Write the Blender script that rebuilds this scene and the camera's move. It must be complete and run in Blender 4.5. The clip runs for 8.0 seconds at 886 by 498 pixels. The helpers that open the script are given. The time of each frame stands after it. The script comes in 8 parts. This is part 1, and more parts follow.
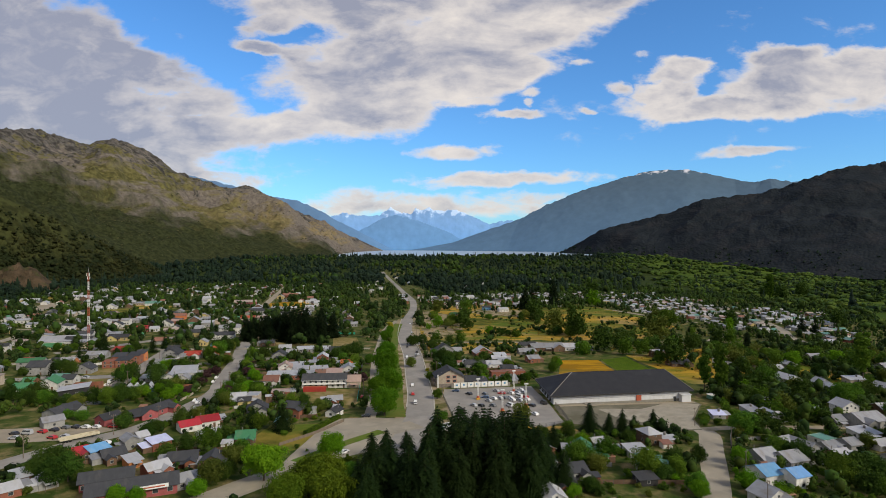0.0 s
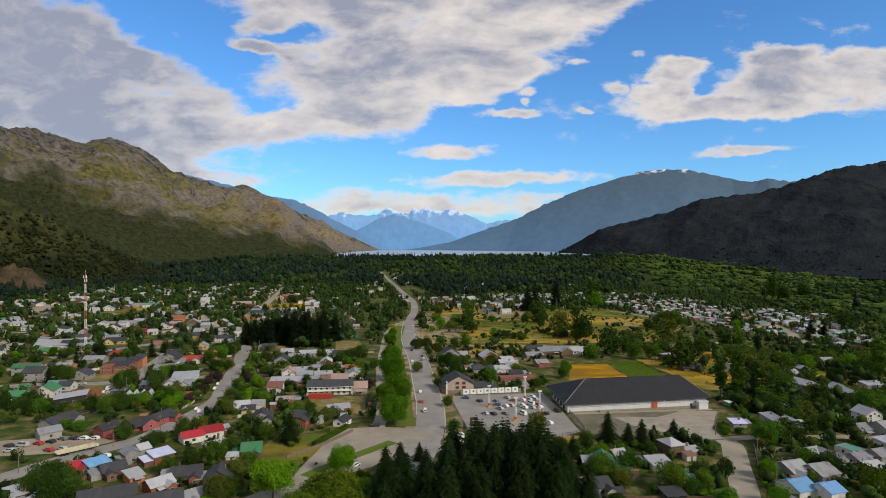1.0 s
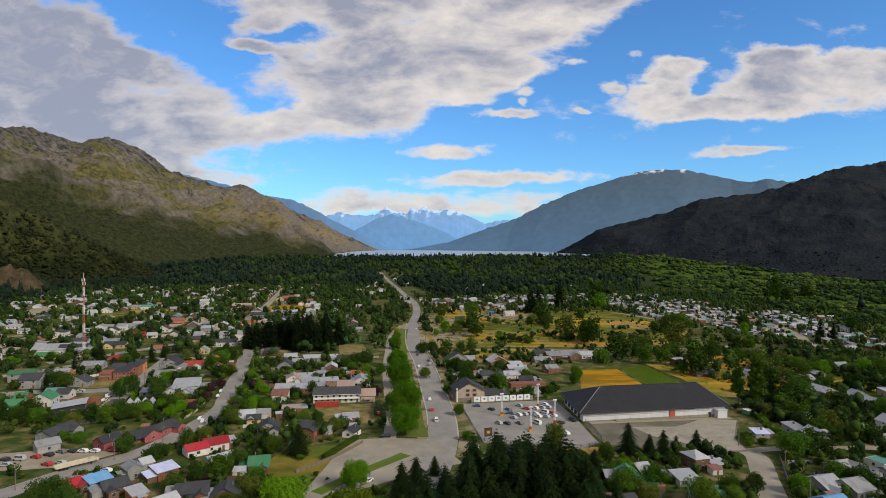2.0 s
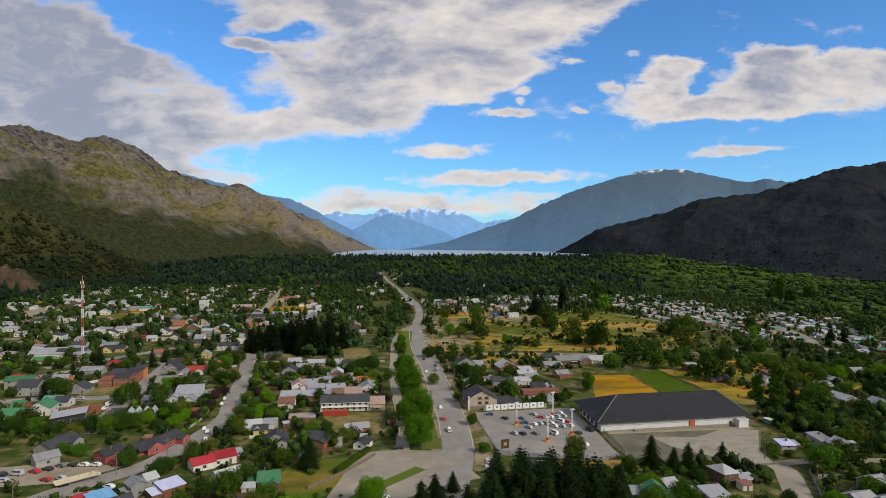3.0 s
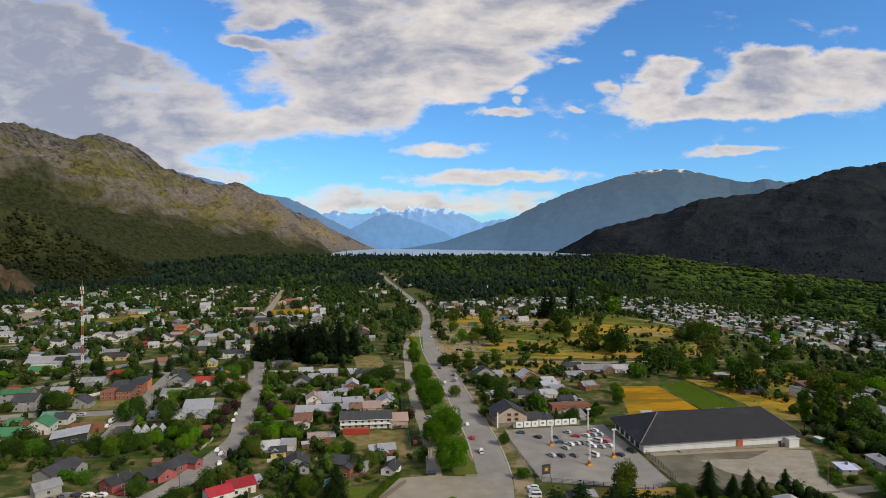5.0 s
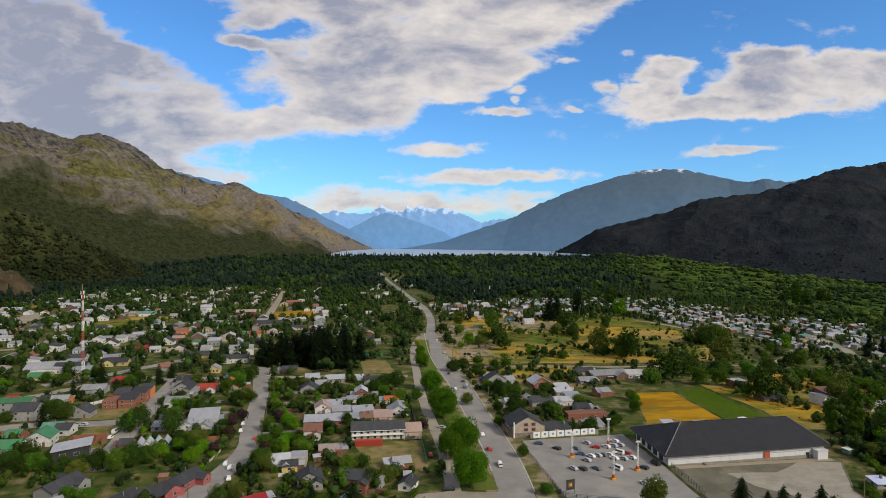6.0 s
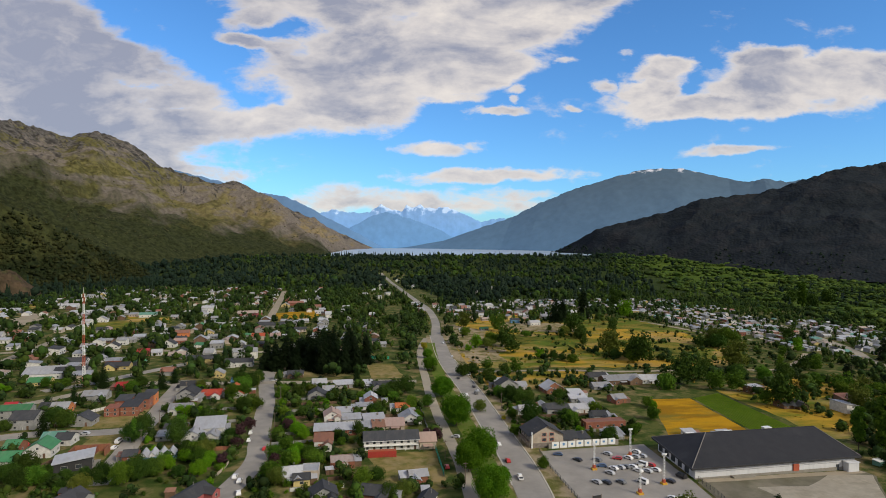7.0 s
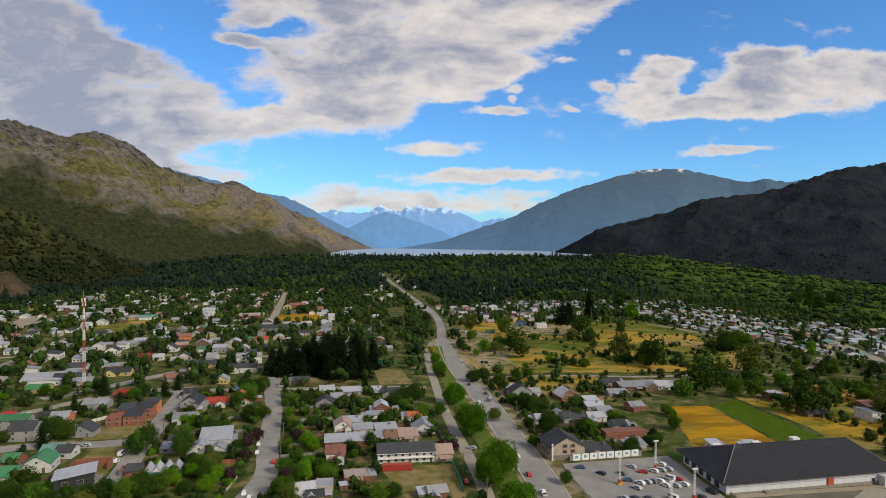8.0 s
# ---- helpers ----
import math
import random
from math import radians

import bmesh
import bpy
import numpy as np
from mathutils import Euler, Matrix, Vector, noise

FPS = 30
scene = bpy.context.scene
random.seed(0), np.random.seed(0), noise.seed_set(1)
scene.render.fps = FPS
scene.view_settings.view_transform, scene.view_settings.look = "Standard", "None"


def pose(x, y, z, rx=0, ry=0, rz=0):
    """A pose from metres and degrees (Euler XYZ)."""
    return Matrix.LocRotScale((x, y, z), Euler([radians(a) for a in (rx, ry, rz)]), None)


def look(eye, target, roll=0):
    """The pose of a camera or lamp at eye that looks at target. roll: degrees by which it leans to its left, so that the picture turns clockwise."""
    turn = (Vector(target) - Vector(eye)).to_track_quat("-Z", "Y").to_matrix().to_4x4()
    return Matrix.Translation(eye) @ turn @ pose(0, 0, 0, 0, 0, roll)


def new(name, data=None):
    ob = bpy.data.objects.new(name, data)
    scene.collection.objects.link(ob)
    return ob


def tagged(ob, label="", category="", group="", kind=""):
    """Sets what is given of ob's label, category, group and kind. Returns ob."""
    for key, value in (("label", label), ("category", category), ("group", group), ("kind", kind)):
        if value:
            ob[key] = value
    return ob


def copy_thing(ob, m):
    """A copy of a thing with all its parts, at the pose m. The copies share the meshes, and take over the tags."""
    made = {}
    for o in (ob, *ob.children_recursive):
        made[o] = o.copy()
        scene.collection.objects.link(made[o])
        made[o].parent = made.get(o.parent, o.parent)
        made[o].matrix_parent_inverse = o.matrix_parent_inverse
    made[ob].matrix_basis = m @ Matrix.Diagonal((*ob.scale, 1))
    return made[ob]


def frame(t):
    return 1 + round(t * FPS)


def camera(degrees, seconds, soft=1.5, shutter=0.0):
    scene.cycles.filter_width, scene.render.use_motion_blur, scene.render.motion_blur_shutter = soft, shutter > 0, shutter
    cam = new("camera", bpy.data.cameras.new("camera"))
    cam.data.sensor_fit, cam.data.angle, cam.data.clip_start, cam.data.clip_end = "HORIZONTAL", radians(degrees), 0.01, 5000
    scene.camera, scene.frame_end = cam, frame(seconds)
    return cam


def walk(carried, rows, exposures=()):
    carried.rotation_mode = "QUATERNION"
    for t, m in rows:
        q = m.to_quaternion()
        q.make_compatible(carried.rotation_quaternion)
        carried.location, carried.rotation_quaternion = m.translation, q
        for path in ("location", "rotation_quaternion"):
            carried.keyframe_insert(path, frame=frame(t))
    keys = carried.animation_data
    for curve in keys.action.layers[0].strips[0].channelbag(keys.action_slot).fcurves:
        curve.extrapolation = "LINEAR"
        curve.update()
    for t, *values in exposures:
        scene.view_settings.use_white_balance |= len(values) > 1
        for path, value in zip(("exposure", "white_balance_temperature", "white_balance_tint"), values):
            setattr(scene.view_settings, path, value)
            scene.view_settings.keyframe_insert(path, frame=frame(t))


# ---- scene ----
cam = camera(74.0, 8.0, soft=0.9)
PATH = [
    (0, (-2.89, 23.42, 81.38), (188.7, 1004.8, 69.6), 0.07),
    (0.5, (-5.31, 28.79, 82.13), (189.1, 1009.6, 69.8), 0.07),
    (1, (-7.77, 34.10, 83.03), (189.3, 1014.4, 70.2), 0.08),
    (1.5, (-10.16, 39.33, 83.85), (188.8, 1019.3, 71.0), 0.08),
    (3, (-18.00, 55.32, 87.01), (187.5, 1033.9, 72.6), 0.19),
    (3.5, (-20.74, 61.01, 87.74), (185.7, 1039.4, 72.8), 0.19),
    (4, (-23.44, 66.58, 88.60), (184.5, 1044.6, 73.6), 0.19),
    (4.5, (-26.17, 72.09, 89.37), (183.7, 1049.7, 73.9), 0.29),
    (6, (-34.48, 88.64, 92.33), (180.0, 1065.2, 75.8), 0.30),
    (6.5, (-37.38, 94.18, 93.29), (178.1, 1070.5, 76.2), 0.40),
    (7, (-40.05, 99.91, 94.15), (176.9, 1075.9, 76.1), 0.40),
    (7.5, (-42.74, 106.13, 94.99), (175.6, 1081.8, 76.9), 0.40),
    (8, (-45.53, 112.30, 95.67), (173.9, 1087.8, 77.6), 0.40),
]
walk(cam, [(t, look(eye, target, roll)) for t, eye, target, roll in PATH])

# world, sun and exposure
SUN_AZ, SUN_EL = radians(138), radians(33)      # to the right of +y, and up
world = bpy.data.worlds.new("sky")
scene.world = world
world.use_nodes = True
wt = world.node_tree
wt.nodes.clear()


def wmath(op, a, b=None, c=None, clamp=False):
    n = wt.nodes.new("ShaderNodeMath")
    n.operation, n.use_clamp = op, clamp
    for i, v in enumerate((a, b, c)):
        if v is None:
            continue
        if isinstance(v, (int, float)):
            n.inputs[i].default_value = v
        else:
            wt.links.new(v, n.inputs[i])
    return n.outputs[0]


def wmix(fac, a, b):
    n = wt.nodes.new("ShaderNodeMix")
    n.data_type = "RGBA"
    for sock, v in ((n.inputs[0], fac), (n.inputs[6], a), (n.inputs[7], b)):
        if isinstance(v, (int, float, tuple)):
            sock.default_value = v
        else:
            wt.links.new(v, sock)
    return n.outputs[2]


sky = wt.nodes.new("ShaderNodeTexSky")
sky.sky_type, sky.sun_disc = "NISHITA", False
sky.sun_elevation, sky.sun_rotation = SUN_EL, SUN_AZ
sky.altitude, sky.air_density, sky.dust_density, sky.ozone_density = 300, 1.0, 0.6, 2.2
coord = wt.nodes.new("ShaderNodeTexCoord")
turn = wt.nodes.new("ShaderNodeVectorRotate")
turn.rotation_type = "Z_AXIS"
turn.inputs["Angle"].default_value = radians(11.0)
wt.links.new(coord.outputs["Generated"], turn.inputs["Vector"])
sep = wt.nodes.new("ShaderNodeSeparateXYZ")
wt.links.new(turn.outputs[0], sep.inputs[0])
depth = wmath("MAXIMUM", sep.outputs[1], 0.02)
su = wmath("DIVIDE", sep.outputs[0], depth)
sv = wmath("DIVIDE", sep.outputs[2], depth)
plane = wt.nodes.new("ShaderNodeCombineXYZ")
wt.links.new(su, plane.inputs[0])
wt.links.new(sv, plane.inputs[1])


def wnoise(scale, detail, rough, stretch=1.0, offset=0.0, distort=0.0):
    m = wt.nodes.new("ShaderNodeMapping")
    m.inputs["Scale"].default_value = (scale, scale * stretch, 1)
    m.inputs["Location"].default_value = (offset, offset * 0.7, offset * 0.3)
    wt.links.new(plane.outputs[0], m.inputs[0])
    n = wt.nodes.new("ShaderNodeTexNoise")
    n.inputs["Scale"].default_value = 1.0
    n.inputs["Detail"].default_value, n.inputs["Roughness"].default_value = detail, rough
    n.inputs["Distortion"].default_value = distort
    wt.links.new(m.outputs[0], n.inputs["Vector"])
    return n


warp = wnoise(5.0, 8, 0.6, 1.7)
warpc = wt.nodes.new("ShaderNodeVectorMath")
warpc.operation = "SUBTRACT"
wt.links.new(warp.outputs["Color"], warpc.inputs[0])
warpc.inputs[1].default_value = (0.5, 0.5, 0.5)
warps = wt.nodes.new("ShaderNodeVectorMath")
warps.operation = "MULTIPLY"
wt.links.new(warpc.outputs[0], warps.inputs[0])
warps.inputs[1].default_value = (0.15, 0.075, 0)
bent = wt.nodes.new("ShaderNodeVectorMath")
bent.operation = "ADD"
wt.links.new(plane.outputs[0], bent.inputs[0])
wt.links.new(warps.outputs[0], bent.inputs[1])

FIELDS = []


def cloud(cx, cy, rx, ry, lean=0.0, weight=1.0):
    """A cloud bank: centre, half width and half height in tangents of the view straight ahead."""
    m = wt.nodes.new("ShaderNodeMapping")
    m.vector_type = "TEXTURE"
    m.inputs["Location"].default_value = (cx, cy, 0)
    m.inputs["Rotation"].default_value = (0, 0, radians(lean))
    m.inputs["Scale"].default_value = (rx, ry, 1)
    wt.links.new(bent.outputs[0], m.inputs[0])
    ln = wt.nodes.new("ShaderNodeVectorMath")
    ln.operation = "LENGTH"
    wt.links.new(m.outputs[0], ln.inputs[0])
    f = wmath("SUBTRACT", 1.0, ln.outputs["Value"], clamp=True)
    f = wmath("MULTIPLY", f, weight * 1.6)
    FIELDS.append(wmath("MINIMUM", f, weight))


cloud(-0.715, 0.307, 0.323, 0.161, -22, 1.1)
cloud(-0.561, 0.321, 0.194, 0.060, -22, 1)
cloud(-0.638, 0.206, 0.409, 0.086, -8, 1.1)
cloud(-0.436, 0.234, 0.172, 0.037, -6, 0.85)
cloud(-0.436, 0.184, 0.355, 0.050, 2, 0.95)
cloud(-0.513, 0.141, 0.205, 0.052, -14, 0.85)
cloud(-0.350, 0.107, 0.102, 0.022, -8, 0.5)
cloud(-0.811, 0.124, 0.323, 0.140, 0, 1.1)
cloud(-0.023, 0.321, 0.355, 0.103, 13, 1.1)
cloud(0.160, 0.385, 0.253, 0.071, 15, 1.1)
cloud(-0.177, 0.405, 0.188, 0.054, 0, 1)
cloud(-0.273, 0.376, 0.081, 0.026, 4, 0.8)
cloud(-0.294, 0.332, 0.086, 0.016, -8, 0.75)
cloud(-0.230, 0.320, 0.086, 0.022, -14, 0.7)
cloud(-0.129, 0.230, 0.178, 0.065, 8, 1.1)
cloud(-0.230, 0.203, 0.151, 0.039, 4, 0.95)
cloud(0.030, 0.237, 0.102, 0.016, 6, 0.6)
cloud(0.073, 0.285, 0.183, 0.052, 16, 1)
cloud(-0.138, 0.273, 0.129, 0.062, 28, 1)
cloud(-0.042, 0.432, 0.409, 0.075, 0, 1.1)
cloud(0.265, 0.408, 0.102, 0.037, 30, 0.9)
cloud(0.616, 0.270, 0.194, 0.062, 2, 1.1)
cloud(0.703, 0.278, 0.151, 0.056, -4, 1.05)
cloud(0.506, 0.230, 0.275, 0.029, 0, 1.05)
cloud(0.381, 0.254, 0.067, 0.047, 20, 1)
cloud(0.396, 0.295, 0.071, 0.028, 8, 0.95)
cloud(0.582, 0.312, 0.097, 0.034, 6, 1)
cloud(0.775, 0.285, 0.140, 0.054, -6, 1)
cloud(0.727, 0.305, 0.097, 0.039, 0, 0.9)
cloud(0.304, 0.270, 0.032, 0.022, -30, 0.65)
cloud(0.111, 0.219, 0.067, 0.012, 0, 0.8)
cloud(0.015, 0.151, 0.095, 0.023, 4, 0.75)
cloud(0.094, 0.103, 0.199, 0.016, 2, 0.7)
cloud(0.515, 0.151, 0.124, 0.014, 5, 0.62)
cloud(-0.042, 0.064, 0.388, 0.032, 0, 0.5)
cloud(0.160, 0.080, 0.118, 0.012, 0, 0.45)
cloud(0.145, 0.257, 0.032, 0.012, 10, 0.5)
cloud(0.241, 0.226, 0.019, 0.010, 0, 0.45)
cloud(0.236, 0.309, 0.037, 0.011, 10, 0.42)
cloud(0.337, 0.322, 0.026, 0.009, 0, 0.4)
cloud(0.140, 0.238, 0.017, 0.008, 0, 0.45)
field = FIELDS[0]
for f in FIELDS[1:]:
    field = wmath("MAXIMUM", field, f)
puff = wnoise(11.0, 12, 0.60, 2.1, 3.1, 0.2)
edge = wmath("MULTIPLY_ADD", puff.outputs["Fac"], 1.7, -0.88)
dens = wmath("ADD", field, edge)
ramp = wt.nodes.new("ShaderNodeMapRange")
ramp.interpolation_type = "SMOOTHSTEP"
ramp.inputs["From Min"].default_value, ramp.inputs["From Max"].default_value = 0.10, 0.62
wt.links.new(dens, ramp.inputs["Value"])
ahead = wt.nodes.new("ShaderNodeMapRange")
ahead.inputs["From Min"].default_value, ahead.inputs["From Max"].default_value = 0.05, 0.3
wt.links.new(sep.outputs[1], ahead.inputs["Value"])
cover = wmath("MULTIPLY", ramp.outputs[0], ahead.outputs[0])
# unseen broken cloud overhead and behind, added as neutral fill light
rest = wt.nodes.new("ShaderNodeTexNoise")
rest.inputs["Scale"].default_value, rest.inputs["Detail"].default_value = 2.2, 6
wt.links.new(coord.outputs["Generated"], rest.inputs["Vector"])
restm = wt.nodes.new("ShaderNodeMapRange")
restm.interpolation_type = "SMOOTHSTEP"
restm.inputs["From Min"].default_value, restm.inputs["From Max"].default_value = 0.34, 0.52
wt.links.new(rest.outputs["Fac"], restm.inputs["Value"])
behind = wt.nodes.new("ShaderNodeMapRange")
behind.inputs["From Min"].default_value, behind.inputs["From Max"].default_value = 0.55, 0.15
wt.links.new(sep.outputs[1], behind.inputs["Value"])
cover = wmath("MAXIMUM", cover, wmath("MULTIPLY", restm.outputs[0], behind.outputs[0]))
cover = wmath("MULTIPLY", cover, 0.93)
# thick middles are greyer than the bright fringes
thick = wt.nodes.new("ShaderNodeMapRange")
thick.inputs["From Min"].default_value, thick.inputs["From Max"].default_value = 0.30, 1.0
wt.links.new(dens, thick.inputs["Value"])
lump = wnoise(5.5, 8, 0.58, 2.6, 7.7, 0.4)
shade = wmath("MULTIPLY_ADD", lump.outputs["Fac"], 2.8, -0.76, clamp=True)
shade = wmath("MULTIPLY", shade, thick.outputs[0])
# the broad bank to the west is thicker and greyer
bank = wt.nodes.new("ShaderNodeMapping")
bank.vector_type = "TEXTURE"
bank.inputs["Location"].default_value, bank.inputs["Scale"].default_value = (-0.72, 0.30, 0), (0.62, 0.42, 1)
wt.links.new(bent.outputs[0], bank.inputs[0])
bankl = wt.nodes.new("ShaderNodeVectorMath")
bankl.operation = "LENGTH"
wt.links.new(bank.outputs[0], bankl.inputs[0])
grey = wmath("SUBTRACT", 1.0, bankl.outputs["Value"], clamp=True)
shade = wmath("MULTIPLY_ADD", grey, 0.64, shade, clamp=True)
fine = wnoise(17.0, 7, 0.58, 1.7, 1.3, 0.3)
shade = wmath("ADD", shade, wmath("MULTIPLY", wmath("MULTIPLY_ADD", fine.outputs["Fac"], 1.3, -0.66), thick.outputs[0]), clamp=True)
cloudcol = wmix(shade, (0.88, 0.80, 0.72, 1), (0.335, 0.345, 0.42, 1))
skyk = wt.nodes.new("ShaderNodeVectorMath")
skyk.operation = "MULTIPLY"
wt.links.new(sky.outputs[0], skyk.inputs[0])
skyk.inputs[1].default_value = (0.066, 0.121, 0.172)
# the cloud behind is dimmed to set how much it fills
dim = wmix(behind.outputs[0], (1, 1, 1, 1), (0.66, 0.66, 0.66, 1))
cloudcol2 = wt.nodes.new("ShaderNodeVectorMath")
cloudcol2.operation = "MULTIPLY"
wt.links.new(cloudcol, cloudcol2.inputs[0])
wt.links.new(dim, cloudcol2.inputs[1])
both = wmix(cover, skyk.outputs[0], cloudcol2.outputs[0])
bg = wt.nodes.new("ShaderNodeBackground")
wt.links.new(both, bg.inputs[0])
bg.inputs[1].default_value = 1.0
wout = wt.nodes.new("ShaderNodeOutputWorld")
wt.links.new(bg.outputs[0], wout.inputs[0])

sun = new("sun", bpy.data.lights.new("sun", "SUN"))
sun.data.energy, sun.data.angle, sun.data.color = 3.1, radians(14), (1.0, 0.91, 0.75)
sun.matrix_world = look((0, 0, 0), (-math.sin(SUN_AZ) * math.cos(SUN_EL), -math.cos(SUN_AZ) * math.cos(SUN_EL), -math.sin(SUN_EL)))
scene.view_settings.exposure = 0.0


# ---------------------------------------------------------------- materials
def shader(name, base, other=None, scale=1.0, detail=5.0, rough=0.8, metal=0.0, bump=0.0, bump_scale=None, spots=None,
           spot_scale=0.2, spot_amount=0.5, vary=0.0, island=False, spec=0.3, waves=None, stretch=(1, 1, 1), crisp=1.0):
    """A surface: two tones of noise, a third tone in larger spots, relief, and a change from thing to thing."""
    m = bpy.data.materials.new(name)
    m.use_nodes = True
    nt = m.node_tree
    b = nt.nodes["Principled BSDF"]
    b.inputs["Roughness"].default_value, b.inputs["Metallic"].default_value = rough, metal
    b.inputs["Specular IOR Level"].default_value = spec
    tc = nt.nodes.new("ShaderNodeTexCoord")
    mp = nt.nodes.new("ShaderNodeMapping")
    mp.inputs["Scale"].default_value = stretch
    nt.links.new(tc.outputs["Object"], mp.inputs[0])

    def noise_of(sc, dt, rg=0.6):
        n = nt.nodes.new("ShaderNodeTexNoise")
        n.inputs["Scale"].default_value, n.inputs["Detail"].default_value, n.inputs["Roughness"].default_value = sc, dt, rg
        nt.links.new(mp.outputs[0], n.inputs["Vector"])
        return n

    def blend(fac, a, c, kind="MIX"):
        x = nt.nodes.new("ShaderNodeMix")
        x.data_type, x.blend_type = "RGBA", kind
        for sock, v in ((x.inputs[0], fac), (x.inputs[6], a), (x.inputs[7], c)):
            if isinstance(v, (int, float)):
                sock.default_value = v
            elif isinstance(v, tuple):
                sock.default_value = (*v[:3], 1)
            else:
                nt.links.new(v, sock)
        return x.outputs[2]

    def spread(sock, lo, hi):
        r = nt.nodes.new("ShaderNodeMapRange")
        r.inputs["From Min"].default_value, r.inputs["From Max"].default_value = lo, hi
        nt.links.new(sock, r.inputs["Value"])
        return r.outputs[0]

    n1 = noise_of(scale, detail)
    col = blend(spread(n1.outputs["Fac"], 0.5 - 0.18 / crisp, 0.5 + 0.18 / crisp), base, other or tuple(c * 0.72 for c in base))
    if spots:
        n2 = noise_of(spot_scale, 6)
        col = blend(spread(n2.outputs["Fac"], 0.62 - spot_amount * 0.3, 0.80 - spot_amount * 0.3), col, spots)
    if vary:
        src = nt.nodes.new("ShaderNodeNewGeometry").outputs["Random Per Island"] if island else nt.nodes.new("ShaderNodeObjectInfo").outputs["Random"]
        hsv = nt.nodes.new("ShaderNodeHueSaturation")
        r = nt.nodes.new("ShaderNodeMapRange")
        r.inputs["To Min"].default_value, r.inputs["To Max"].default_value = 1 - vary, 1 + vary
        nt.links.new(src, r.inputs["Value"])
        nt.links.new(r.outputs[0], hsv.inputs["Value"])
        h = nt.nodes.new("ShaderNodeMath")
        h.operation = "MULTIPLY_ADD"
        w = nt.nodes.new("ShaderNodeMath")
        w.operation = "FRACT"
        w2 = nt.nodes.new("ShaderNodeMath")
        w2.operation = "MULTIPLY"
        w2.inputs[1].default_value = 7.3
        nt.links.new(src, w2.inputs[0])
        nt.links.new(w2.outputs[0], w.inputs[0])
        nt.links.new(w.outputs[0], h.inputs[0])
        h.inputs[1].default_value, h.inputs[2].default_value = vary * 0.10, 0.5 - vary * 0.05
        nt.links.new(h.outputs[0], hsv.inputs["Hue"])
        nt.links.new(col, hsv.inputs["Color"])
        col = hsv.outputs[0]
    nt.links.new(col, b.inputs["Base Color"])
    height = None
    if waves:
        wv = nt.nodes.new("ShaderNodeTexWave")
        wv.bands_direction = waves[0]
        wv.inputs["Scale"].default_value = waves[1]
        nt.links.new(tc.outputs["Object"], wv.inputs["Vector"])
        height = wv.outputs["Fac"]
    if bump:
        bp = nt.nodes.new("ShaderNodeBump")
        bp.inputs["Strength"].default_value = bump
        bp.inputs["Distance"].default_value = 0.05 if bump_scale is None else 1.0 / bump_scale
        if height is None:
            height = noise_of(bump_scale or scale * 3, 6).outputs["Fac"]
        nt.links.new(height, bp.inputs["Height"])
        nt.links.new(bp.outputs[0], b.inputs["Normal"])
    return m


def leafy(name, base, other, vary=0.25, island=False, see=0.35, patches=None, scale=0.55, stand=0.006):
    m = shader(name, base, other, scale=scale, rough=0.7, vary=vary, island=island, spec=0.05, spots=patches, spot_scale=stand, spot_amount=0.5)
    nt = m.node_tree
    b = nt.nodes["Principled BSDF"]
    tr = nt.nodes.new("ShaderNodeBsdfTranslucent")
    mx = nt.nodes.new("ShaderNodeMixShader")
    mx.inputs[0].default_value = see
    nt.links.new(b.inputs["Base Color"].links[0].from_socket, tr.inputs[0])
    out = nt.nodes["Material Output"]
    nt.links.new(b.outputs[0], mx.inputs[1])
    nt.links.new(tr.outputs[0], mx.inputs[2])
    nt.links.new(mx.outputs[0], out.inputs[0])
    return m


M = {}
M["ground"] = shader("ground", (0.036, 0.064, 0.013), (0.094, 0.104, 0.030), scale=0.13, detail=10, crisp=1.9, spots=(0.23, 0.175, 0.085), spot_scale=0.11, spot_amount=0.40, rough=0.95, bump=0.6, bump_scale=1.2, spec=0.03)
M["dry_grass"] = shader("dry_grass", (0.435, 0.265, 0.034), (0.115, 0.145, 0.018), scale=0.030, detail=12, crisp=2.4, spots=(0.36, 0.245, 0.10), spot_scale=0.035, spot_amount=0.48, rough=0.95, bump=0.8, bump_scale=1.2, spec=0.03, stretch=(0.6, 1.2, 1))
M["amber_crop"] = shader("amber_crop", (0.45, 0.245, 0.014), (0.27, 0.145, 0.012), scale=0.10, detail=11, crisp=2.2, spots=(0.17, 0.15, 0.03), spot_scale=0.09, spot_amount=0.42, rough=0.95, bump=0.9, bump_scale=1.5, stretch=(0.35, 1, 1), spec=0.03)
M["green_crop"] = shader("green_crop", (0.13, 0.22, 0.012), (0.20, 0.29, 0.02), scale=0.3, rough=0.9, bump=0.5, bump_scale=2, spec=0.03)
M["lawn"] = shader("lawn", (0.080, 0.145, 0.020), (0.145, 0.150, 0.036), scale=0.12, detail=8, rough=0.95, bump=0.5, bump_scale=2, spec=0.03)
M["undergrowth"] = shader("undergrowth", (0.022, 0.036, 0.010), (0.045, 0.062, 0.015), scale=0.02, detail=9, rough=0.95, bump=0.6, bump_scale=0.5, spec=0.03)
M["meadow"] = shader("meadow", (0.050, 0.088, 0.014), (0.092, 0.128, 0.020), scale=0.012, detail=10, crisp=1.6, spots=(0.026, 0.048, 0.008), spot_scale=0.014, spot_amount=0.4, rough=0.95, spec=0.03, bump=0.6, bump_scale=0.4, stretch=(0.5, 1.6, 1))
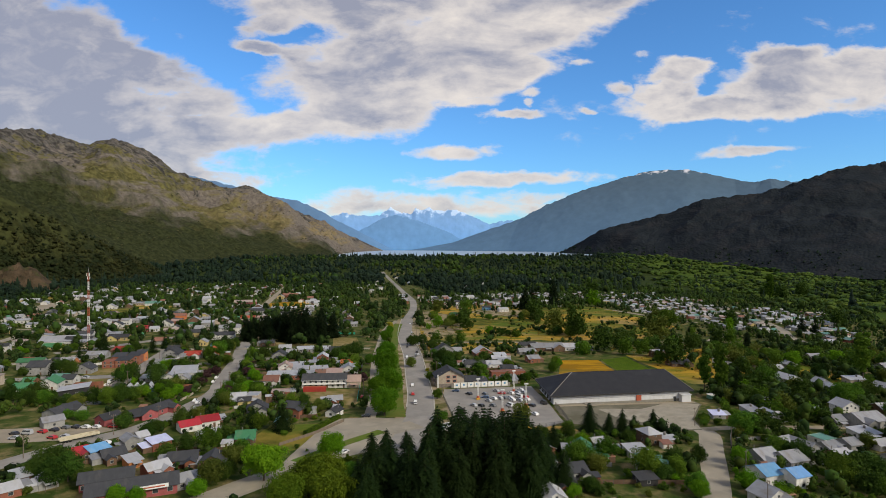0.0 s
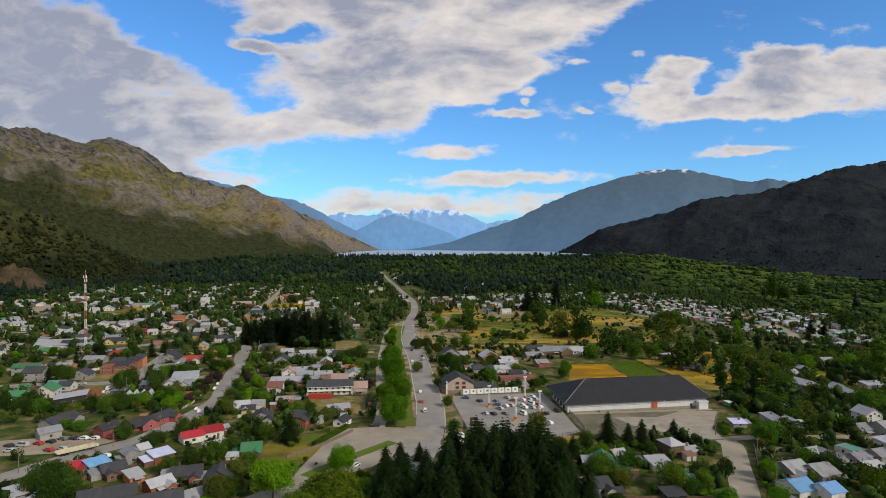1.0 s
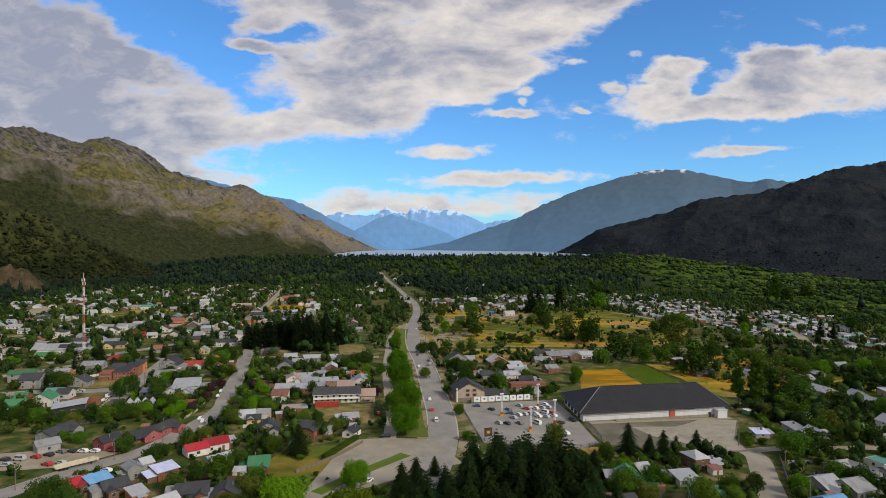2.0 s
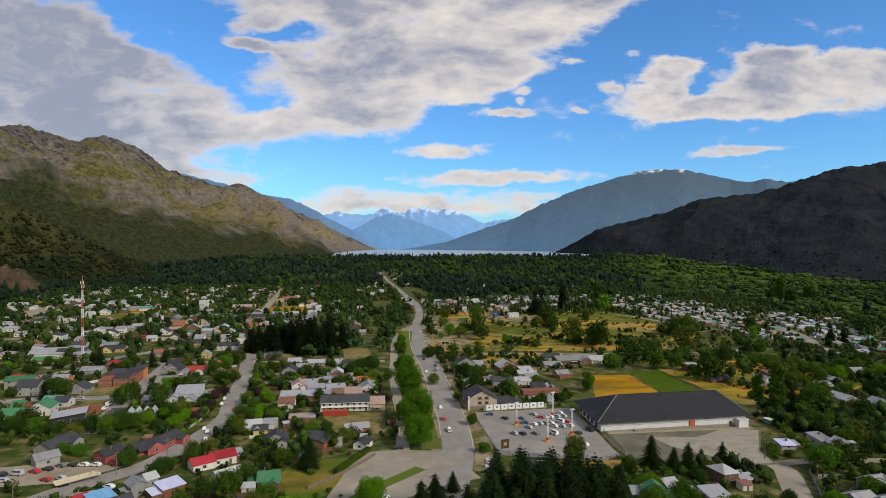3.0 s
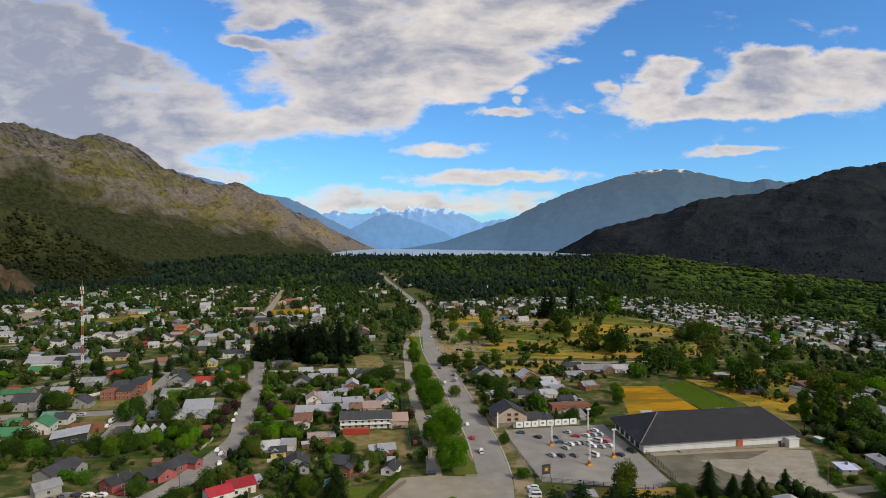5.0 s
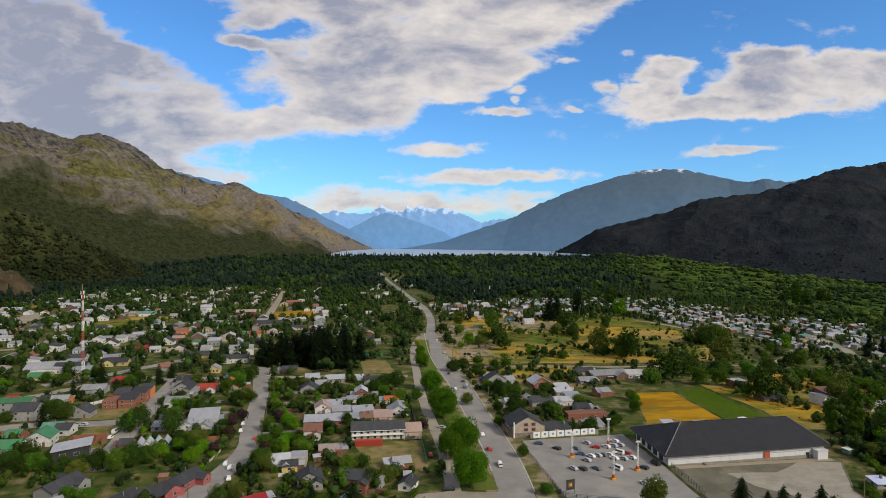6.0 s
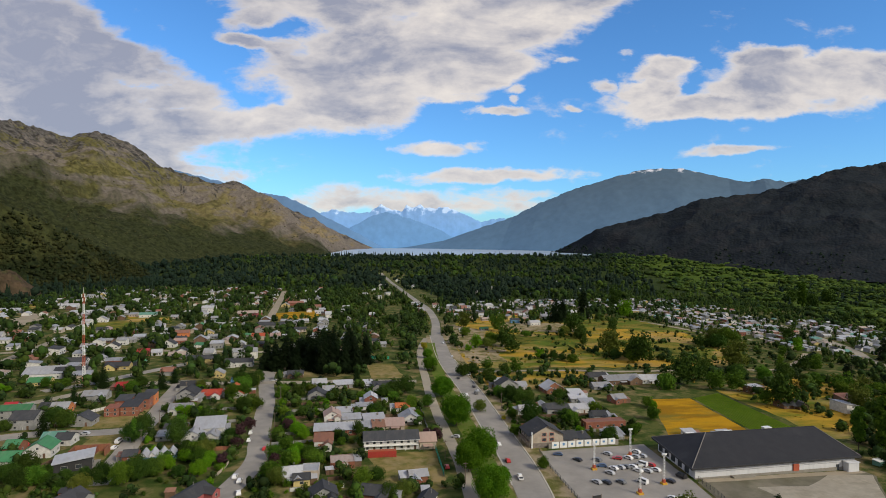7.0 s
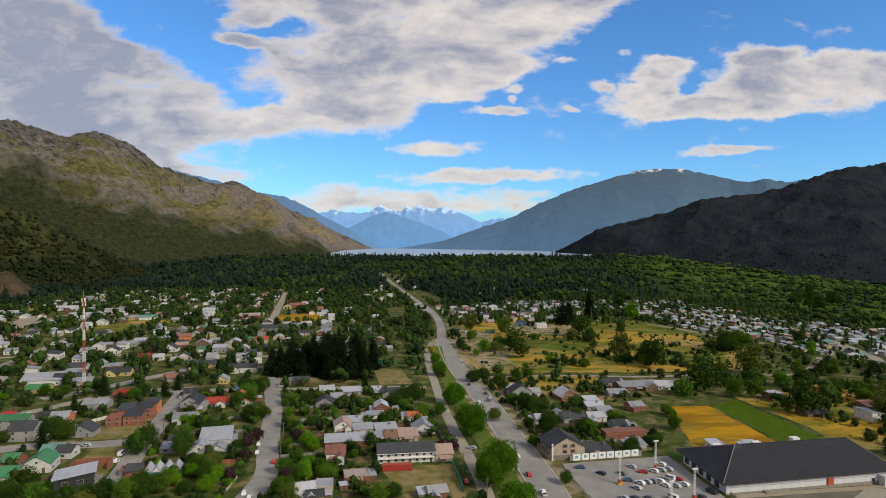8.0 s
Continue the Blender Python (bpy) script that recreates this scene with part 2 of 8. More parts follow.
M["dust"] = shader("dust", (0.33, 0.265, 0.175), (0.20, 0.165, 0.075), scale=0.09, detail=12, crisp=2.0, spots=(0.075, 0.09, 0.016), spot_scale=0.09, spot_amount=0.42, rough=0.95, bump=0.5, bump_scale=1.5, spec=0.03)
M["dry_plot"] = shader("dry_plot", (0.255, 0.195, 0.080), (0.135, 0.130, 0.035), scale=0.14, detail=11, crisp=2.0, spots=(0.28, 0.215, 0.11), spot_scale=0.10, spot_amount=0.42, rough=0.95, bump=0.6, bump_scale=1.5, spec=0.03)
M["rough_grass"] = shader("rough_grass", (0.095, 0.135, 0.018), (0.220, 0.175, 0.035), scale=0.05, detail=12, crisp=2.2, spots=(0.045, 0.065, 0.010), spot_scale=0.04, spot_amount=0.45, rough=0.95, bump=0.6, bump_scale=1.2, spec=0.03)
M["dirt"] = shader("dirt", (0.36, 0.31, 0.24), (0.28, 0.24, 0.18), scale=0.1, detail=9, spots=(0.20, 0.18, 0.09), spot_scale=0.06, spot_amount=0.2, rough=0.95, bump=0.4, bump_scale=2, spec=0.03)
M["gravel"] = shader("gravel", (0.33, 0.295, 0.235), (0.25, 0.225, 0.180), scale=0.12, detail=10, crisp=1.5, spots=(0.38, 0.335, 0.26), spot_scale=0.06, spot_amount=0.4, rough=0.93, bump=0.4, bump_scale=4, spec=0.03)
M["yard_gravel"] = shader("yard_gravel", (0.170, 0.155, 0.118), (0.125, 0.118, 0.080), scale=0.09, detail=11, crisp=1.6, spots=(0.22, 0.20, 0.15), spot_scale=0.07, spot_amount=0.4, rough=0.95, bump=0.4, bump_scale=4, spec=0.03)
M["asphalt"] = shader("asphalt", (0.295, 0.275, 0.248), (0.235, 0.22, 0.20), scale=0.15, detail=10, spots=(0.34, 0.315, 0.28), spot_scale=0.045, spot_amount=0.4, rough=0.88, bump=0.3, bump_scale=6, spec=0.03)
M["slab"] = shader("slab", (0.37, 0.335, 0.265), (0.29, 0.262, 0.21), scale=0.25, detail=9, spots=(0.24, 0.215, 0.165), spot_scale=0.12, spot_amount=0.3, rough=0.92, bump=0.3, bump_scale=4, spec=0.03)
M["concrete"] = shader("concrete", (0.28, 0.262, 0.225), (0.21, 0.197, 0.168), scale=0.4, detail=8, rough=0.9, bump=0.3, bump_scale=5)
M["kerbstone"] = shader("kerbstone", (0.50, 0.47, 0.40), (0.38, 0.36, 0.31), scale=0.5, detail=8, rough=0.9)
M["trailer_deck"] = shader("trailer_deck", (0.55, 0.50, 0.36), (0.42, 0.38, 0.28), scale=0.8, detail=7, spots=(0.30, 0.24, 0.16), spot_scale=0.5, spot_amount=0.3, rough=0.85)
M["paint"] = shader("paint", (0.62, 0.61, 0.56), (0.40, 0.39, 0.36), scale=1.5, rough=0.8)
# pale base tones carry the sky's glare on the lake
M["water"] = shader("water", (0.33, 0.41, 0.52), (0.38, 0.46, 0.56), scale=0.004, rough=0.3, spec=0.6)
M["bark"] = shader("bark", (0.11, 0.085, 0.06), (0.06, 0.045, 0.035), scale=2.0, rough=0.95, bump=0.6, bump_scale=6)
M["steel"] = shader("steel", (0.45, 0.46, 0.47), (0.36, 0.37, 0.38), scale=1.0, rough=0.5, metal=0.6)
M["white_steel"] = shader("white_steel", (0.78, 0.78, 0.76), (0.68, 0.68, 0.66), scale=0.8, rough=0.55)
M["red_steel"] = shader("red_steel", (0.42, 0.10, 0.05), (0.34, 0.08, 0.045), scale=0.8, rough=0.6)
M["wood_post"] = shader("wood_post", (0.20, 0.16, 0.12), (0.13, 0.10, 0.08), scale=1.5, rough=0.9, stretch=(3, 3, 0.5))
M["glass"] = shader("glass", (0.035, 0.042, 0.05), (0.05, 0.058, 0.066), scale=0.6, rough=0.12, spec=0.6)
M["tyre"] = shader("tyre", (0.02, 0.02, 0.02), scale=3, rough=0.85)
M["black"] = shader("black", (0.03, 0.03, 0.032), (0.045, 0.045, 0.047), scale=0.5, rough=0.7)
LEAF = {
    "fir": leafy("leaf_fir", (0.0070, 0.0165, 0.0045), (0.0210, 0.0400, 0.0090), 0.22, see=0.1),
    "avenue": leafy("leaf_avenue", (0.0430, 0.1180, 0.0060), (0.1020, 0.2140, 0.0100), 0.18),
    "bright": leafy("leaf_bright", (0.0760, 0.1950, 0.0075), (0.1550, 0.3050, 0.0130), 0.18),
    "mid": leafy("leaf_mid", (0.0400, 0.0980, 0.0105), (0.1200, 0.2050, 0.0190), 0.35),
    "olive": leafy("leaf_olive", (0.0680, 0.0980, 0.0150), (0.1400, 0.1620, 0.0280), 0.3),
    "pine": leafy("leaf_pine", (0.0050, 0.0105, 0.0040), (0.0110, 0.0200, 0.0060), 0.2, see=0.05),
    "broad": leafy("leaf_broad", (0.0640, 0.1120, 0.0080), (0.1350, 0.1850, 0.0130), 0.25),
    "dark": leafy("leaf_dark", (0.0165, 0.0420, 0.0066), (0.0600, 0.1040, 0.0140), 0.3, see=0.15),
    "plum": leafy("leaf_plum", (0.0370, 0.0200, 0.0230), (0.0670, 0.0340, 0.0360), 0.2, see=0.2),
    "yellow": leafy("leaf_yellow", (0.3620, 0.3090, 0.0220), (0.2480, 0.2520, 0.0330), 0.2),
    # bluish dark green: a little distance haze is mixed into the leaf colour
    "wood": leafy("leaf_wood", (0.0060, 0.0150, 0.0115), (0.0225, 0.0370, 0.0210), 0.25, island=True, see=0.06, patches=(0.0130, 0.0260, 0.0120), scale=0.07, stand=0.012),
    "heath": leafy("leaf_heath", (0.0420, 0.0480, 0.0200), (0.0900, 0.0850, 0.0380), 0.25, island=True, see=0.05, scale=0.02),
    "knoll": leafy("leaf_knoll", (0.0090, 0.0150, 0.0060), (0.0280, 0.0340, 0.0115), 0.3, island=True, see=0.08, patches=(0.042, 0.044, 0.014), scale=0.05, stand=0.02),
    "scrub": leafy("leaf_scrub", (0.0420, 0.0800, 0.0150), (0.0980, 0.1420, 0.0250), 0.22, island=True, see=0.12, patches=(0.0360, 0.0680, 0.0140), scale=0.05),
    "town": leafy("leaf_town", (0.0050, 0.0135, 0.0052), (0.0430, 0.0760, 0.0170), 0.35, island=True, see=0.12, patches=(0.050, 0.085, 0.012), scale=0.09, stand=0.022),
}


# ---------------------------------------------------------------- mesh helpers
class Build:
    """Gathers boxes, prisms and quads into one mesh."""

    def __init__(self):
        self.v, self.f = [], []

    def add(self, verts, faces):
        n = len(self.v)
        self.v += [tuple(p) for p in verts]
        self.f += [tuple(i + n for i in q) for q in faces]
        return self

    def box(self, x0, x1, y0, y1, z0, z1):
        return self.add([(x0, y0, z0), (x1, y0, z0), (x1, y1, z0), (x0, y1, z0), (x0, y0, z1), (x1, y0, z1), (x1, y1, z1), (x0, y1, z1)],
                        [(0, 3, 2, 1), (4, 5, 6, 7), (0, 1, 5, 4), (1, 2, 6, 5), (2, 3, 7, 6), (3, 0, 4, 7)])

    def slab(self, corners, thick):
        """A plate with the four given upper corners, of that thickness downwards."""
        low = [(x, y, z - thick) for x, y, z in corners]
        n = len(corners)
        faces = [tuple(range(n)), tuple(range(2 * n - 1, n - 1, -1))]
        faces += [(i, i + n, (i + 1) % n + n, (i + 1) % n) for i in range(n)]
        return self.add(list(corners) + low, faces)

    def tube(self, rings, sides=8, cap=True):
        """A round bar through rings of (x, y, z, radius)."""
        vs, fs = [], []
        for x, y, z, r in rings:
            vs += [(x + r * math.cos(2 * math.pi * k / sides), y + r * math.sin(2 * math.pi * k / sides), z) for k in range(sides)]
        for i in range(len(rings) - 1):
            for k in range(sides):
                a, b = i * sides + k, i * sides + (k + 1) % sides
                fs.append((a, b, b + sides, a + sides))
        if cap:
            fs.append(tuple(range((len(rings) - 1) * sides, len(rings) * sides)))
        return self.add(vs, fs)

    def bar(self, a, b, r, sides=5):
        """A round bar from a to b in any direction."""
        a, b = Vector(a), Vector(b)
        d = (b - a).normalized()
        u = d.orthogonal().normalized()
        w = d.cross(u)
        vs = [p + (u * math.cos(2 * math.pi * k / sides) + w * math.sin(2 * math.pi * k / sides)) * r for p in (a, b) for k in range(sides)]
        fs = [(k, (k + 1) % sides, (k + 1) % sides + sides, k + sides) for k in range(sides)]
        return self.add(vs, fs)

    def mesh(self, name, material, smooth=False):
        me = bpy.data.meshes.new(name)
        me.from_pydata(self.v, [], self.f)
        me.materials.append(material)
        if smooth:
            me.shade_smooth()
        me.update()
        return me


def part(name, built, material, parent, label="", smooth=False):
    """One mesh object under a thing or a part; built is a Build or a mesh."""
    ob = new(name, built if isinstance(built, bpy.types.Mesh) else built.mesh(name, material, smooth))
    ob.parent = parent
    if label:
        ob["label"] = label
    return ob


def thing(name, label, category, group="", at=None):
    ob = new(name)
    ob.empty_display_size = 0.5
    if at is not None:
        ob.matrix_world = at
    return tagged(ob, label, category, group)


def plain(name, built, material, label, category="", kind="structure", smooth=False):
    ob = new(name, built.mesh(name, material, smooth))
    return tagged(ob, label, category, "", kind)


# ---------------------------------------------------------------- the lie of the land
LAKE = 16.0


def step(a, b, x):
    t = min(1.0, max(0.0, (x - a) / (b - a)))
    return t * t * (3 - 2 * t)


def H(x, y):
    """Height of the ground: the town's plain slopes to the right and away, then meets the lake's shore."""
    cx = max(-700.0, min(2200.0, x))
    z = -0.0148 * cx - 0.0183 * (max(-200.0, min(y, 3000.0)) - 300)
    w = step(1600, 2680, y)
    z = z * (1 - w) + (LAKE + 0.6) * w
    return z - 14 * step(2690, 2760, y)


def at(x, y, turn_deg=0.0, lift=0.0):
    return pose(x, y, H(x, y) + lift, 0, 0, turn_deg)


def axis(stops):
    out = []
    for (a, s), (b, _) in zip(stops, stops[1:]):
        n = max(1, round((b - a) / s))
        out += [a + (b - a) * i / n for i in range(n)]
    return out + [stops[-1][0]]


gx = axis([(-4900, 400), (-900, 60), (900, 60), (2300, 400), (4900, 0)])
gy = axis([(-2500, 300), (-200, 60), (1540, 12), (2800, 300), (4950, 0)])
sheet = Build()
sheet.v = [(x, y, H(x, y)) for y in gy for x in gx]
sheet.f = [(j * len(gx) + i, j * len(gx) + i + 1, (j + 1) * len(gx) + i + 1, (j + 1) * len(gx) + i) for j in range(len(gy) - 1) for i in range(len(gx) - 1)]
plain("ground", sheet, M["ground"], "valley floor of grass, dry earth and scrub", "ground", smooth=True)
lake = Build().add([(-3000, 2700, LAKE), (4500, 2700, LAKE), (4500, 4960, LAKE), (-3000, 4960, LAKE)], [(0, 1, 2, 3)])
plain("water", lake, M["water"], "calm lake below the mountains, pale sky glare in its colour", "lake")


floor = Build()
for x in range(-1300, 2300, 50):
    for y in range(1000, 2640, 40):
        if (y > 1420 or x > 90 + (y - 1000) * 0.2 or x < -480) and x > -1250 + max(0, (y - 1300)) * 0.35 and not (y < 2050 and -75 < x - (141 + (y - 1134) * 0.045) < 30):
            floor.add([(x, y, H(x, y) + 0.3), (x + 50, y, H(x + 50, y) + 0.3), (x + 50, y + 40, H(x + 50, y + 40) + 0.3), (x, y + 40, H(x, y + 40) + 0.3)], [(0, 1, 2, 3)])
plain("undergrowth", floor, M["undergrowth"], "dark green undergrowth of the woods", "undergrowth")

meadow = Build()
for x in range(540, 2300, 40):
    for y in range(420, 2560, 40):
        if x > 700 + max(-200, (y - 900)) * 0.42 and x < 1150 + (y - 400) * 1.0:
            meadow.add([(x, y, H(x, y) + 0.7), (x + 40, y, H(x + 40, y) + 0.7), (x + 40, y + 40, H(x + 40, y + 40) + 0.7), (x, y + 40, H(x, y + 40) + 0.7)], [(0, 1, 2, 3)])
plain("meadow", meadow, M["meadow"], "damp green river meadow between the trees", "meadow")


def curve_of(points, spacing=8.0):
    """Points along a smooth line through the given ones."""
    p = [Vector((x, y)) for x, y in points]
    p = [p[0] * 2 - p[1], *p, p[-1] * 2 - p[-2]]
    out = []
    for a, b, c, d in zip(p, p[1:], p[2:], p[3:]):
        n = max(1, round((c - b).length / spacing))
        for i in range(n):
            t = i / n
            out.append(0.5 * (2 * b + (c - a) * t + (2 * a - 5 * b + 4 * c - d) * t * t + (3 * b - a - 3 * c + d) * t ** 3))
    return out + [p[-2]]


ROADS = []          # centre lines with half widths, for keeping things off them


def strip(points, width, lift, sag=0.0, left=None, right=None, spacing=8.0):
    """A band of that width along a line, or from left to right of it, lying on the ground."""
    line = curve_of(points, spacing)
    l, r = (-width / 2 if left is None else left), (width / 2 if right is None else right)
    b = Build()
    for i, p in enumerate(line):
        d = (line[min(i + 1, len(line) - 1)] - line[max(i - 1, 0)]).normalized()
        n = Vector((d.y, -d.x))
        for s in (l, r):
            q = p + n * (s + noise.noise((p.x * 0.11, p.y * 0.11, s)) * sag)
            b.v.append((q.x, q.y, H(q.x, q.y) + lift))
    b.f = [(2 * i, 2 * i + 1, 2 * i + 3, 2 * i + 2) for i in range(len(line) - 1)]
    return b


def kerb(points, offset, width=0.55, high=0.16):
    line = curve_of(points, 6.0)
    b = Build()
    for i, p in enumerate(line):
        d = (line[min(i + 1, len(line) - 1)] - line[max(i - 1, 0)]).normalized()
        n = Vector((d.y, -d.x))
        for s, z in ((offset, 0.0), (offset, high), (offset + width, high), (offset + width, 0.0)):
            q = p + n * s
            b.v.append((q.x, q.y, H(q.x, q.y) + 0.05 + z))
    for i in range(len(line) - 1):
        b.f += [(4 * i + k, 4 * i + k + 1, 4 * i + k + 5, 4 * i + k + 4) for k in range(3)]
    return b


def road(name, points, width, material, label, lift=0.06, sag=0.4):
    ROADS.append((curve_of(points, 6.0), width / 2))
    return plain(name, strip(points, width, lift, sag), M[material], label, "road")


def patch(name, points, material, label, lift=0.04, cell=6.0, category="field", ragged=1.5):
    """A piece of ground with the given corners; its edge wanders a little."""
    ring = []
    for (x0, y0), (x1, y1) in zip(points, points[1:] + points[:1]):
        n = max(1, round(math.hypot(x1 - x0, y1 - y0) / cell))
        for i in range(n):
            x, y = x0 + (x1 - x0) * i / n, y0 + (y1 - y0) * i / n
            x += noise.noise((x * 0.09, y * 0.09, 3.0)) * ragged
            y += noise.noise((x * 0.09, y * 0.09, 9.0)) * ragged
            ring.append((x, y, H(x, y) + lift))
    b = Build().add(ring, [tuple(range(len(ring)))])
    return plain(name, b, M[material], label, category)


# ---------------------------------------------------------------- mountains
def ridge_noise(x, y, z, size, octaves=6):
    return noise.ridged_multi_fractal((x / size, y / size, z / size), 0.9, 2.1, octaves, 1.0, 2.0, noise_basis="PERLIN_ORIGINAL")


def mountain(name, crest, foot, back, material, label, rough=40.0, size=420.0, bow=1.0, rows=90, cols=220, jag=6.0, sway=40.0, kind="structure"):
    """A ridge: a slope from its crest line to its foot line (one point for each of the crest's), and a plain slope behind."""
    k = len(crest)
    b = Build()
    cols_at = [(k - 1) * i / cols for i in range(cols + 1)]

    def along(line, u):
        i = min(int(u), k - 2)
        t = u - i
        t = t * t * (3 - 2 * t) * 0.5 + t * 0.5
        return Vector(line[i]).lerp(Vector(line[i + 1]), t)

    for u in cols_at:
        top, low = along(crest, u), along(foot, u)
        behind = top + Vector(back)
        behind.z = low.z - 20
        b.v.append(tuple(behind))
        for j in range(rows + 1):
            v = j / rows
            p = top.lerp(low, v)
            fall = (1 - v) ** bow
            z = low.z + (top.z - low.z) * fall
            body = math.sin(math.pi * min(1.0, v * 1.05 + 0.02)) ** 0.8
            nz = ridge_noise(p.x, p.y, 0.0, size) - 0.9
            nz2 = noise.fractal((p.x / 60, p.y / 60, 2.0), 0.9, 2.0, 5, noise_basis="PERLIN_ORIGINAL")
            span = min(1.0, max(0.0, (top.z - low.z) / 250))
            z += span * (body * (rough * nz + rough * 0.22 * nz2) + jag * (1 - v) ** 6 * noise.fractal((p.x / 45, p.y / 45, 7.0), 0.8, 2.0, 4))
            q = p + Vector((noise.noise((p.x / 150, p.y / 150, 1.0)), noise.noise((p.x / 150, p.y / 150, 5.0)), 0)) * sway * body
            b.v.append((q.x, q.y, z - 6 * v ** 8))
    n = rows + 2
    b.f = [(i * n + j, i * n + j + 1, (i + 1) * n + j + 1, (i + 1) * n + j) for i in range(cols) for j in range(n - 1)]
    ob = plain(name, b, material, label, "mountain", kind, smooth=True)
    # how far down the slope and along the ridge each point lies, for its plant cover
    for key, values in (("fall", [max(0.0, (j - 1) / rows) for i in range(cols + 1) for j in range(n)]), ("run", [u / (k - 1) for u in cols_at for j in range(n)])):
        ob.data.attributes.new(key, "FLOAT", "POINT").data.foreach_set("value", values)
    return ob


def wooded_slope_material(name, base, shade, bare):
    """A hill under close woods: rounded crowns as relief, darker stands and slightly paler places."""
    m = shader(name, base, shade, scale=0.012, detail=9, rough=0.95, spec=0.03, spots=bare, spot_scale=0.009, spot_amount=0.35, crisp=1.1, stretch=(1, 1, 0.6))
    nt = m.node_tree
    geo = nt.nodes.new("ShaderNodeNewGeometry")
    cells = nt.nodes.new("ShaderNodeTexVoronoi")
    cells.inputs["Scale"].default_value = 0.085
    nt.links.new(geo.outputs["Position"], cells.inputs["Vector"])
    up = nt.nodes.new("ShaderNodeMath")
    up.operation = "MULTIPLY"
    up.inputs[1].default_value = -1.0
    nt.links.new(cells.outputs["Distance"], up.inputs[0])
    bp = nt.nodes.new("ShaderNodeBump")
    bp.inputs["Strength"].default_value, bp.inputs["Distance"].default_value = 0.55, 6.0
    nt.links.new(up.outputs[0], bp.inputs["Height"])
    nt.links.new(bp.outputs[0], nt.nodes["Principled BSDF"].inputs["Normal"])
    return m


def dry_slope_material(name, wood, scrub, tan, mauve, rock):
    """Woods and painted cloud shade low down along a slanting edge, yellow scrub above, grey scree between, bare crags
    along the crest.
    """
    m = bpy.data.materials.new(name)
    m.use_nodes = True
    nt = m.node_tree
    b = nt.nodes["Principled BSDF"]
    b.inputs["Roughness"].default_value = 0.95
    b.inputs["Specular IOR Level"].default_value = 0.05
    geo = nt.nodes.new("ShaderNodeNewGeometry")

    def read(key):
        n = nt.nodes.new("ShaderNodeAttribute")
        n.attribute_name = key
        return n.outputs["Fac"]

    def noise_of(sc, dt=9, dist=0.0, stretch=(1, 1, 1), rg=0.65):
        mp = nt.nodes.new("ShaderNodeMapping")
        mp.inputs["Scale"].default_value = stretch
        nt.links.new(geo.outputs["Position"], mp.inputs[0])
        n = nt.nodes.new("ShaderNodeTexNoise")
        n.inputs["Scale"].default_value, n.inputs["Detail"].default_value, n.inputs["Roughness"].default_value = sc, dt, rg
        n.inputs["Distortion"].default_value = dist
        nt.links.new(mp.outputs[0], n.inputs["Vector"])
        return n.outputs["Fac"]

    def calc(op, a, c, d=0.0):
        n = nt.nodes.new("ShaderNodeMath")
        n.operation = op
        for i, v in enumerate((a, c, d)):
            if isinstance(v, (int, float)):
                n.inputs[i].default_value = v
            else:
                nt.links.new(v, n.inputs[i])
        return n.outputs[0]

    def spread(sock, lo, hi):
        r = nt.nodes.new("ShaderNodeMapRange")
        r.interpolation_type = "SMOOTHSTEP"
        r.inputs["From Min"].default_value, r.inputs["From Max"].default_value = lo, hi
        nt.links.new(sock, r.inputs["Value"])
        return r.outputs[0]

    def blend(fac, a, c):
        x = nt.nodes.new("ShaderNodeMix")
        x.data_type = "RGBA"
        nt.links.new(fac, x.inputs[0])
        for sock, v in ((x.inputs[6], a), (x.inputs[7], c)):
            if isinstance(v, tuple):
                sock.default_value = (*v, 1)
            else:
                nt.links.new(v, sock)
        return x.outputs[2]

    fall, run = read("fall"), read("run")
    tint = lambda c, k: tuple(q * k for q in c)
    grain = noise_of(0.07, 9)
    green = blend(spread(grain, 0.36, 0.64), wood, tint(wood, 0.42))
    herb = blend(spread(noise_of(0.045, 10), 0.38, 0.62), scrub, tint(scrub, 0.48))
    dry = blend(spread(noise_of(0.05, 10), 0.36, 0.64), tan, tint(tan, 0.6))
    col = blend(spread(calc("MULTIPLY_ADD", noise_of(0.006, 6), 0.3, run), 0.68, 0.92), herb, dry)
    # scree in long slanting bands
    band = calc("ADD", noise_of(0.0045, 8, 0.5, (1.0, 0.35, 1.9)), calc("MULTIPLY", run, 0.12))
    col = blend(spread(band, 0.49, 0.60), col, blend(spread(noise_of(0.06, 10), 0.35, 0.65), mauve, tint(mauve, 0.62)))
    # woods below a slanting edge; their dark tone also stands for cloud shadow
    low = calc("SUBTRACT", calc("MULTIPLY_ADD", noise_of(0.008, 9, 0.6), 0.55, fall), calc("MULTIPLY_ADD", run, 0.84, 0.50))
    col = blend(spread(low, -0.14, 0.10), col, green)
    # crags along the crest and in ribs
    stone = calc("ADD", noise_of(0.018, 11, 0.5, (1, 1, 0.6), 0.72), calc("MULTIPLY_ADD", fall, -0.55, 0.16))
    col = blend(spread(stone, 0.56, 0.62), col, blend(spread(noise_of(0.05, 10, 0.3), 0.38, 0.6), rock, tint(rock, 0.32)))
    nt.links.new(col, b.inputs["Base Color"])
    bp = nt.nodes.new("ShaderNodeBump")
    bp.inputs["Strength"].default_value, bp.inputs["Distance"].default_value = 0.9, 9.0
    nt.links.new(noise_of(0.032, 12, 0.0, (1, 1, 0.5), 0.74), bp.inputs["Height"])
    nt.links.new(bp.outputs[0], b.inputs["Normal"])
    return m


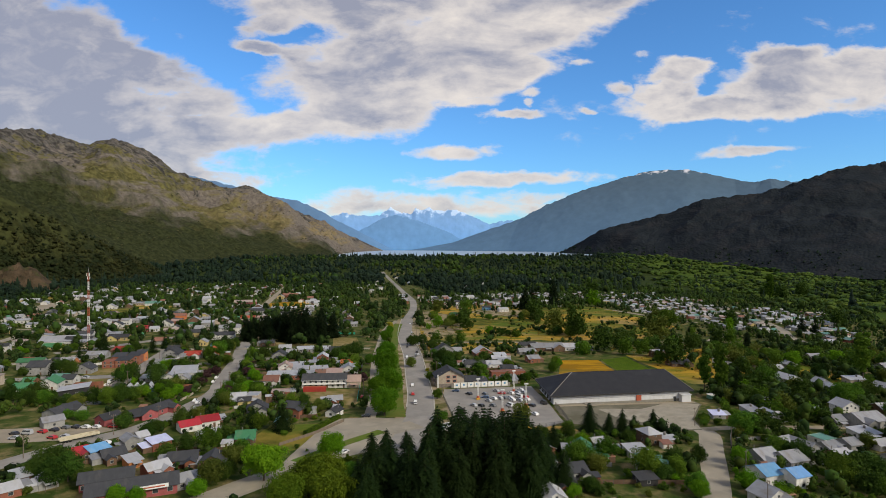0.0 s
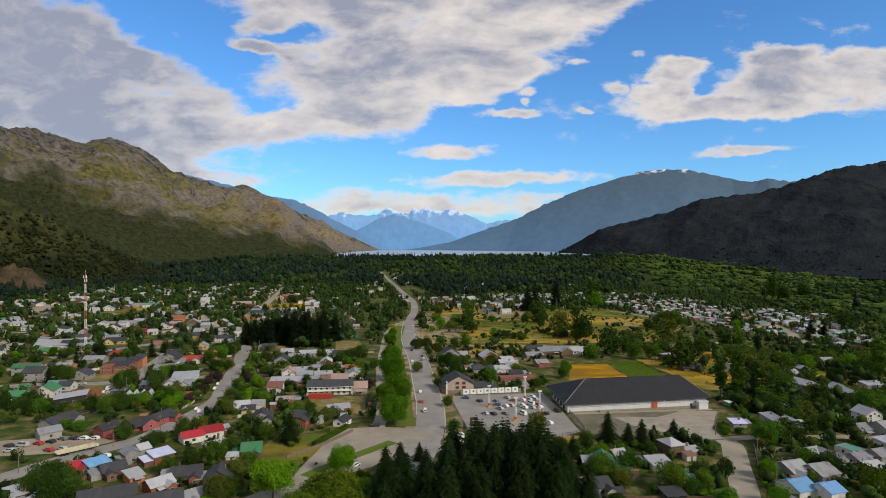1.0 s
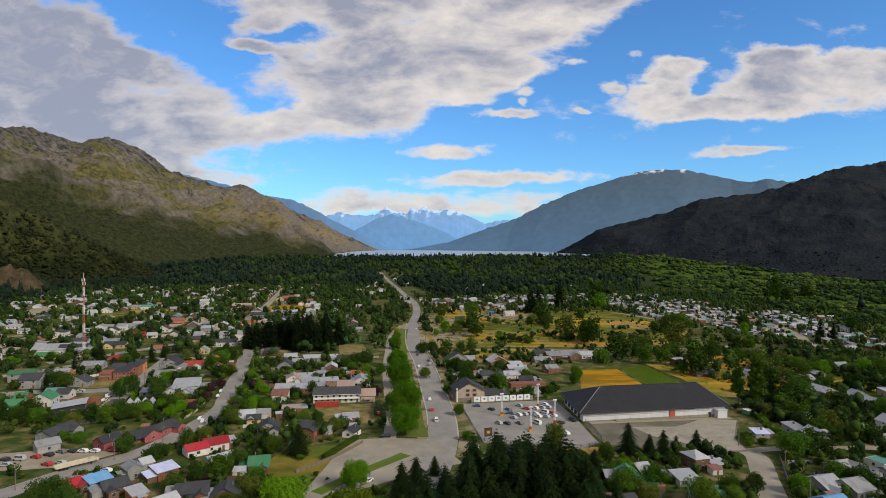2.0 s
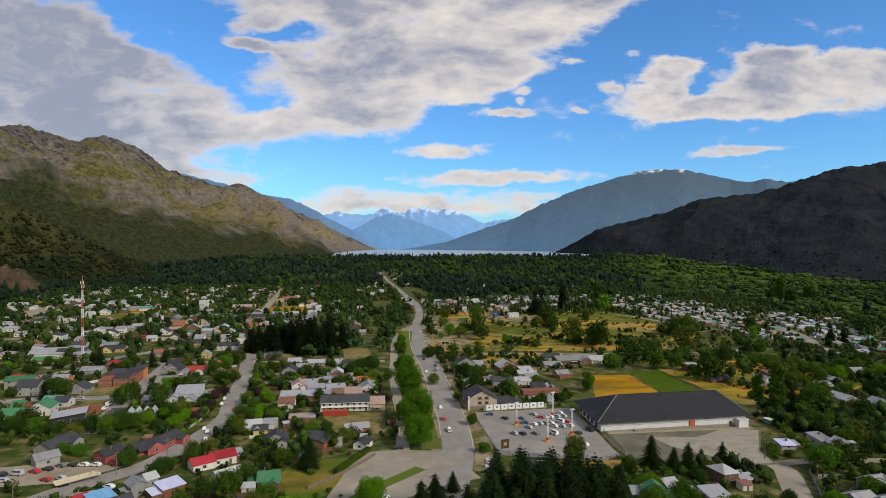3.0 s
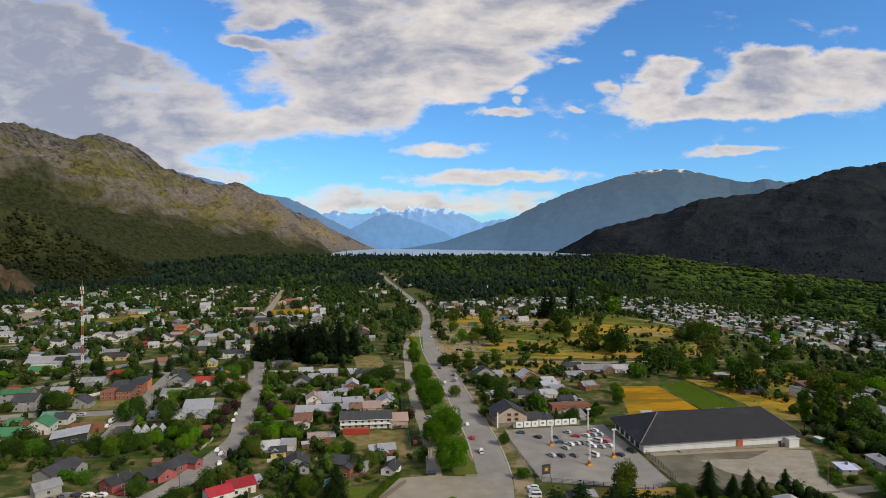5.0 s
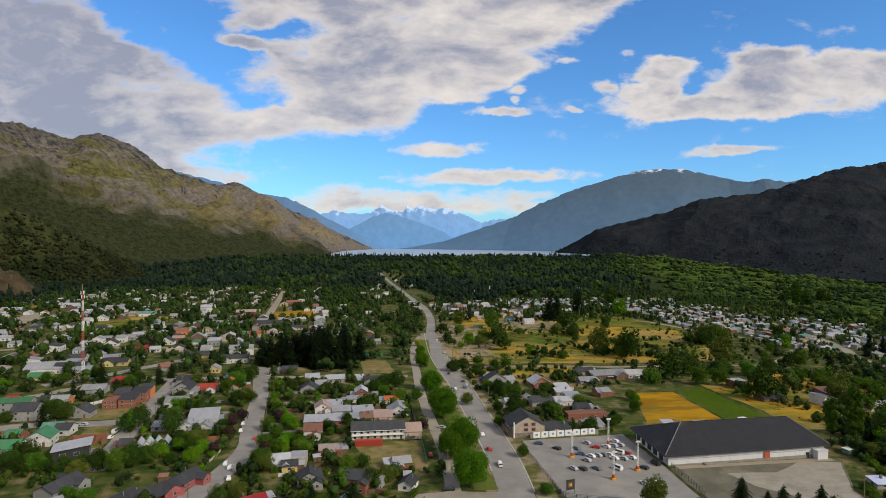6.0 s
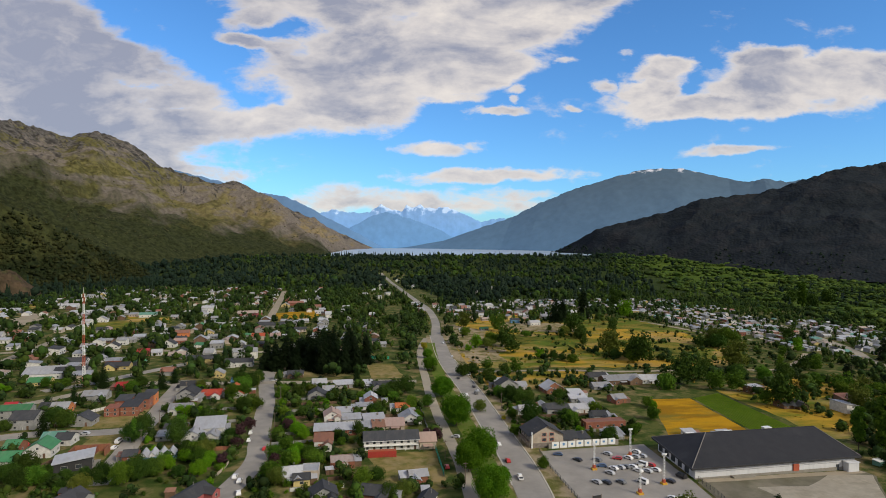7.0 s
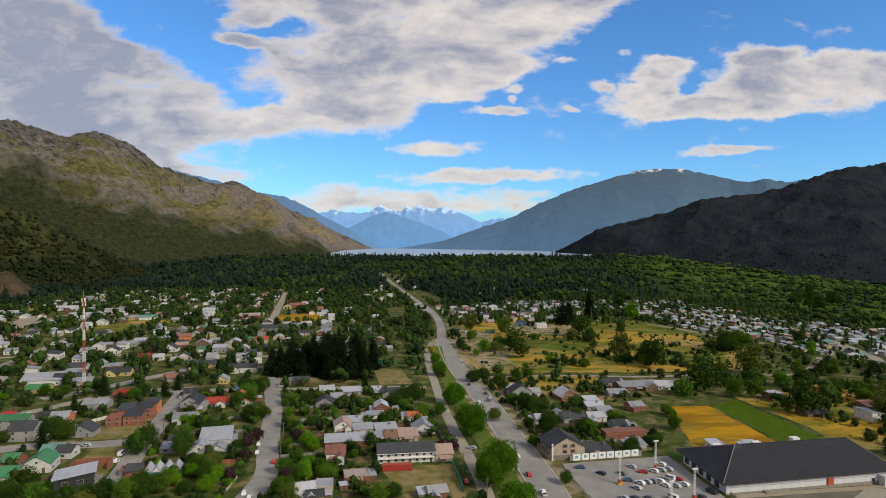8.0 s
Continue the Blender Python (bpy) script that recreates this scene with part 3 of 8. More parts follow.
def slope_material(name, wood, scrub, rock, rock_at, rock_amount=0.5, scale=0.012, lean=0.0):
    """Woods low down, dry scrub and bare rock higher up and on steep places."""
    m = bpy.data.materials.new(name)
    m.use_nodes = True
    nt = m.node_tree
    b = nt.nodes["Principled BSDF"]
    b.inputs["Roughness"].default_value = 0.95
    b.inputs["Specular IOR Level"].default_value = 0.1
    geo = nt.nodes.new("ShaderNodeNewGeometry")
    sp = nt.nodes.new("ShaderNodeSeparateXYZ")
    nt.links.new(geo.outputs["Position"], sp.inputs[0])

    def noise_of(sc, dt=8, dist=0.0):
        n = nt.nodes.new("ShaderNodeTexNoise")
        n.inputs["Scale"].default_value, n.inputs["Detail"].default_value, n.inputs["Roughness"].default_value = sc, dt, 0.65
        n.inputs["Distortion"].default_value = dist
        nt.links.new(geo.outputs["Position"], n.inputs["Vector"])
        return n.outputs["Fac"]

    def calc(op, a, c, d=0.0):
        n = nt.nodes.new("ShaderNodeMath")
        n.operation = op
        for i, v in enumerate((a, c, d)):
            if isinstance(v, (int, float)):
                n.inputs[i].default_value = v
            else:
                nt.links.new(v, n.inputs[i])
        return n.outputs[0]

    def spread(sock, lo, hi):
        r = nt.nodes.new("ShaderNodeMapRange")
        r.interpolation_type = "SMOOTHSTEP"
        r.inputs["From Min"].default_value, r.inputs["From Max"].default_value = lo, hi
        nt.links.new(sock, r.inputs["Value"])
        return r.outputs[0]

    def blend(fac, a, c):
        x = nt.nodes.new("ShaderNodeMix")
        x.data_type = "RGBA"
        nt.links.new(fac, x.inputs[0])
        for sock, v in ((x.inputs[6], a), (x.inputs[7], c)):
            if isinstance(v, tuple):
                sock.default_value = (*v, 1)
            else:
                nt.links.new(v, sock)
        return x.outputs[2]

    trees = blend(spread(noise_of(0.09, 4), 0.35, 0.65), wood, tuple(c * 0.45 for c in wood))
    high = calc("MULTIPLY_ADD", noise_of(scale, 9, 0.6), 420.0, calc("MULTIPLY_ADD", sp.outputs[0], lean, sp.outputs[2]))
    col = blend(spread(high, rock_at[0] + 210, rock_at[1] + 210), trees, blend(spread(noise_of(0.05, 8), 0.38, 0.62), scrub, tuple(c * 0.5 for c in scrub)))
    stone = calc("ADD", noise_of(scale * 2.4, 10, 0.4), calc("MULTIPLY_ADD", sp.outputs[2], 0.0006, -0.20))
    col = blend(spread(stone, 0.66 - rock_amount * 0.2, 0.78 - rock_amount * 0.2), col, blend(spread(noise_of(0.08, 9), 0.35, 0.65), rock, tuple(c * 0.6 for c in rock)))
    nt.links.new(col, b.inputs["Base Color"])
    bp = nt.nodes.new("ShaderNodeBump")
    bp.inputs["Strength"].default_value, bp.inputs["Distance"].default_value = 0.7, 7.0
    nt.links.new(noise_of(0.11, 10), bp.inputs["Height"])
    nt.links.new(bp.outputs[0], b.inputs["Normal"])
    return m


def hazed_distance_material(name, low, high, heights, glow, snow=None, snow_at=0.0):
    """Far mountains with the air's blue haze put into colour and emission; they may carry snow."""
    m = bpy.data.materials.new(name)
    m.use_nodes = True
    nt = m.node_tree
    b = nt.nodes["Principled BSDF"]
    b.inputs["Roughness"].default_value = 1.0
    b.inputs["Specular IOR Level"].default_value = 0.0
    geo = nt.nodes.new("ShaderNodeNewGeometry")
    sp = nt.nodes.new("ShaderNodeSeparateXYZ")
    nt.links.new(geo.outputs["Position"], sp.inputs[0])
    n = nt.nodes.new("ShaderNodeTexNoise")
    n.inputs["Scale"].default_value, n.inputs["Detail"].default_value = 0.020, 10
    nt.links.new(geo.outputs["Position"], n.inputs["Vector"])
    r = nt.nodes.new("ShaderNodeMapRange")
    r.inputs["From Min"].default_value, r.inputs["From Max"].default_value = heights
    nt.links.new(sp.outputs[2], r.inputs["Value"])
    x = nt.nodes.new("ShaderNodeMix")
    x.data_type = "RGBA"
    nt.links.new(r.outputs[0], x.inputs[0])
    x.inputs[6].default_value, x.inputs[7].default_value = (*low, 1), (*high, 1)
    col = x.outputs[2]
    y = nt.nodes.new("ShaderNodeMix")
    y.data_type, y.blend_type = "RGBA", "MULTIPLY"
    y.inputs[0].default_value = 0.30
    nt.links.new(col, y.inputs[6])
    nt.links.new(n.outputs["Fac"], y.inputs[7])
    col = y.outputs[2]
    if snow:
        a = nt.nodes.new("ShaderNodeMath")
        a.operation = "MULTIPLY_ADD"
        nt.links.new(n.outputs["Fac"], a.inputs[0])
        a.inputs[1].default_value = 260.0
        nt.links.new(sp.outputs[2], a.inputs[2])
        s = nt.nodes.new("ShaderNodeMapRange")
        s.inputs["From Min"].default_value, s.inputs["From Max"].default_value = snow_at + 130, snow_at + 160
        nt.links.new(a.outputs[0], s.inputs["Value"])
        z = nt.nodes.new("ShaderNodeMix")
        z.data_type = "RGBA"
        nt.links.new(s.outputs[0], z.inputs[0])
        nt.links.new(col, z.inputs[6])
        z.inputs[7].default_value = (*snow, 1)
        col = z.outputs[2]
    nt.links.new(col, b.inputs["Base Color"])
    # the haze tint is also emitted, so the slopes glow a little
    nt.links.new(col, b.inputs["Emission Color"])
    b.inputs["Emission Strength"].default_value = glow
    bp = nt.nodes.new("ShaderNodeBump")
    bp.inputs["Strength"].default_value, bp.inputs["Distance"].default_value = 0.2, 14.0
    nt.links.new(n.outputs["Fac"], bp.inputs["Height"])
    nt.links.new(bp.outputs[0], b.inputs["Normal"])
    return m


M["slope_left"] = dry_slope_material("slope_left", (0.042, 0.050, 0.020), (0.146, 0.134, 0.051), (0.250, 0.196, 0.103), (0.185, 0.160, 0.136), (0.122, 0.113, 0.103))
# near-black bluish tones: the hill's shaded face and slight haze are in the colour
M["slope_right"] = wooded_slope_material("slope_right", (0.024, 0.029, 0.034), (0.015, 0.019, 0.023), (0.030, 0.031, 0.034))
M["far_blue"] = hazed_distance_material("far_blue", (0.085, 0.155, 0.25), (0.075, 0.115, 0.16), (20, 500), 0.45, (0.50, 0.50, 0.54), 590)
M["far_ridge"] = hazed_distance_material("far_ridge", (0.10, 0.20, 0.36), (0.10, 0.17, 0.28), (20, 450), 0.6)
M["far_peaks"] = hazed_distance_material("far_peaks", (0.13, 0.28, 0.52), (0.16, 0.28, 0.48), (60, 330), 0.75, (0.33, 0.43, 0.58), 305)
M["far_mid"] = hazed_distance_material("far_mid", (0.11, 0.24, 0.44), (0.12, 0.23, 0.40), (20, 300), 0.7)

LEFT_CREST = [(-1900, 300, 330), (-1532, 1854, 423), (-1570, 2372, 509), (-1318, 2731, 549), (-1267, 2977, 590), (-1161, 3159, 552), (-1080, 3297, 606), (-970, 3377, 576), (-850, 3454, 476), (-600, 3710, 395), (-494, 3894, 424), (-300, 4058, 330), (-84, 4219, 233), (156, 4374, 125), (465, 4567, -8)]
LEFT_FOOT = [(x, y, min(z, H(x, y) - 9)) for x, y, z in [(-1100, 100, 20), (-1329, 1606, 15), (-1100, 1663, 11), (-825, 1711, 3), (-767, 1802, 1), (-694, 1890, 0), (-650, 1983, 0), (-560, 2128, 2), (-440, 2350, 8), (-150, 2600, 14), (50, 2700, 16), (75, 2900, 16), (105, 3300, 16), (190, 3850, 15), (470, 4517, 10)]]
LEFT = mountain("mountain_left", LEFT_CREST, LEFT_FOOT, (-900, 300, 0), M["slope_left"], "rocky mountain slope with dark woods and dry yellow scrub", rough=78, size=500, bow=1.05, rows=170, cols=400, jag=13)
RIGHT_CREST = [(1383, 3522, -4), (1401, 3366, 34), (1530, 3138, 156), (1676, 3060, 196), (1836, 2927, 248), (1952, 2824, 313), (2153, 2713, 329), (2259, 2642, 362), (2416, 2561, 420), (2538, 2517, 460), (2698, 2456, 476), (3086, 2279, 533), (3724, 1951, 532), (2500, 300, 330)]
RIGHT_FOOT = [(1352, 3426, -16), (1322, 3177, -18), (1361, 2966, -21), (1400, 2785, -24), (1446, 2643, -25), (1523, 2475, -27), (1575, 2261, -28), (1636, 2097, -35), (1697, 1932, -40), (1761, 1797, -39), (1859, 1696, -38), (1982, 1469, -40), (2147, 1131, -41), (1900, 100, -50)]
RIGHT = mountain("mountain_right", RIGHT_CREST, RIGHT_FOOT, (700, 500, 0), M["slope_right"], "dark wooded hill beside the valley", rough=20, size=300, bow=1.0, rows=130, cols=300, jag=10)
BLUE = [(476, 4667, -1), (695, 4625, 31), (948, 4525, 76), (1195, 4427, 172), (1437, 4330, 258), (1631, 4242, 368), (1820, 4155, 454), (2103, 3999, 549), (2279, 3915, 597), (2480, 3773, 597), (2711, 3575, 510), (2772, 3460, 477), (2834, 3397, 497), (2934, 3327, 474), (3206, 3172, 507)]
mountain("mountain_blue", BLUE, [(x - 60 - z * 0.5, y - 40 - z * 0.9, LAKE - 4) for x, y, z in BLUE], (300, 100, 0), M["far_blue"], "mountain across the lake, haze-tinted blue-grey, with a few snow patches", rough=10, size=460, bow=0.9, rows=80, cols=260, jag=7, sway=6, kind="structure")
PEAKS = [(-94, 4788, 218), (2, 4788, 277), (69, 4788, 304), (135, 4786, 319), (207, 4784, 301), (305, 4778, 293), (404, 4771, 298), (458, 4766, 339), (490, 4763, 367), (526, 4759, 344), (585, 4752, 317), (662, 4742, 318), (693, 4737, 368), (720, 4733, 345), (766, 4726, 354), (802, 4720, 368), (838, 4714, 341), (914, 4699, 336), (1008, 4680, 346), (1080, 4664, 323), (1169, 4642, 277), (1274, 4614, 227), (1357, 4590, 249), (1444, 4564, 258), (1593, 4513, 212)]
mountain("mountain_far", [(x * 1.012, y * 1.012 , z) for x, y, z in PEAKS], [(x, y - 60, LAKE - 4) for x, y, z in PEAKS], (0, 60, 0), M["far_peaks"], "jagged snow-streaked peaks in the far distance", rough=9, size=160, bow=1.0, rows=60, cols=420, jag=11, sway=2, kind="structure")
MID = [(82, 4745, 30), (215, 4721, 156), (392, 4687, 256), (525, 4662, 297), (703, 4627, 247), (924, 4582, 166), (1146, 4538, 31)]
mountain("mountain_mid", MID, [(x, y - 40, LAKE - 4) for x, y, z in MID], (0, 25, 0), M["far_mid"], "ridge tinted pale blue for haze before the far peaks", rough=5, size=300, rows=30, cols=160, jag=8, sway=2, kind="structure")
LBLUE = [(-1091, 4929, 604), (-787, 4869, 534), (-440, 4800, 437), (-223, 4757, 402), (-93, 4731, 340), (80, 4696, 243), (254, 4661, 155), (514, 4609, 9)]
mountain("mountain_ridge", LBLUE, [(x, y - 70, LAKE - 4) for x, y, z in LBLUE], (0, 30, 0), M["far_ridge"], "haze-blue ridge behind the rocky mountain", rough=6, size=350, rows=40, cols=160, jag=9, sway=3, kind="structure")

M["outcrop"] = shader("outcrop", (0.10, 0.07, 0.045), (0.045, 0.036, 0.022), scale=0.06, detail=9, spots=(0.05, 0.06, 0.02), spot_scale=0.04, spot_amount=0.3, rough=0.95, spec=0.05, bump=0.8, bump_scale=0.12)
KNOLL = [(-690, 1318, -12), (-670, 1315, 4), (-641, 1313, 20), (-603, 1305, 32), (-562, 1296, 22), (-530, 1290, 4), (-505, 1285, -16)]
mountain("rock_outcrop", KNOLL, [(x + 10, y - 90, H(x, y - 90) - 5) for x, y, z in KNOLL], (-20, 60, 0), M["outcrop"], "bare brown rock outcrop above the houses", rough=150, size=80, rows=70, cols=110, jag=60)

M["foothill"] = slope_material("foothill", (0.018, 0.027, 0.009), (0.052, 0.058, 0.018), (0.08, 0.07, 0.05), (0, 110), 0.25, scale=0.02)
SPUR = [(-736.0, 1470.0, 195.0), (-688.0, 1500.0, 165.0), (-645.0, 1550.0, 141.0), (-595.0, 1600.0, 107.0), (-537.0, 1680.0, 55.0), (-483.0, 1720.0, 23.0), (-448.0, 1740.0, -8.0)]
FOOTHILL = mountain("foothill", SPUR, [(x + 30, y - 240, H(x, y - 240) - 9) for x, y, z in SPUR], (-60, 260, 0), M["foothill"], "green foothill with scattered trees and dry clearings", rough=34, size=160, bow=1.15, rows=70, cols=130, jag=6)


# ---------------------------------------------------------------- roads and open ground
MAIN = [(18, 232), (32, 271), (38, 292), (42, 312), (46, 338), (50.5, 380), (56, 430), (60, 470), (68, 572), (88, 707), (114, 838), (133, 985), (141, 1134), (150, 1297), (164, 1543), (174, 1792), (175, 1990)]
road("main_road", [p for p in MAIN if p[1] < 720], 13.4, "asphalt", "wide grey asphalt avenue running to the lake", 0.06)
road("main_road_far", [p for p in MAIN if p[1] > 700], 10.0, "asphalt", "grey asphalt road through the woods to the lake", 0.055)
road("service_road", [(14, 285), (19, 320), (22, 345), (25, 385), (27, 410), (32, 460), (38, 505), (49, 587), (60, 641), (74, 690)], 5.6, "gravel", "pale gravel service road beside the avenue", 0.05)
road("side_street_1", [(36, 283), (20, 274), (8, 262), (-8, 244), (-24, 228), (-48, 205)], 12, "gravel", "worn grey street forking off the avenue", 0.08)
road("street_2", [(-70, 640), (-70, 516), (-66, 462), (-65, 419), (-64, 385), (-63, 358), (-68, 335), (-75, 312), (-84, 293), (-101, 277), (-114, 260), (-131, 238), (-162, 212)], 9.5, "asphalt", "grey residential street", 0.07)
road("street_3", [(-160, 512), (-98, 508), (-42, 503), (-9, 502), (30, 496)], 8, "gravel", "pale gravel cross street", 0.09)
road("street_4", [(-124, 520), (-123, 469), (-121, 428), (-121, 402), (-119, 368), (-119, 340)], 9, "asphalt", "grey residential street past brick houses", 0.10)
road("street_5", [(-121, 411), (-141, 408), (-167, 410), (-190, 405), (-240, 400)], 10, "asphalt", "grey cross street", 0.11)
road("street_6", [(-121, 505), (-143, 516), (-172, 498), (-187, 479), (-204, 462), (-230, 440)], 8, "gravel", "pale street below the radio mast", 0.08)
road("street_7", [(-120, 600), (-135, 577), (-158, 548), (-178, 521), (-200, 500)], 9, "asphalt", "grey street between houses", 0.12)
road("street_8", [(104, 168), (118.6, 189.6), (130.7, 207), (145, 229), (158, 249), (160, 258)], 9.0, "gravel", "unpaved pale street", 0.07)
road("street_9", [(160, 256), (176, 256.5), (202, 252.5), (260, 244), (330, 232)], 5.5, "dirt", "narrow earth lane", 0.09)
road("track", [(68, 524), (83, 521), (140, 518), (201, 506), (275, 506), (316, 496), (368, 525), (410, 560)], 5, "dirt", "narrow earth track across the fields", 0.07)
road("street_10", [(420, 640), (404, 673), (402, 718), (390, 798), (350, 860)], 7, "dirt", "earth street at the edge of the fields", 0.06)
road("street_11", [(560, 760), (501, 623), (467, 560), (440, 523), (415, 470)], 9, "gravel", "pale street among metal roofs", 0.06)
road("street_12", [(-92, 860), (-93, 928), (-94, 1197), (-96, 1362)], 10, "dirt", "pale earth street", 0.06)
road("street_13", [(-420, 800), (-374, 837), (-357, 876), (-353, 960)], 9, "dirt", "pale earth street", 0.06)
road("street_14", [(-320, 640), (-240, 650), (-150, 640), (-70, 625), (20, 632)], 8, "dirt", "pale earth cross street", 0.06)
road("street_15", [(-250, 330), (-262, 450), (-270, 620), (-275, 760)], 8, "gravel", "pale street", 0.06)
for i, (line, off) in enumerate((([p for p in MAIN if 300 < p[1] < 720], -7.05), ([p for p in MAIN if 285 < p[1] < 600], 6.75))):
    plain("kerb_%d" % (i + 1), kerb(line, off), M["kerbstone"], "pale concrete kerb of the avenue", "kerb")
plain("median", strip([(28, 296), (31, 330), (37, 385), (42, 440), (47, 490), (57, 570), (72, 660)], 8.5, 0.10, 0.6, left=-4.6, right=4.6), M["lawn"], "grass strip under the avenue trees", "verge")
plain("verge_3", strip([p for p in MAIN if 290 < p[1] < 720], 3, 0.05, 0.6, left=-11, right=-6.8), M["dust"], "worn earth shoulder of the avenue", "verge")
plain("verge_1", strip([(26, 268), (10, 254), (-8, 236)], 5, 0.10, 0.8, left=7, right=12), M["lawn"], "green grass verge of the forking street", "verge")
plain("verge_2", strip([p for p in MAIN if 265 < p[1] < 840], 3, 0.05, 0.8, left=7.0, right=15), M["dust"], "dusty roadside verge", "verge")

patch("junction", [(-2, 296), (14, 297), (33, 293), (40, 262), (22, 256), (2, 244), (-14, 232), (-20, 240)], "gravel", "broad worn paving where the streets meet", 0.055, category="road", ragged=1.0)
patch("car_park", [(54.5, 284), (56, 306), (58, 332), (61, 348), (113, 349), (108, 306), (103, 276), (92, 270)], "asphalt", "grey asphalt car park of the store", 0.07, category="car park", ragged=0.3)
patch("field_7", [(140, 640), (190, 620), (250, 650), (240, 700), (190, 690), (160, 720)], "rough_grass", "green patch of rough grass", 0.05, ragged=14)
patch("field_8", [(190, 730), (260, 720), (280, 790), (220, 830), (180, 790)], "dust", "trodden earth among the grass", 0.06, ragged=12)
patch("field_9", [(250, 560), (300, 545), (345, 610), (300, 660), (262, 620)], "rough_grass", "green patch of rough grass", 0.05, ragged=12)
patch("plot_1", [(-288, 852), (-248, 860), (-227, 804), (-252, 743), (-279, 767)], "rough_grass", "open yellow-green grass among the houses", 0.05, category="plot", ragged=6)
patch("plot_2", [(-269, 912), (-214, 895), (-203, 845), (-253, 855)], "dry_grass", "dry yellow grass plot", 0.07, category="plot", ragged=6)
patch("plot_3", [(-92, 935), (-31, 971), (-31, 881), (-80, 853)], "amber_crop", "dry amber grass plot", 0.05, category="plot", ragged=6)
patch("plot_4", [(-378, 838), (-396, 962), (-369, 919), (-334, 751)], "dirt", "bare pale ground among the houses", 0.08, category="plot", ragged=6)
patch("plot_5", [(-452, 1062), (-417, 1109), (-392, 1051), (-423, 994)], "dry_grass", "dry yellow grass plot", 0.05, category="plot", ragged=6)
patch("yard", [(109, 304), (187, 302), (187, 296), (166, 271), (160, 256), (148, 255), (125, 262), (105, 274)], "yard_gravel", "pale gravel yard before the store", 0.08, category="yard", ragged=1.0)
patch("yard_slab", [(129, 295), (150, 292), (170, 301.5), (186.5, 297), (165, 271), (160, 257), (149, 257.5), (141, 267), (131, 281)], "slab", "pale concrete apron of the yard", 0.10, category="yard", ragged=0.5)
patch("yard_edge", [(112, 306), (186, 303), (186, 299.5), (112, 302.5)], "dirt", "strip of bare earth below the store wall", 0.13, category="yard", ragged=0.6)
patch("field_1", [(164, 426), (191, 424), (178, 352), (131, 354)], "amber_crop", "ripe amber field", 0.06, ragged=0.8)
patch("field_2", [(193, 424), (218, 434), (206, 352), (180, 352)], "lawn", "green field in rows", 0.07, ragged=0.5)
patch("field_3", [(222, 440), (330, 470), (330, 330), (212, 340)], "dry_grass", "rough dry meadow", 0.04, ragged=4)
patch("field_4", [(74, 535), (135, 530), (290, 514), (372, 600), (380, 760), (330, 900), (240, 910), (160, 860), (112, 760), (90, 650)], "dry_grass", "open land of dry yellow grass", 0.04, ragged=5)
patch("field_5", [(280, 760), (392, 700), (388, 850), (330, 980), (240, 960)], "rough_grass", "damp green meadow", 0.07, ragged=6)
patch("field_6", [(70, 520), (160, 512), (160, 470), (78, 460)], "dry_grass", "dry grass plot", 0.05, ragged=3)
patch("lot_1", [(84, 550), (116, 556), (122, 600), (150, 640), (138, 690), (150, 740), (126, 800), (112, 760), (100, 690)], "dust", "bare dusty plot by the avenue", 0.09, category="plot", ragged=9)
patch("lot_2", [(-16, 352), (0, 357), (14, 357), (12.5, 336), (10.5, 314), (-4, 317), (-14, 330)], "dry_plot", "dry grass plot before the long house", 0.05, category="plot", ragged=2.5)
patch("lot_3", [(-75, 575), (-20, 560), (-20, 520), (-70, 530)], "dry_plot", "dry grass under the pines", 0.05, category="plot", ragged=2)
patch("lot_4", [(-148, 466), (-128, 470), (-126, 418), (-150, 414)], "dry_plot", "dry grass plot among the brick houses", 0.05, category="plot", ragged=2)
patch("lot_5", [(-140, 404), (-126, 404), (-125, 366), (-142, 372)], "dry_plot", "dry grass plot at the street corner", 0.05, category="plot", ragged=1)
patch("lot_6", [(-150, 301), (-112, 304), (-90, 296), (-104, 282), (-150, 283)], "dirt", "gravel parking ground", 0.06, category="plot", ragged=1.5)
patch("lot_7", [(2, 560), (22, 560), (24, 508), (0, 510)], "dry_plot", "bare plot beside the pines", 0.05, category="plot", ragged=2)
patch("lot_8", [(70, 275), (104, 270), (104, 262), (66, 262)], "dry_grass", "dry strip below the car park", 0.05, category="plot", ragged=1.5)
patch("lot_9", [(-28, 292), (-6, 290), (-2, 268), (-20, 252), (-38, 258)], "rough_grass", "patchy garden grass", 0.05, category="garden", ragged=1)
rows = Build()
for i in range(15):
    a, b = 180.5 + i * 1.72, 193.8 + i * 1.66
    x0, x1, y0, y1 = a, b, 353.5, 424 + i * 0.6
    rows.add([(x0, y0, H(x0, y0) + 0.08), (x0 + 0.85, y0, H(x0, y0) + 0.08), (x1 + 0.85, y1, H(x1, y1) + 0.08), (x1, y1, H(x1, y1) + 0.08),
              (x0 + 0.42, y0, H(x0, y0) + 0.5), (x1 + 0.42, y1, H(x1, y1) + 0.5)], [(0, 4, 5, 3), (4, 1, 2, 5), (0, 1, 4), (2, 3, 5)])
tagged(plain("crop_rows", rows, M["green_crop"], "low green crop rows in the field", "crops", "stuff"), kind="stuff")


# ---------------------------------------------------------------- house surfaces
def roofing(name, base, worn, rough=0.5, metal=0.0):
    return shader("roof_" + name, base, tuple(c * 0.80 for c in base), scale=0.6, detail=7, spots=worn, spot_scale=0.35, spot_amount=0.35, rough=rough,
                  metal=metal, vary=0.2, stretch=(1.0, 0.35, 1.0), bump=0.12, waves=("X", 3.2))


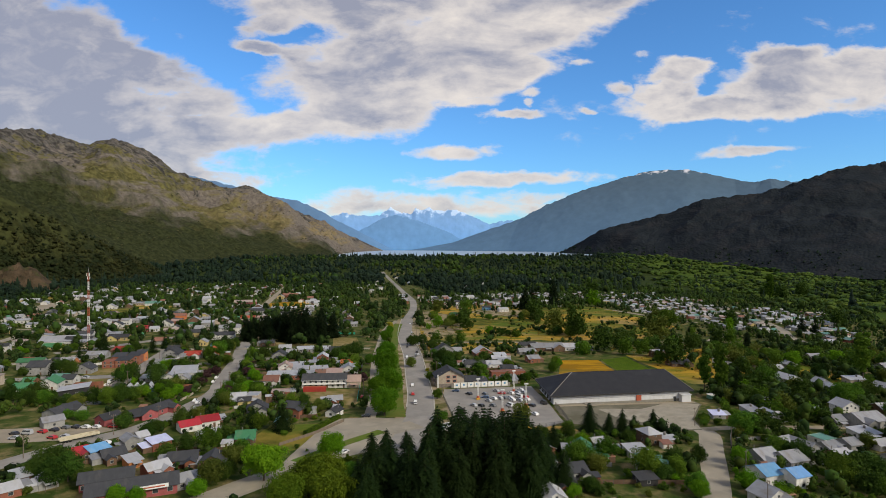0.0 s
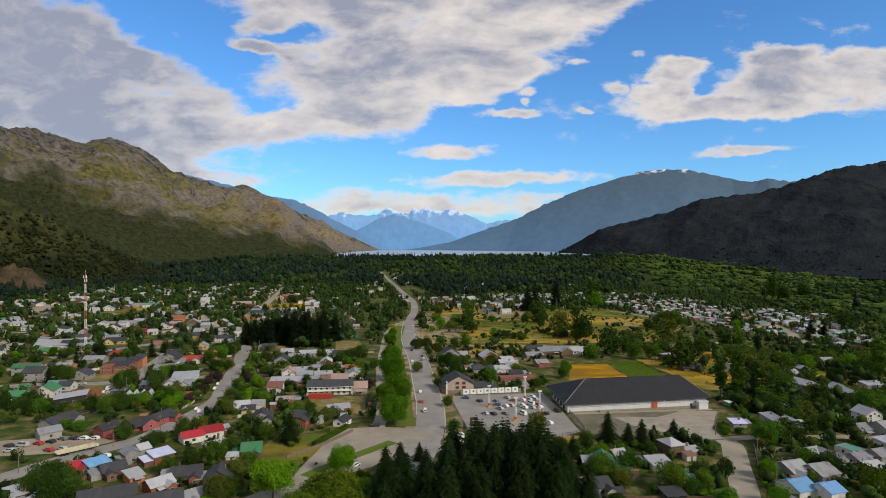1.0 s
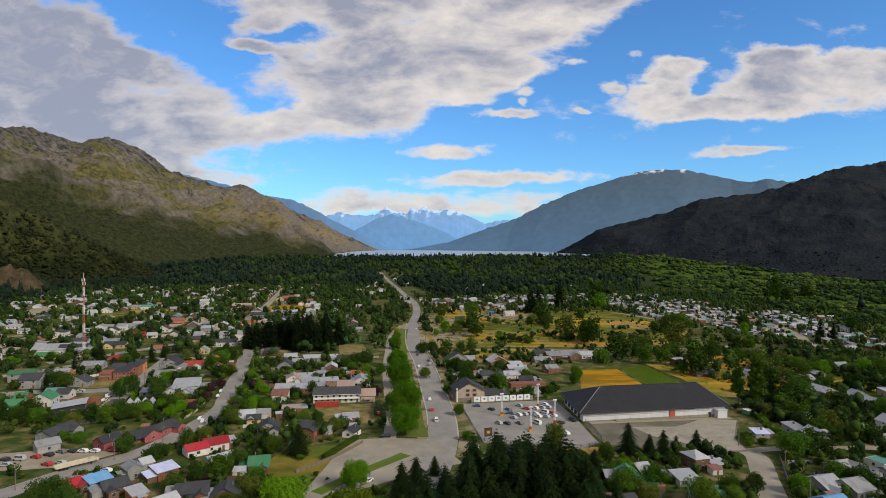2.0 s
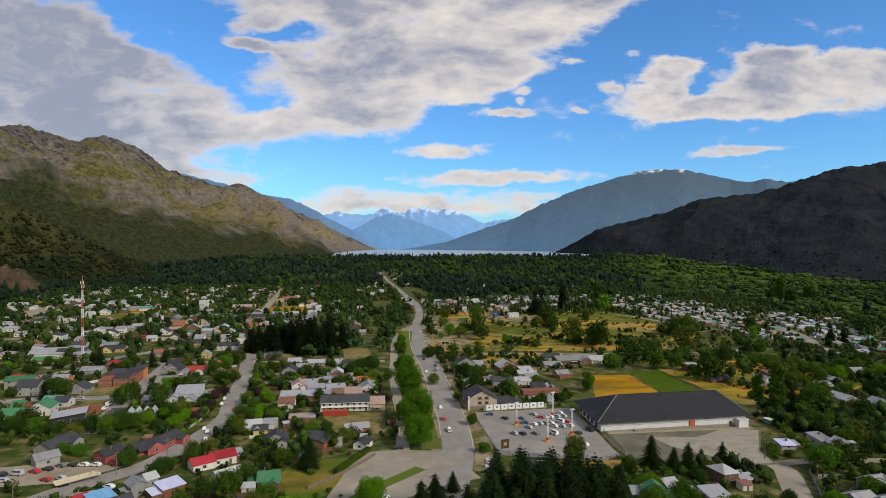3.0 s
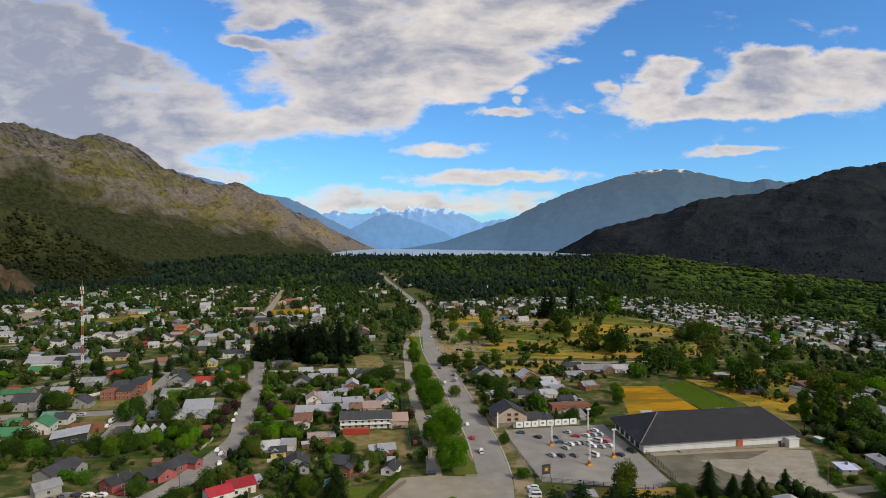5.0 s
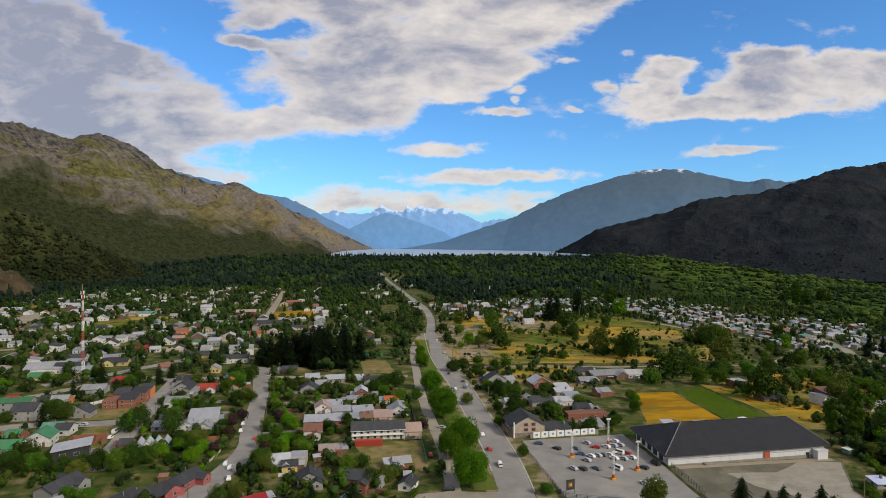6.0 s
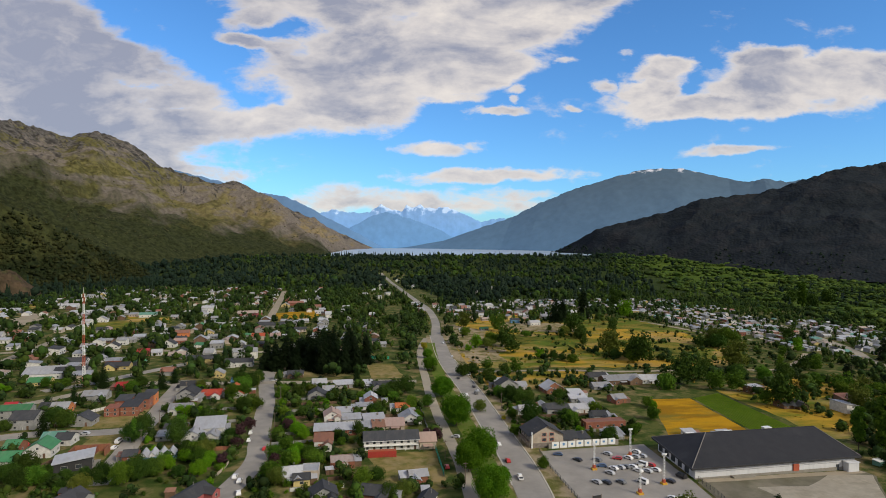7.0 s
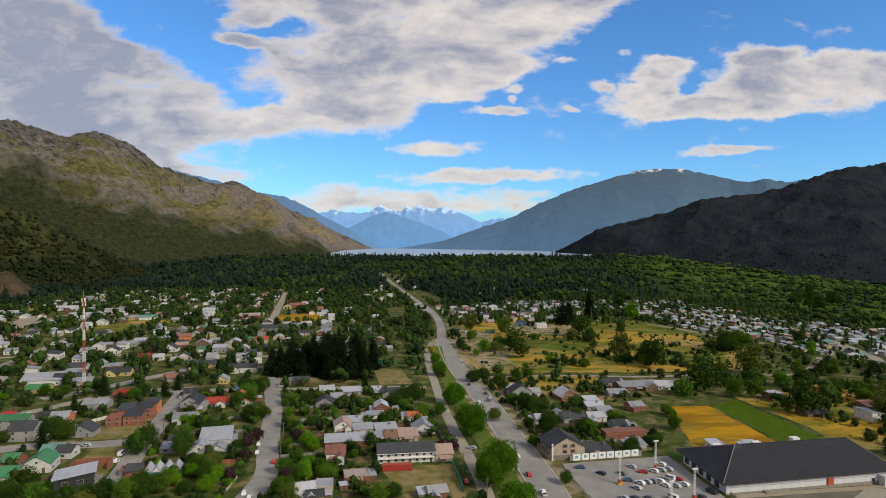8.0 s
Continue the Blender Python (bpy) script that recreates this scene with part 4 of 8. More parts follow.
def walling(name, base, other=None, rough=0.85):
    return shader("wall_" + name, base, other, scale=0.7, detail=7, spots=tuple(c * 0.6 for c in base), spot_scale=0.3, spot_amount=0.15, rough=rough, vary=0.15, bump=0.15, bump_scale=6)


ROOF = {
    "w": roofing("w", (0.42, 0.425, 0.445), (0.33, 0.315, 0.295), 0.5), "lg": roofing("lg", (0.29, 0.295, 0.31), (0.20, 0.175, 0.15), 0.5),
    "dg": roofing("dg", (0.050, 0.052, 0.058), (0.066, 0.064, 0.064), 0.9), "g": roofing("g", (0.055, 0.20, 0.085), (0.10, 0.18, 0.10), 0.6),
    "r": roofing("r", (0.36, 0.035, 0.026), (0.25, 0.06, 0.045), 0.6), "o": roofing("o", (0.40, 0.10, 0.035), (0.27, 0.10, 0.06), 0.7),
    "b": roofing("b", (0.15, 0.33, 0.58), (0.24, 0.36, 0.50), 0.55), "br": roofing("br", (0.26, 0.13, 0.085), (0.18, 0.11, 0.09), 0.75),
    "tl": roofing("tl", (0.11, 0.25, 0.20), (0.20, 0.28, 0.25), 0.55), "pk": roofing("pk", (0.36, 0.25, 0.21), (0.30, 0.24, 0.20), 0.65),
    "lv": roofing("lv", (0.55, 0.57, 0.78), (0.60, 0.62, 0.74), 0.45), "co": roofing("co", (0.36, 0.30, 0.26), (0.26, 0.18, 0.14), 0.85),
}
WALL = {
    "w": walling("w", (0.66, 0.65, 0.62)), "gr": walling("gr", (0.30, 0.30, 0.29)), "bk": walling("bk", (0.27, 0.105, 0.062), (0.19, 0.08, 0.05)),
    "wd": walling("wd", (0.17, 0.105, 0.065), (0.11, 0.07, 0.045)), "rw": walling("rw", (0.24, 0.085, 0.05), (0.17, 0.06, 0.04)), "y": walling("y", (0.58, 0.47, 0.20)),
    "be": walling("be", (0.46, 0.39, 0.31)), "pk": walling("pk", (0.34, 0.10, 0.095)), "b": walling("b", (0.16, 0.32, 0.52)), "dk": walling("dk", (0.04, 0.04, 0.042)), "or": walling("or", (0.58, 0.22, 0.08)),
}
ROOF_WORDS = {"w": "pale metal", "lg": "light grey metal", "dg": "dark grey", "g": "green metal", "r": "red", "o": "orange tiled", "b": "blue metal", "br": "rusty brown",
              "tl": "pale green metal", "pk": "faded pink", "lv": "bluish-white metal", "co": "bare concrete"}
WALL_WORDS = {"w": "white", "gr": "grey", "bk": "red brick", "wd": "brown timber", "rw": "reddish timber", "y": "yellow", "be": "beige", "pk": "dusky pink", "b": "blue", "dk": "black", "or": "orange"}
SHAPES = {"gx": "gable roof", "gy": "front-gable roof", "s": "lean-to roof", "f": "flat roof", "h": "hipped roof"}
M["frame"] = shader("frame", (0.40, 0.39, 0.37), (0.30, 0.29, 0.27), scale=1.0, rough=0.6)
M["door"] = shader("door", (0.15, 0.09, 0.055), (0.10, 0.06, 0.04), scale=1.0, rough=0.6, vary=0.3)
M["chimney"] = shader("chimney", (0.24, 0.22, 0.20), (0.15, 0.14, 0.13), scale=1.5, rough=0.8)

SHARED = {}
FOOTPRINTS = []


def shared(key, make):
    if key not in SHARED:
        SHARED[key] = make()
    return SHARED[key]


def window_frame(w, h):
    b = Build()
    t = 0.08
    ring = [(-w / 2, 0), (w / 2, 0), (w / 2, h), (-w / 2, h)]
    hole = [(-w / 2 + t, t), (w / 2 - t, t), (w / 2 - t, h - t), (-w / 2 + t, h - t)]
    b.v = [(x, y, z) for y in (-0.07, 0.05) for loop in (ring, hole) for x, z in loop]
    for i in range(4):
        j = (i + 1) % 4
        b.f += [(i, j, 4 + j, 4 + i), (8 + i, 12 + i, 12 + j, 8 + j), (i, 8 + i, 8 + j, j), (4 + i, 4 + j, 12 + j, 12 + i)]
    return b.mesh("window", M["frame"])


def window(parent, x, y, z, turn_deg, w=1.3, h=1.15):
    """A window with its pane, proud of the wall it stands in."""
    ob = part("window", shared(("frame", w, h), lambda: window_frame(w, h)), None, parent)
    ob.matrix_local = pose(x, y, z, 0, 0, turn_deg)
    part("pane", shared(("pane", w, h), lambda: Build().box(-w / 2 + 0.08, w / 2 - 0.08, -0.035, 0.02, 0.08, h - 0.08).mesh("pane", M["glass"])), None, ob)
    return ob


def door(parent, x, y, turn_deg, z=0.0):
    ob = part("door", shared("door", lambda: Build().box(-0.48, 0.48, -0.07, 0.04, 0.0, 2.1).mesh("door", M["door"])), None, parent)
    ob.matrix_local = pose(x, y, z, 0, 0, turn_deg)
    return ob


def roof_mesh(w, d, h, kind, over=0.45, tilt=0.0):
    """Roof plates over walls of that width, depth and height, and the height of the ridge."""
    b, cap = Build(), Build()
    X, Y, t = w / 2 + over, d / 2 + over, 0.14
    if kind == "gx":
        rise = min(3.2, d / 2 * 0.46)
        e = h - over * rise / (d / 2)
        b.slab([(-X, -Y, e), (X, -Y, e), (X, 0, h + rise), (-X, 0, h + rise)], t)
        b.slab([(-X, 0, h + rise), (X, 0, h + rise), (X, Y, e), (-X, Y, e)], t)
        cap.slab([(-X, -0.22, h + rise - 0.03), (X, -0.22, h + rise - 0.03), (X, 0, h + rise + 0.06), (-X, 0, h + rise + 0.06)], 0.04)
        cap.slab([(-X, 0, h + rise + 0.06), (X, 0, h + rise + 0.06), (X, 0.22, h + rise - 0.03), (-X, 0.22, h + rise - 0.03)], 0.04)
    elif kind == "gy":
        rise = min(4.2, w / 2 * 0.58)
        e = h - over * rise / (w / 2)
        b.slab([(-X, Y, e), (-X, -Y, e), (0, -Y, h + rise), (0, Y, h + rise)], t)
        b.slab([(0, Y, h + rise), (0, -Y, h + rise), (X, -Y, e), (X, Y, e)], t)
        cap.slab([(-0.22, Y, h + rise - 0.03), (-0.22, -Y, h + rise - 0.03), (0, -Y, h + rise + 0.06), (0, Y, h + rise + 0.06)], 0.04)
        cap.slab([(0, Y, h + rise + 0.06), (0, -Y, h + rise + 0.06), (0.22, -Y, h + rise - 0.03), (0.22, Y, h + rise - 0.03)], 0.04)
    elif kind == "h":
        rise = min(3.4, min(w, d) / 2 * 0.6)
        k = max(0.3, (w - d) / 2 + 0.3)
        e, r = h - 0.2, h + rise
        for q in ([(-X, -Y, e), (X, -Y, e), (k, 0, r), (-k, 0, r)], [(X, Y, e), (-X, Y, e), (-k, 0, r), (k, 0, r)], [(X, -Y, e), (X, Y, e), (k, 0, r)], [(-X, Y, e), (-X, -Y, e), (-k, 0, r)]):
            b.slab(q, t)
        cap.box(-k, k, -0.12, 0.12, r - 0.05, r + 0.05)
    elif kind == "s":
        rise = d * 0.14
        b.slab([(-X, -Y, h - 0.06), (X, -Y, h - 0.06), (X, Y, h + rise + 0.06), (-X, Y, h + rise + 0.06)], t)
        cap.box(-X, X, -Y - 0.05, -Y + 0.07, h - 0.24, h - 0.05)
    else:
        rise = 0.0
        b.box(-w / 2 + 0.2, w / 2 - 0.2, -d / 2 + 0.2, d / 2 - 0.2, h - 0.3, h - 0.1)
        for x0, x1, y0, y1 in ((-w / 2, w / 2, -d / 2, -d / 2 + 0.2), (-w / 2, w / 2, d / 2 - 0.2, d / 2), (-w / 2, -w / 2 + 0.2, -d / 2 + 0.2, d / 2 - 0.2), (w / 2 - 0.2, w / 2, -d / 2 + 0.2, d / 2 - 0.2)):
            cap.box(x0, x1, y0, y1, h - 0.02, h + 0.12)
    return b, cap, rise


def wall_mesh(w, d, h, kind, rise):
    b = Build()
    X, Y, low = w / 2, d / 2, -0.9
    if kind == "gx":
        t = h + rise - 0.16
        h = h - 0.16
        b.add([(-X, -Y, low), (X, -Y, low), (X, Y, low), (-X, Y, low), (-X, -Y, h), (X, -Y, h), (X, Y, h), (-X, Y, h), (-X, 0, t), (X, 0, t)],
              [(0, 1, 5, 4), (2, 3, 7, 6), (1, 2, 6, 9, 5), (3, 0, 4, 8, 7), (4, 5, 9, 8), (6, 7, 8, 9)])
    elif kind == "gy":
        t = h + rise - 0.16
        h = h - 0.16
        b.add([(-X, -Y, low), (X, -Y, low), (X, Y, low), (-X, Y, low), (-X, -Y, h), (X, -Y, h), (X, Y, h), (-X, Y, h), (0, -Y, t), (0, Y, t)],
              [(0, 1, 5, 8, 4), (2, 3, 7, 9, 6), (1, 2, 6, 5), (3, 0, 4, 7), (5, 6, 9, 8), (7, 4, 8, 9)])
    elif kind == "s":
        b.add([(-X, -Y, low), (X, -Y, low), (X, Y, low), (-X, Y, low), (-X, -Y, h - 0.2), (X, -Y, h - 0.2), (X, Y, h + rise - 0.2), (-X, Y, h + rise - 0.2)],
              [(0, 1, 5, 4), (1, 2, 6, 5), (2, 3, 7, 6), (3, 0, 4, 7), (4, 5, 6, 7)])
    elif kind == "f":
        b.box(-X, X, -Y, Y, low, h - 0.31)
        for x0, x1, y0, y1 in ((-X, X, -Y, -Y + 0.2), (-X, X, Y - 0.2, Y), (-X, -X + 0.2, -Y + 0.2, Y - 0.2), (X - 0.2, X, -Y + 0.2, Y - 0.2)):
            b.box(x0, x1, y0, y1, h - 0.31, h - 0.02)
    else:
        b.box(-X, X, -Y, Y, low, h - 0.25)
    return b


FAR_HOUSES = {}
HOUSES = [0]


def far_house(x, y, turn_deg, w, d, h, kind, roof, wall):
    """A house too far off to be told from its neighbours: added to one joined mesh."""
    rb, cap, rise = roof_mesh(w, d, h, kind)
    glass = Build()
    for s in (-0.3, 0.05, 0.32):
        glass.box(s * w - 0.55, s * w + 0.55, -d / 2 - 0.05, -d / 2 + 0.05, 0.9, 2.1)
    m = at(x, y, turn_deg)
    for mat, b in ((WALL[wall], wall_mesh(w, d, h, kind, rise)), (ROOF[roof], rb), (M["glass"], glass)):
        FAR_HOUSES.setdefault(mat.name, (mat, Build()))[1].add([m @ Vector(v) for v in b.v], b.f)
    FOOTPRINTS.append((x, y, max(w, d) / 2 + 0.8))


def house(x, y, turn_deg, w, d, h, kind, roof, wall, detail=2, group=""):
    if detail == 0 or HOUSES[0] > 285:
        return far_house(x, y, turn_deg, w, d, h, kind, roof, wall)
    HOUSES[0] += 1
    rnd = random.Random(int(x * 31 + y * 17))
    levels = "two-storey " if h > 4.3 else ""
    words = "%s%s house with a %s %s" % (levels, WALL_WORDS[wall], ROOF_WORDS[roof], SHAPES[kind])
    turn_deg += rnd.uniform(-5, 5)
    ob = thing("house", words, "house", group or "houses of the town", at(x, y, turn_deg))
    rb, cap, rise = roof_mesh(w, d, h, kind)
    part("wall", wall_mesh(w, d, h, kind, rise), WALL[wall], ob)
    rf = part("roof", rb, ROOF[roof], ob)
    if detail:
        part("ridge_cap" if kind in ("gx", "gy", "h") else ("parapet" if kind == "f" else "gutter"), cap, ROOF[roof], rf)
    FOOTPRINTS.append((x, y, max(w, d) / 2 + 0.8))
    rows_z = [0.9] if h <= 4.3 else [0.9, 3.5]
    for z in rows_z:
        if z + 1.3 > h and kind != "gy":
            continue
        n = max(1, int(w / 4.2))
        for i in range(n):
            if z < 1 and i == n // 2 and n > 1:
                door(ob, -w / 2 + w * (i + 0.5) / n, -d / 2, 0)
            else:
                window(ob, -w / 2 + w * (i + 0.5) / n, -d / 2, z, 0, rnd.choice((1.1, 1.4)), 1.15)
        n = max(1, int(d / 5))
        for i in range(n):
            s = 1 if x < 60 else -1
            window(ob, s * w / 2, -d / 2 + d * (i + 0.5) / n, z, 90 * s, 1.1, 1.15)
    if kind == "gy" and rise > 1.9:
        window(ob, 0, -d / 2, h - 0.2, 0, 1.0, 0.9)
    if kind in ("gx", "gy") and rnd.random() < 0.7:
        cx = w * rnd.uniform(-0.3, 0.3) if kind == "gx" else w * 0.22
        cy = d * 0.18 if kind == "gx" else d * rnd.uniform(-0.2, 0.3)
        k = rise * (1 - (abs(cy) / (d / 2) if kind == "gx" else abs(cx) / (w / 2)))
        part("chimney", Build().tube([(cx, cy, h + k - 0.3, 0.13), (cx, cy, h + k + 1.1, 0.13), (cx, cy, h + k + 1.1, 0.22), (cx, cy, h + k + 1.35, 0.06)], 7), M["chimney"], ob, "thin metal flue")
    if kind == "s" and rnd.random() < 0.5:
        part("water_tank", Build().tube([(w * 0.2, d * 0.2, h + 0.2, 0.55), (w * 0.2, d * 0.2, h + 1.7, 0.55), (w * 0.2, d * 0.2, h + 1.9, 0.3)], 10), M["chimney"], ob, "grey roof tank")
    if detail == 2 and kind in ("gx", "gy", "h") and w > 6.5 and rnd.random() < 0.6:
        # a gabled wing to the front
        ww, wd, wh = w * rnd.uniform(0.34, 0.46), rnd.uniform(2.2, 3.6), h * 0.93
        sx = rnd.choice((-1, 1)) * (w / 2 - ww / 2 - 0.3)
        wb, wcap, wrise = roof_mesh(ww, wd + 2.0, wh, "gy", 0.35)
        wing = part("wing", wall_mesh(ww, wd + 2.0, wh, "gy", wrise), WALL[wall], ob)
        wing.matrix_local = pose(sx, -d / 2 - wd / 2 + 1.0, 0)
        part("roof", wb, ROOF[roof], wing)
        window(wing, 0, -wd / 2 - 1.0, 0.9, 0, 1.2, 1.15)
    if detail == 2 and rnd.random() < 0.5:
        # a lean-to at the side, in another sheet
        ww, wd, wh = rnd.uniform(2.2, 3.6), d * rnd.uniform(0.5, 0.85), min(h, 2.6)
        other = rnd.choice(("w", "lg", "lg", "br", roof))
        wb, wcap, wrise = roof_mesh(ww, wd, wh - 0.2, "s", 0.2)
        wing = part("lean_to", wall_mesh(ww, wd, wh - 0.2, "s", wrise), WALL[rnd.choice((wall, "wd", "gr"))], ob)
        wing.matrix_local = pose(rnd.choice((-1, 1)) * (w / 2 + ww / 2 + 0.01), rnd.uniform(-0.1, 0.1) * d, 0)
        part("roof", wb, ROOF[other], wing)
    if rnd.random() < 0.45 and h < 4.3:
        # open porch on posts before the door
        pw = min(w * 0.6, 4.5)
        porch = part("porch", Build().slab([(-pw / 2, -d / 2 - 2.2, 2.25), (pw / 2, -d / 2 - 2.2, 2.25), (pw / 2, -d / 2, 2.6), (-pw / 2, -d / 2, 2.6)], 0.1), ROOF[roof], ob)
        for s in (-1, 1):
            part("post", Build().box(s * pw / 2 - 0.07 - 0.1 * s, s * pw / 2 + 0.07 - 0.1 * s, -d / 2 - 2.05, -d / 2 - 1.91, -0.6, 2.2), M["wood_post"], porch)
    return ob


# ---------------------------------------------------------------- the store and its car park
M["store_roof"] = shader("store_roof", (0.028, 0.029, 0.034), (0.035, 0.036, 0.041), scale=0.25, detail=6, spots=(0.055, 0.055, 0.06), spot_scale=0.06, spot_amount=0.2, spec=0.15, rough=0.8, bump=0.1, waves=("X", 1.6))
M["store_wall"] = shader("store_wall", (0.62, 0.63, 0.65), (0.52, 0.53, 0.55), scale=0.4, rough=0.6, stretch=(1, 1, 0.2))
store = thing("store", "long low store with white walls and a dark grey hipped roof", "store", at=pose(0, 0, -1.75))
b = Build()
EL, ER, BR, BL = (108, 305.5), (187.5, 303.5), (191, 338), (113.5, 342.5)
ez, rz = 4.9, 12.4
RL, RR = (127, 323), (181, 321)
b.slab([(*EL, ez), (*ER, ez), (*RR, rz), (*RL, rz)], 0.35)
b.slab([(*BR, ez), (*BL, ez), (*RL, rz), (*RR, rz)], 0.35)
b.slab([(*ER, ez), (*BR, ez), (*RR, rz)], 0.35)
b.slab([(*BL, ez), (*EL, ez), (*RL, rz)], 0.35)
rf = part("roof", b, M["store_roof"], store, "dark grey sheet roof")
for p, q in ((EL, RL), (BL, RL), (ER, RR), (BR, RR)):
    part("hip_cap", Build().bar((*p, ez + 0.06), (*q, rz + 0.06), 0.2, 6), M["chimney"], rf, "pale metal hip flashing")
part("ridge_cap", Build().bar((*RL, rz + 0.02), (*RR, rz + 0.02), 0.18, 6), M["store_roof"], rf)
part("fascia", Build().slab([(108, 305.4, ez - 0.02), (187.5, 303.4, ez - 0.02), (187.5, 303.0, ez - 0.02), (108, 305.0, ez - 0.02)], 0.7)
     .slab([(107.6, 305, ez - 0.02), (108, 305, ez - 0.02), (113.5, 342.5, ez - 0.02), (113.1, 342.5, ez - 0.02)], 0.7), M["black"], store, "black eaves fascia")
wall = Build()
wall.add([(110, 306.4, -1.5), (185.5, 304.4, -1.5), (189, 336, -1.5), (115, 340, -1.5), (110, 306.4, 4.6), (185.5, 304.4, 4.6), (189, 336, 4.6), (115, 340, 4.6)], [(0, 1, 5, 4), (1, 2, 6, 5), (2, 3, 7, 6), (3, 0, 4, 7)])
wl = part("wall", wall, M["store_wall"], store, "white sheet-clad wall")
part("plinth", Build().slab([(109.9, 306.3, 0.5), (185.6, 304.3, 0.5), (185.6, 304.1, 0.5), (109.9, 306.1, 0.5)], 2.0), M["concrete"], wl, "grey concrete plinth")
part("cladding_joint", Build().slab([(109.95, 306.34, 2.6), (185.55, 304.34, 2.6), (185.55, 304.24, 2.6), (109.95, 306.24, 2.6)], 0.12), M["steel"], wl)
part("loading_door", Build().box(155.2, 158.0, 304.7, 305.3, 0.4, 3.2), M["red_steel"], store, "red steel door")
part("entrance", Build().box(176.4, 177.6, 304.3, 304.9, -0.8, 1.6), M["glass"], store, "dark glazed entrance")
part("porch", Build().box(179.5, 184.8, 301.6, 304.4, -1.4, 2.9).box(179.2, 185.1, 301.3, 304.4, 2.9, 3.1), M["store_wall"], store, "white goods porch")
part("high_window", Build().box(163, 169, 304.65, 304.95, 3.6, 4.1), M["glass"], store, "narrow high window strip")
part("step", Build().box(126, 136, 303.6, 306.0, -1.0, 0.55), M["concrete"], store, "concrete loading step")
for i in range(5):
    y = 312 + i * 6
    x = 110 + (y - 306.4) * 5.0 / 33.6 - 0.06
    part("shop_window", Build().box(x - 0.05, x + 0.05, y - 2.2, y + 2.2, 0.2, 3.2), M["glass"], store, "wide shop window")
for i in range(3):
    x, y = 135 + i * 17, 344.5
    v = thing("rooftop_unit", "white ventilation unit behind the store roof", "ventilation unit", "ventilation units", at(x + i * 4, y))
    part("housing", Build().box(-1.8, 1.8, -1.2, 1.2, 0, 5.4 if i < 2 else 6.2), M["white_steel"], v)
    part("cowl", Build().box(-2.0, 2.0, -1.4, 1.4, 5.42 if i < 2 else 6.22, 5.7 if i < 2 else 6.6), M["white_steel"], v)
tank = thing("skip", "green and white waste tank beside the store", "tank", at=at(200, 306, 12))
part("vessel", Build().box(-2, 2, -1.5, 1.5, 0.3, 2.2), ROOF["tl"], tank)
part("lid", Build().slab([(-2.1, -1.6, 2.4), (2.1, -1.6, 2.4), (2.1, 1.6, 2.7), (-2.1, 1.6, 2.7)], 0.2), M["white_steel"], tank, "white lid")
part("ladder", Build().box(1.9, 2.2, -0.3, 0.3, 0, 2.2), M["steel"], tank)


def mast(x, y, high):
    ob = thing("light_mast", "tall white floodlight mast on a yellow-red base", "light mast", "floodlight masts of the car park", at(x, y))
    lattice = Build()
    for k in range(4):
        c, s = math.cos(k * math.pi / 2 + 0.785), math.sin(k * math.pi / 2 + 0.785)
        c2, s2 = math.cos(k * math.pi / 2 + 2.356), math.sin(k * math.pi / 2 + 2.356)
        lattice.bar((c * 0.45, s * 0.45, 0), (c * 0.34, s * 0.34, high - 0.5), 0.06, 5)
        for j in range(9):
            z0, z1 = high * (j + 0.4) / 10, high * (j + 1.3) / 10
            lattice.bar((c * 0.40, s * 0.40, z0), (c2 * 0.40, s2 * 0.40, z1), 0.035, 4)
    part("pole", lattice, M["white_steel"], ob, "white lattice pole")
    part("base", Build().box(-1.0, 1.0, -1.0, 1.0, 0, 0.8), M["paint_yellow"], ob, "yellow concrete base")
    part("collar", Build().tube([(0, 0, 0.8, 0.75), (0, 0, 2.0, 0.7)], 10), M["red_steel"], ob, "red collar")
    head = part("head", Build().box(-1.0, 1.0, -0.25, 0.25, high - 0.5, high - 0.25), M["white_steel"], ob)
    for i in range(4):
        part("floodlight", Build().box(-0.95 + i * 0.5, -0.55 + i * 0.5, -0.5, 0.1, high - 0.25, high + 0.2), M["white_steel"], head)
    return ob


M["paint_yellow"] = shader("paint_yellow", (0.62, 0.36, 0.04), (0.50, 0.28, 0.04), scale=1.0, rough=0.6)
for x, y, high in ((98, 335, 12.3), (74.5, 323, 11.0), (94.5, 304, 12.0), (80, 297, 11.0)):
    mast(x, y, high)

# white printed panels along the wall behind the car park
wallside = thing("boundary_wall", "grey block wall with white panels along the car park", "wall", at=pose(0, 0, -2.1))
part("wall", Build().box(66, 101, 350.6, 350.9, -0.6, 2.2), M["concrete"], wallside)
for i in range(8):
    x = 67.4 + i * 4.05
    pn = part("panel", Build().box(x, x + 3.5, 350.36, 350.5, 0.2, 3.1), M["white_steel"], wallside, "white panel with a blue mark")
    part("blue_mark", Build().box(x + 1.0 + 0.2 * (i % 3), x + 2.3, 350.33, 350.358, 1.3, 2.2 + 0.2 * (i % 2)), ROOF["b"], pn)


M["fence_steel"] = shader("fence_steel", (0.115, 0.112, 0.105), (0.075, 0.073, 0.070), scale=1.0, rough=0.6, metal=0.3)


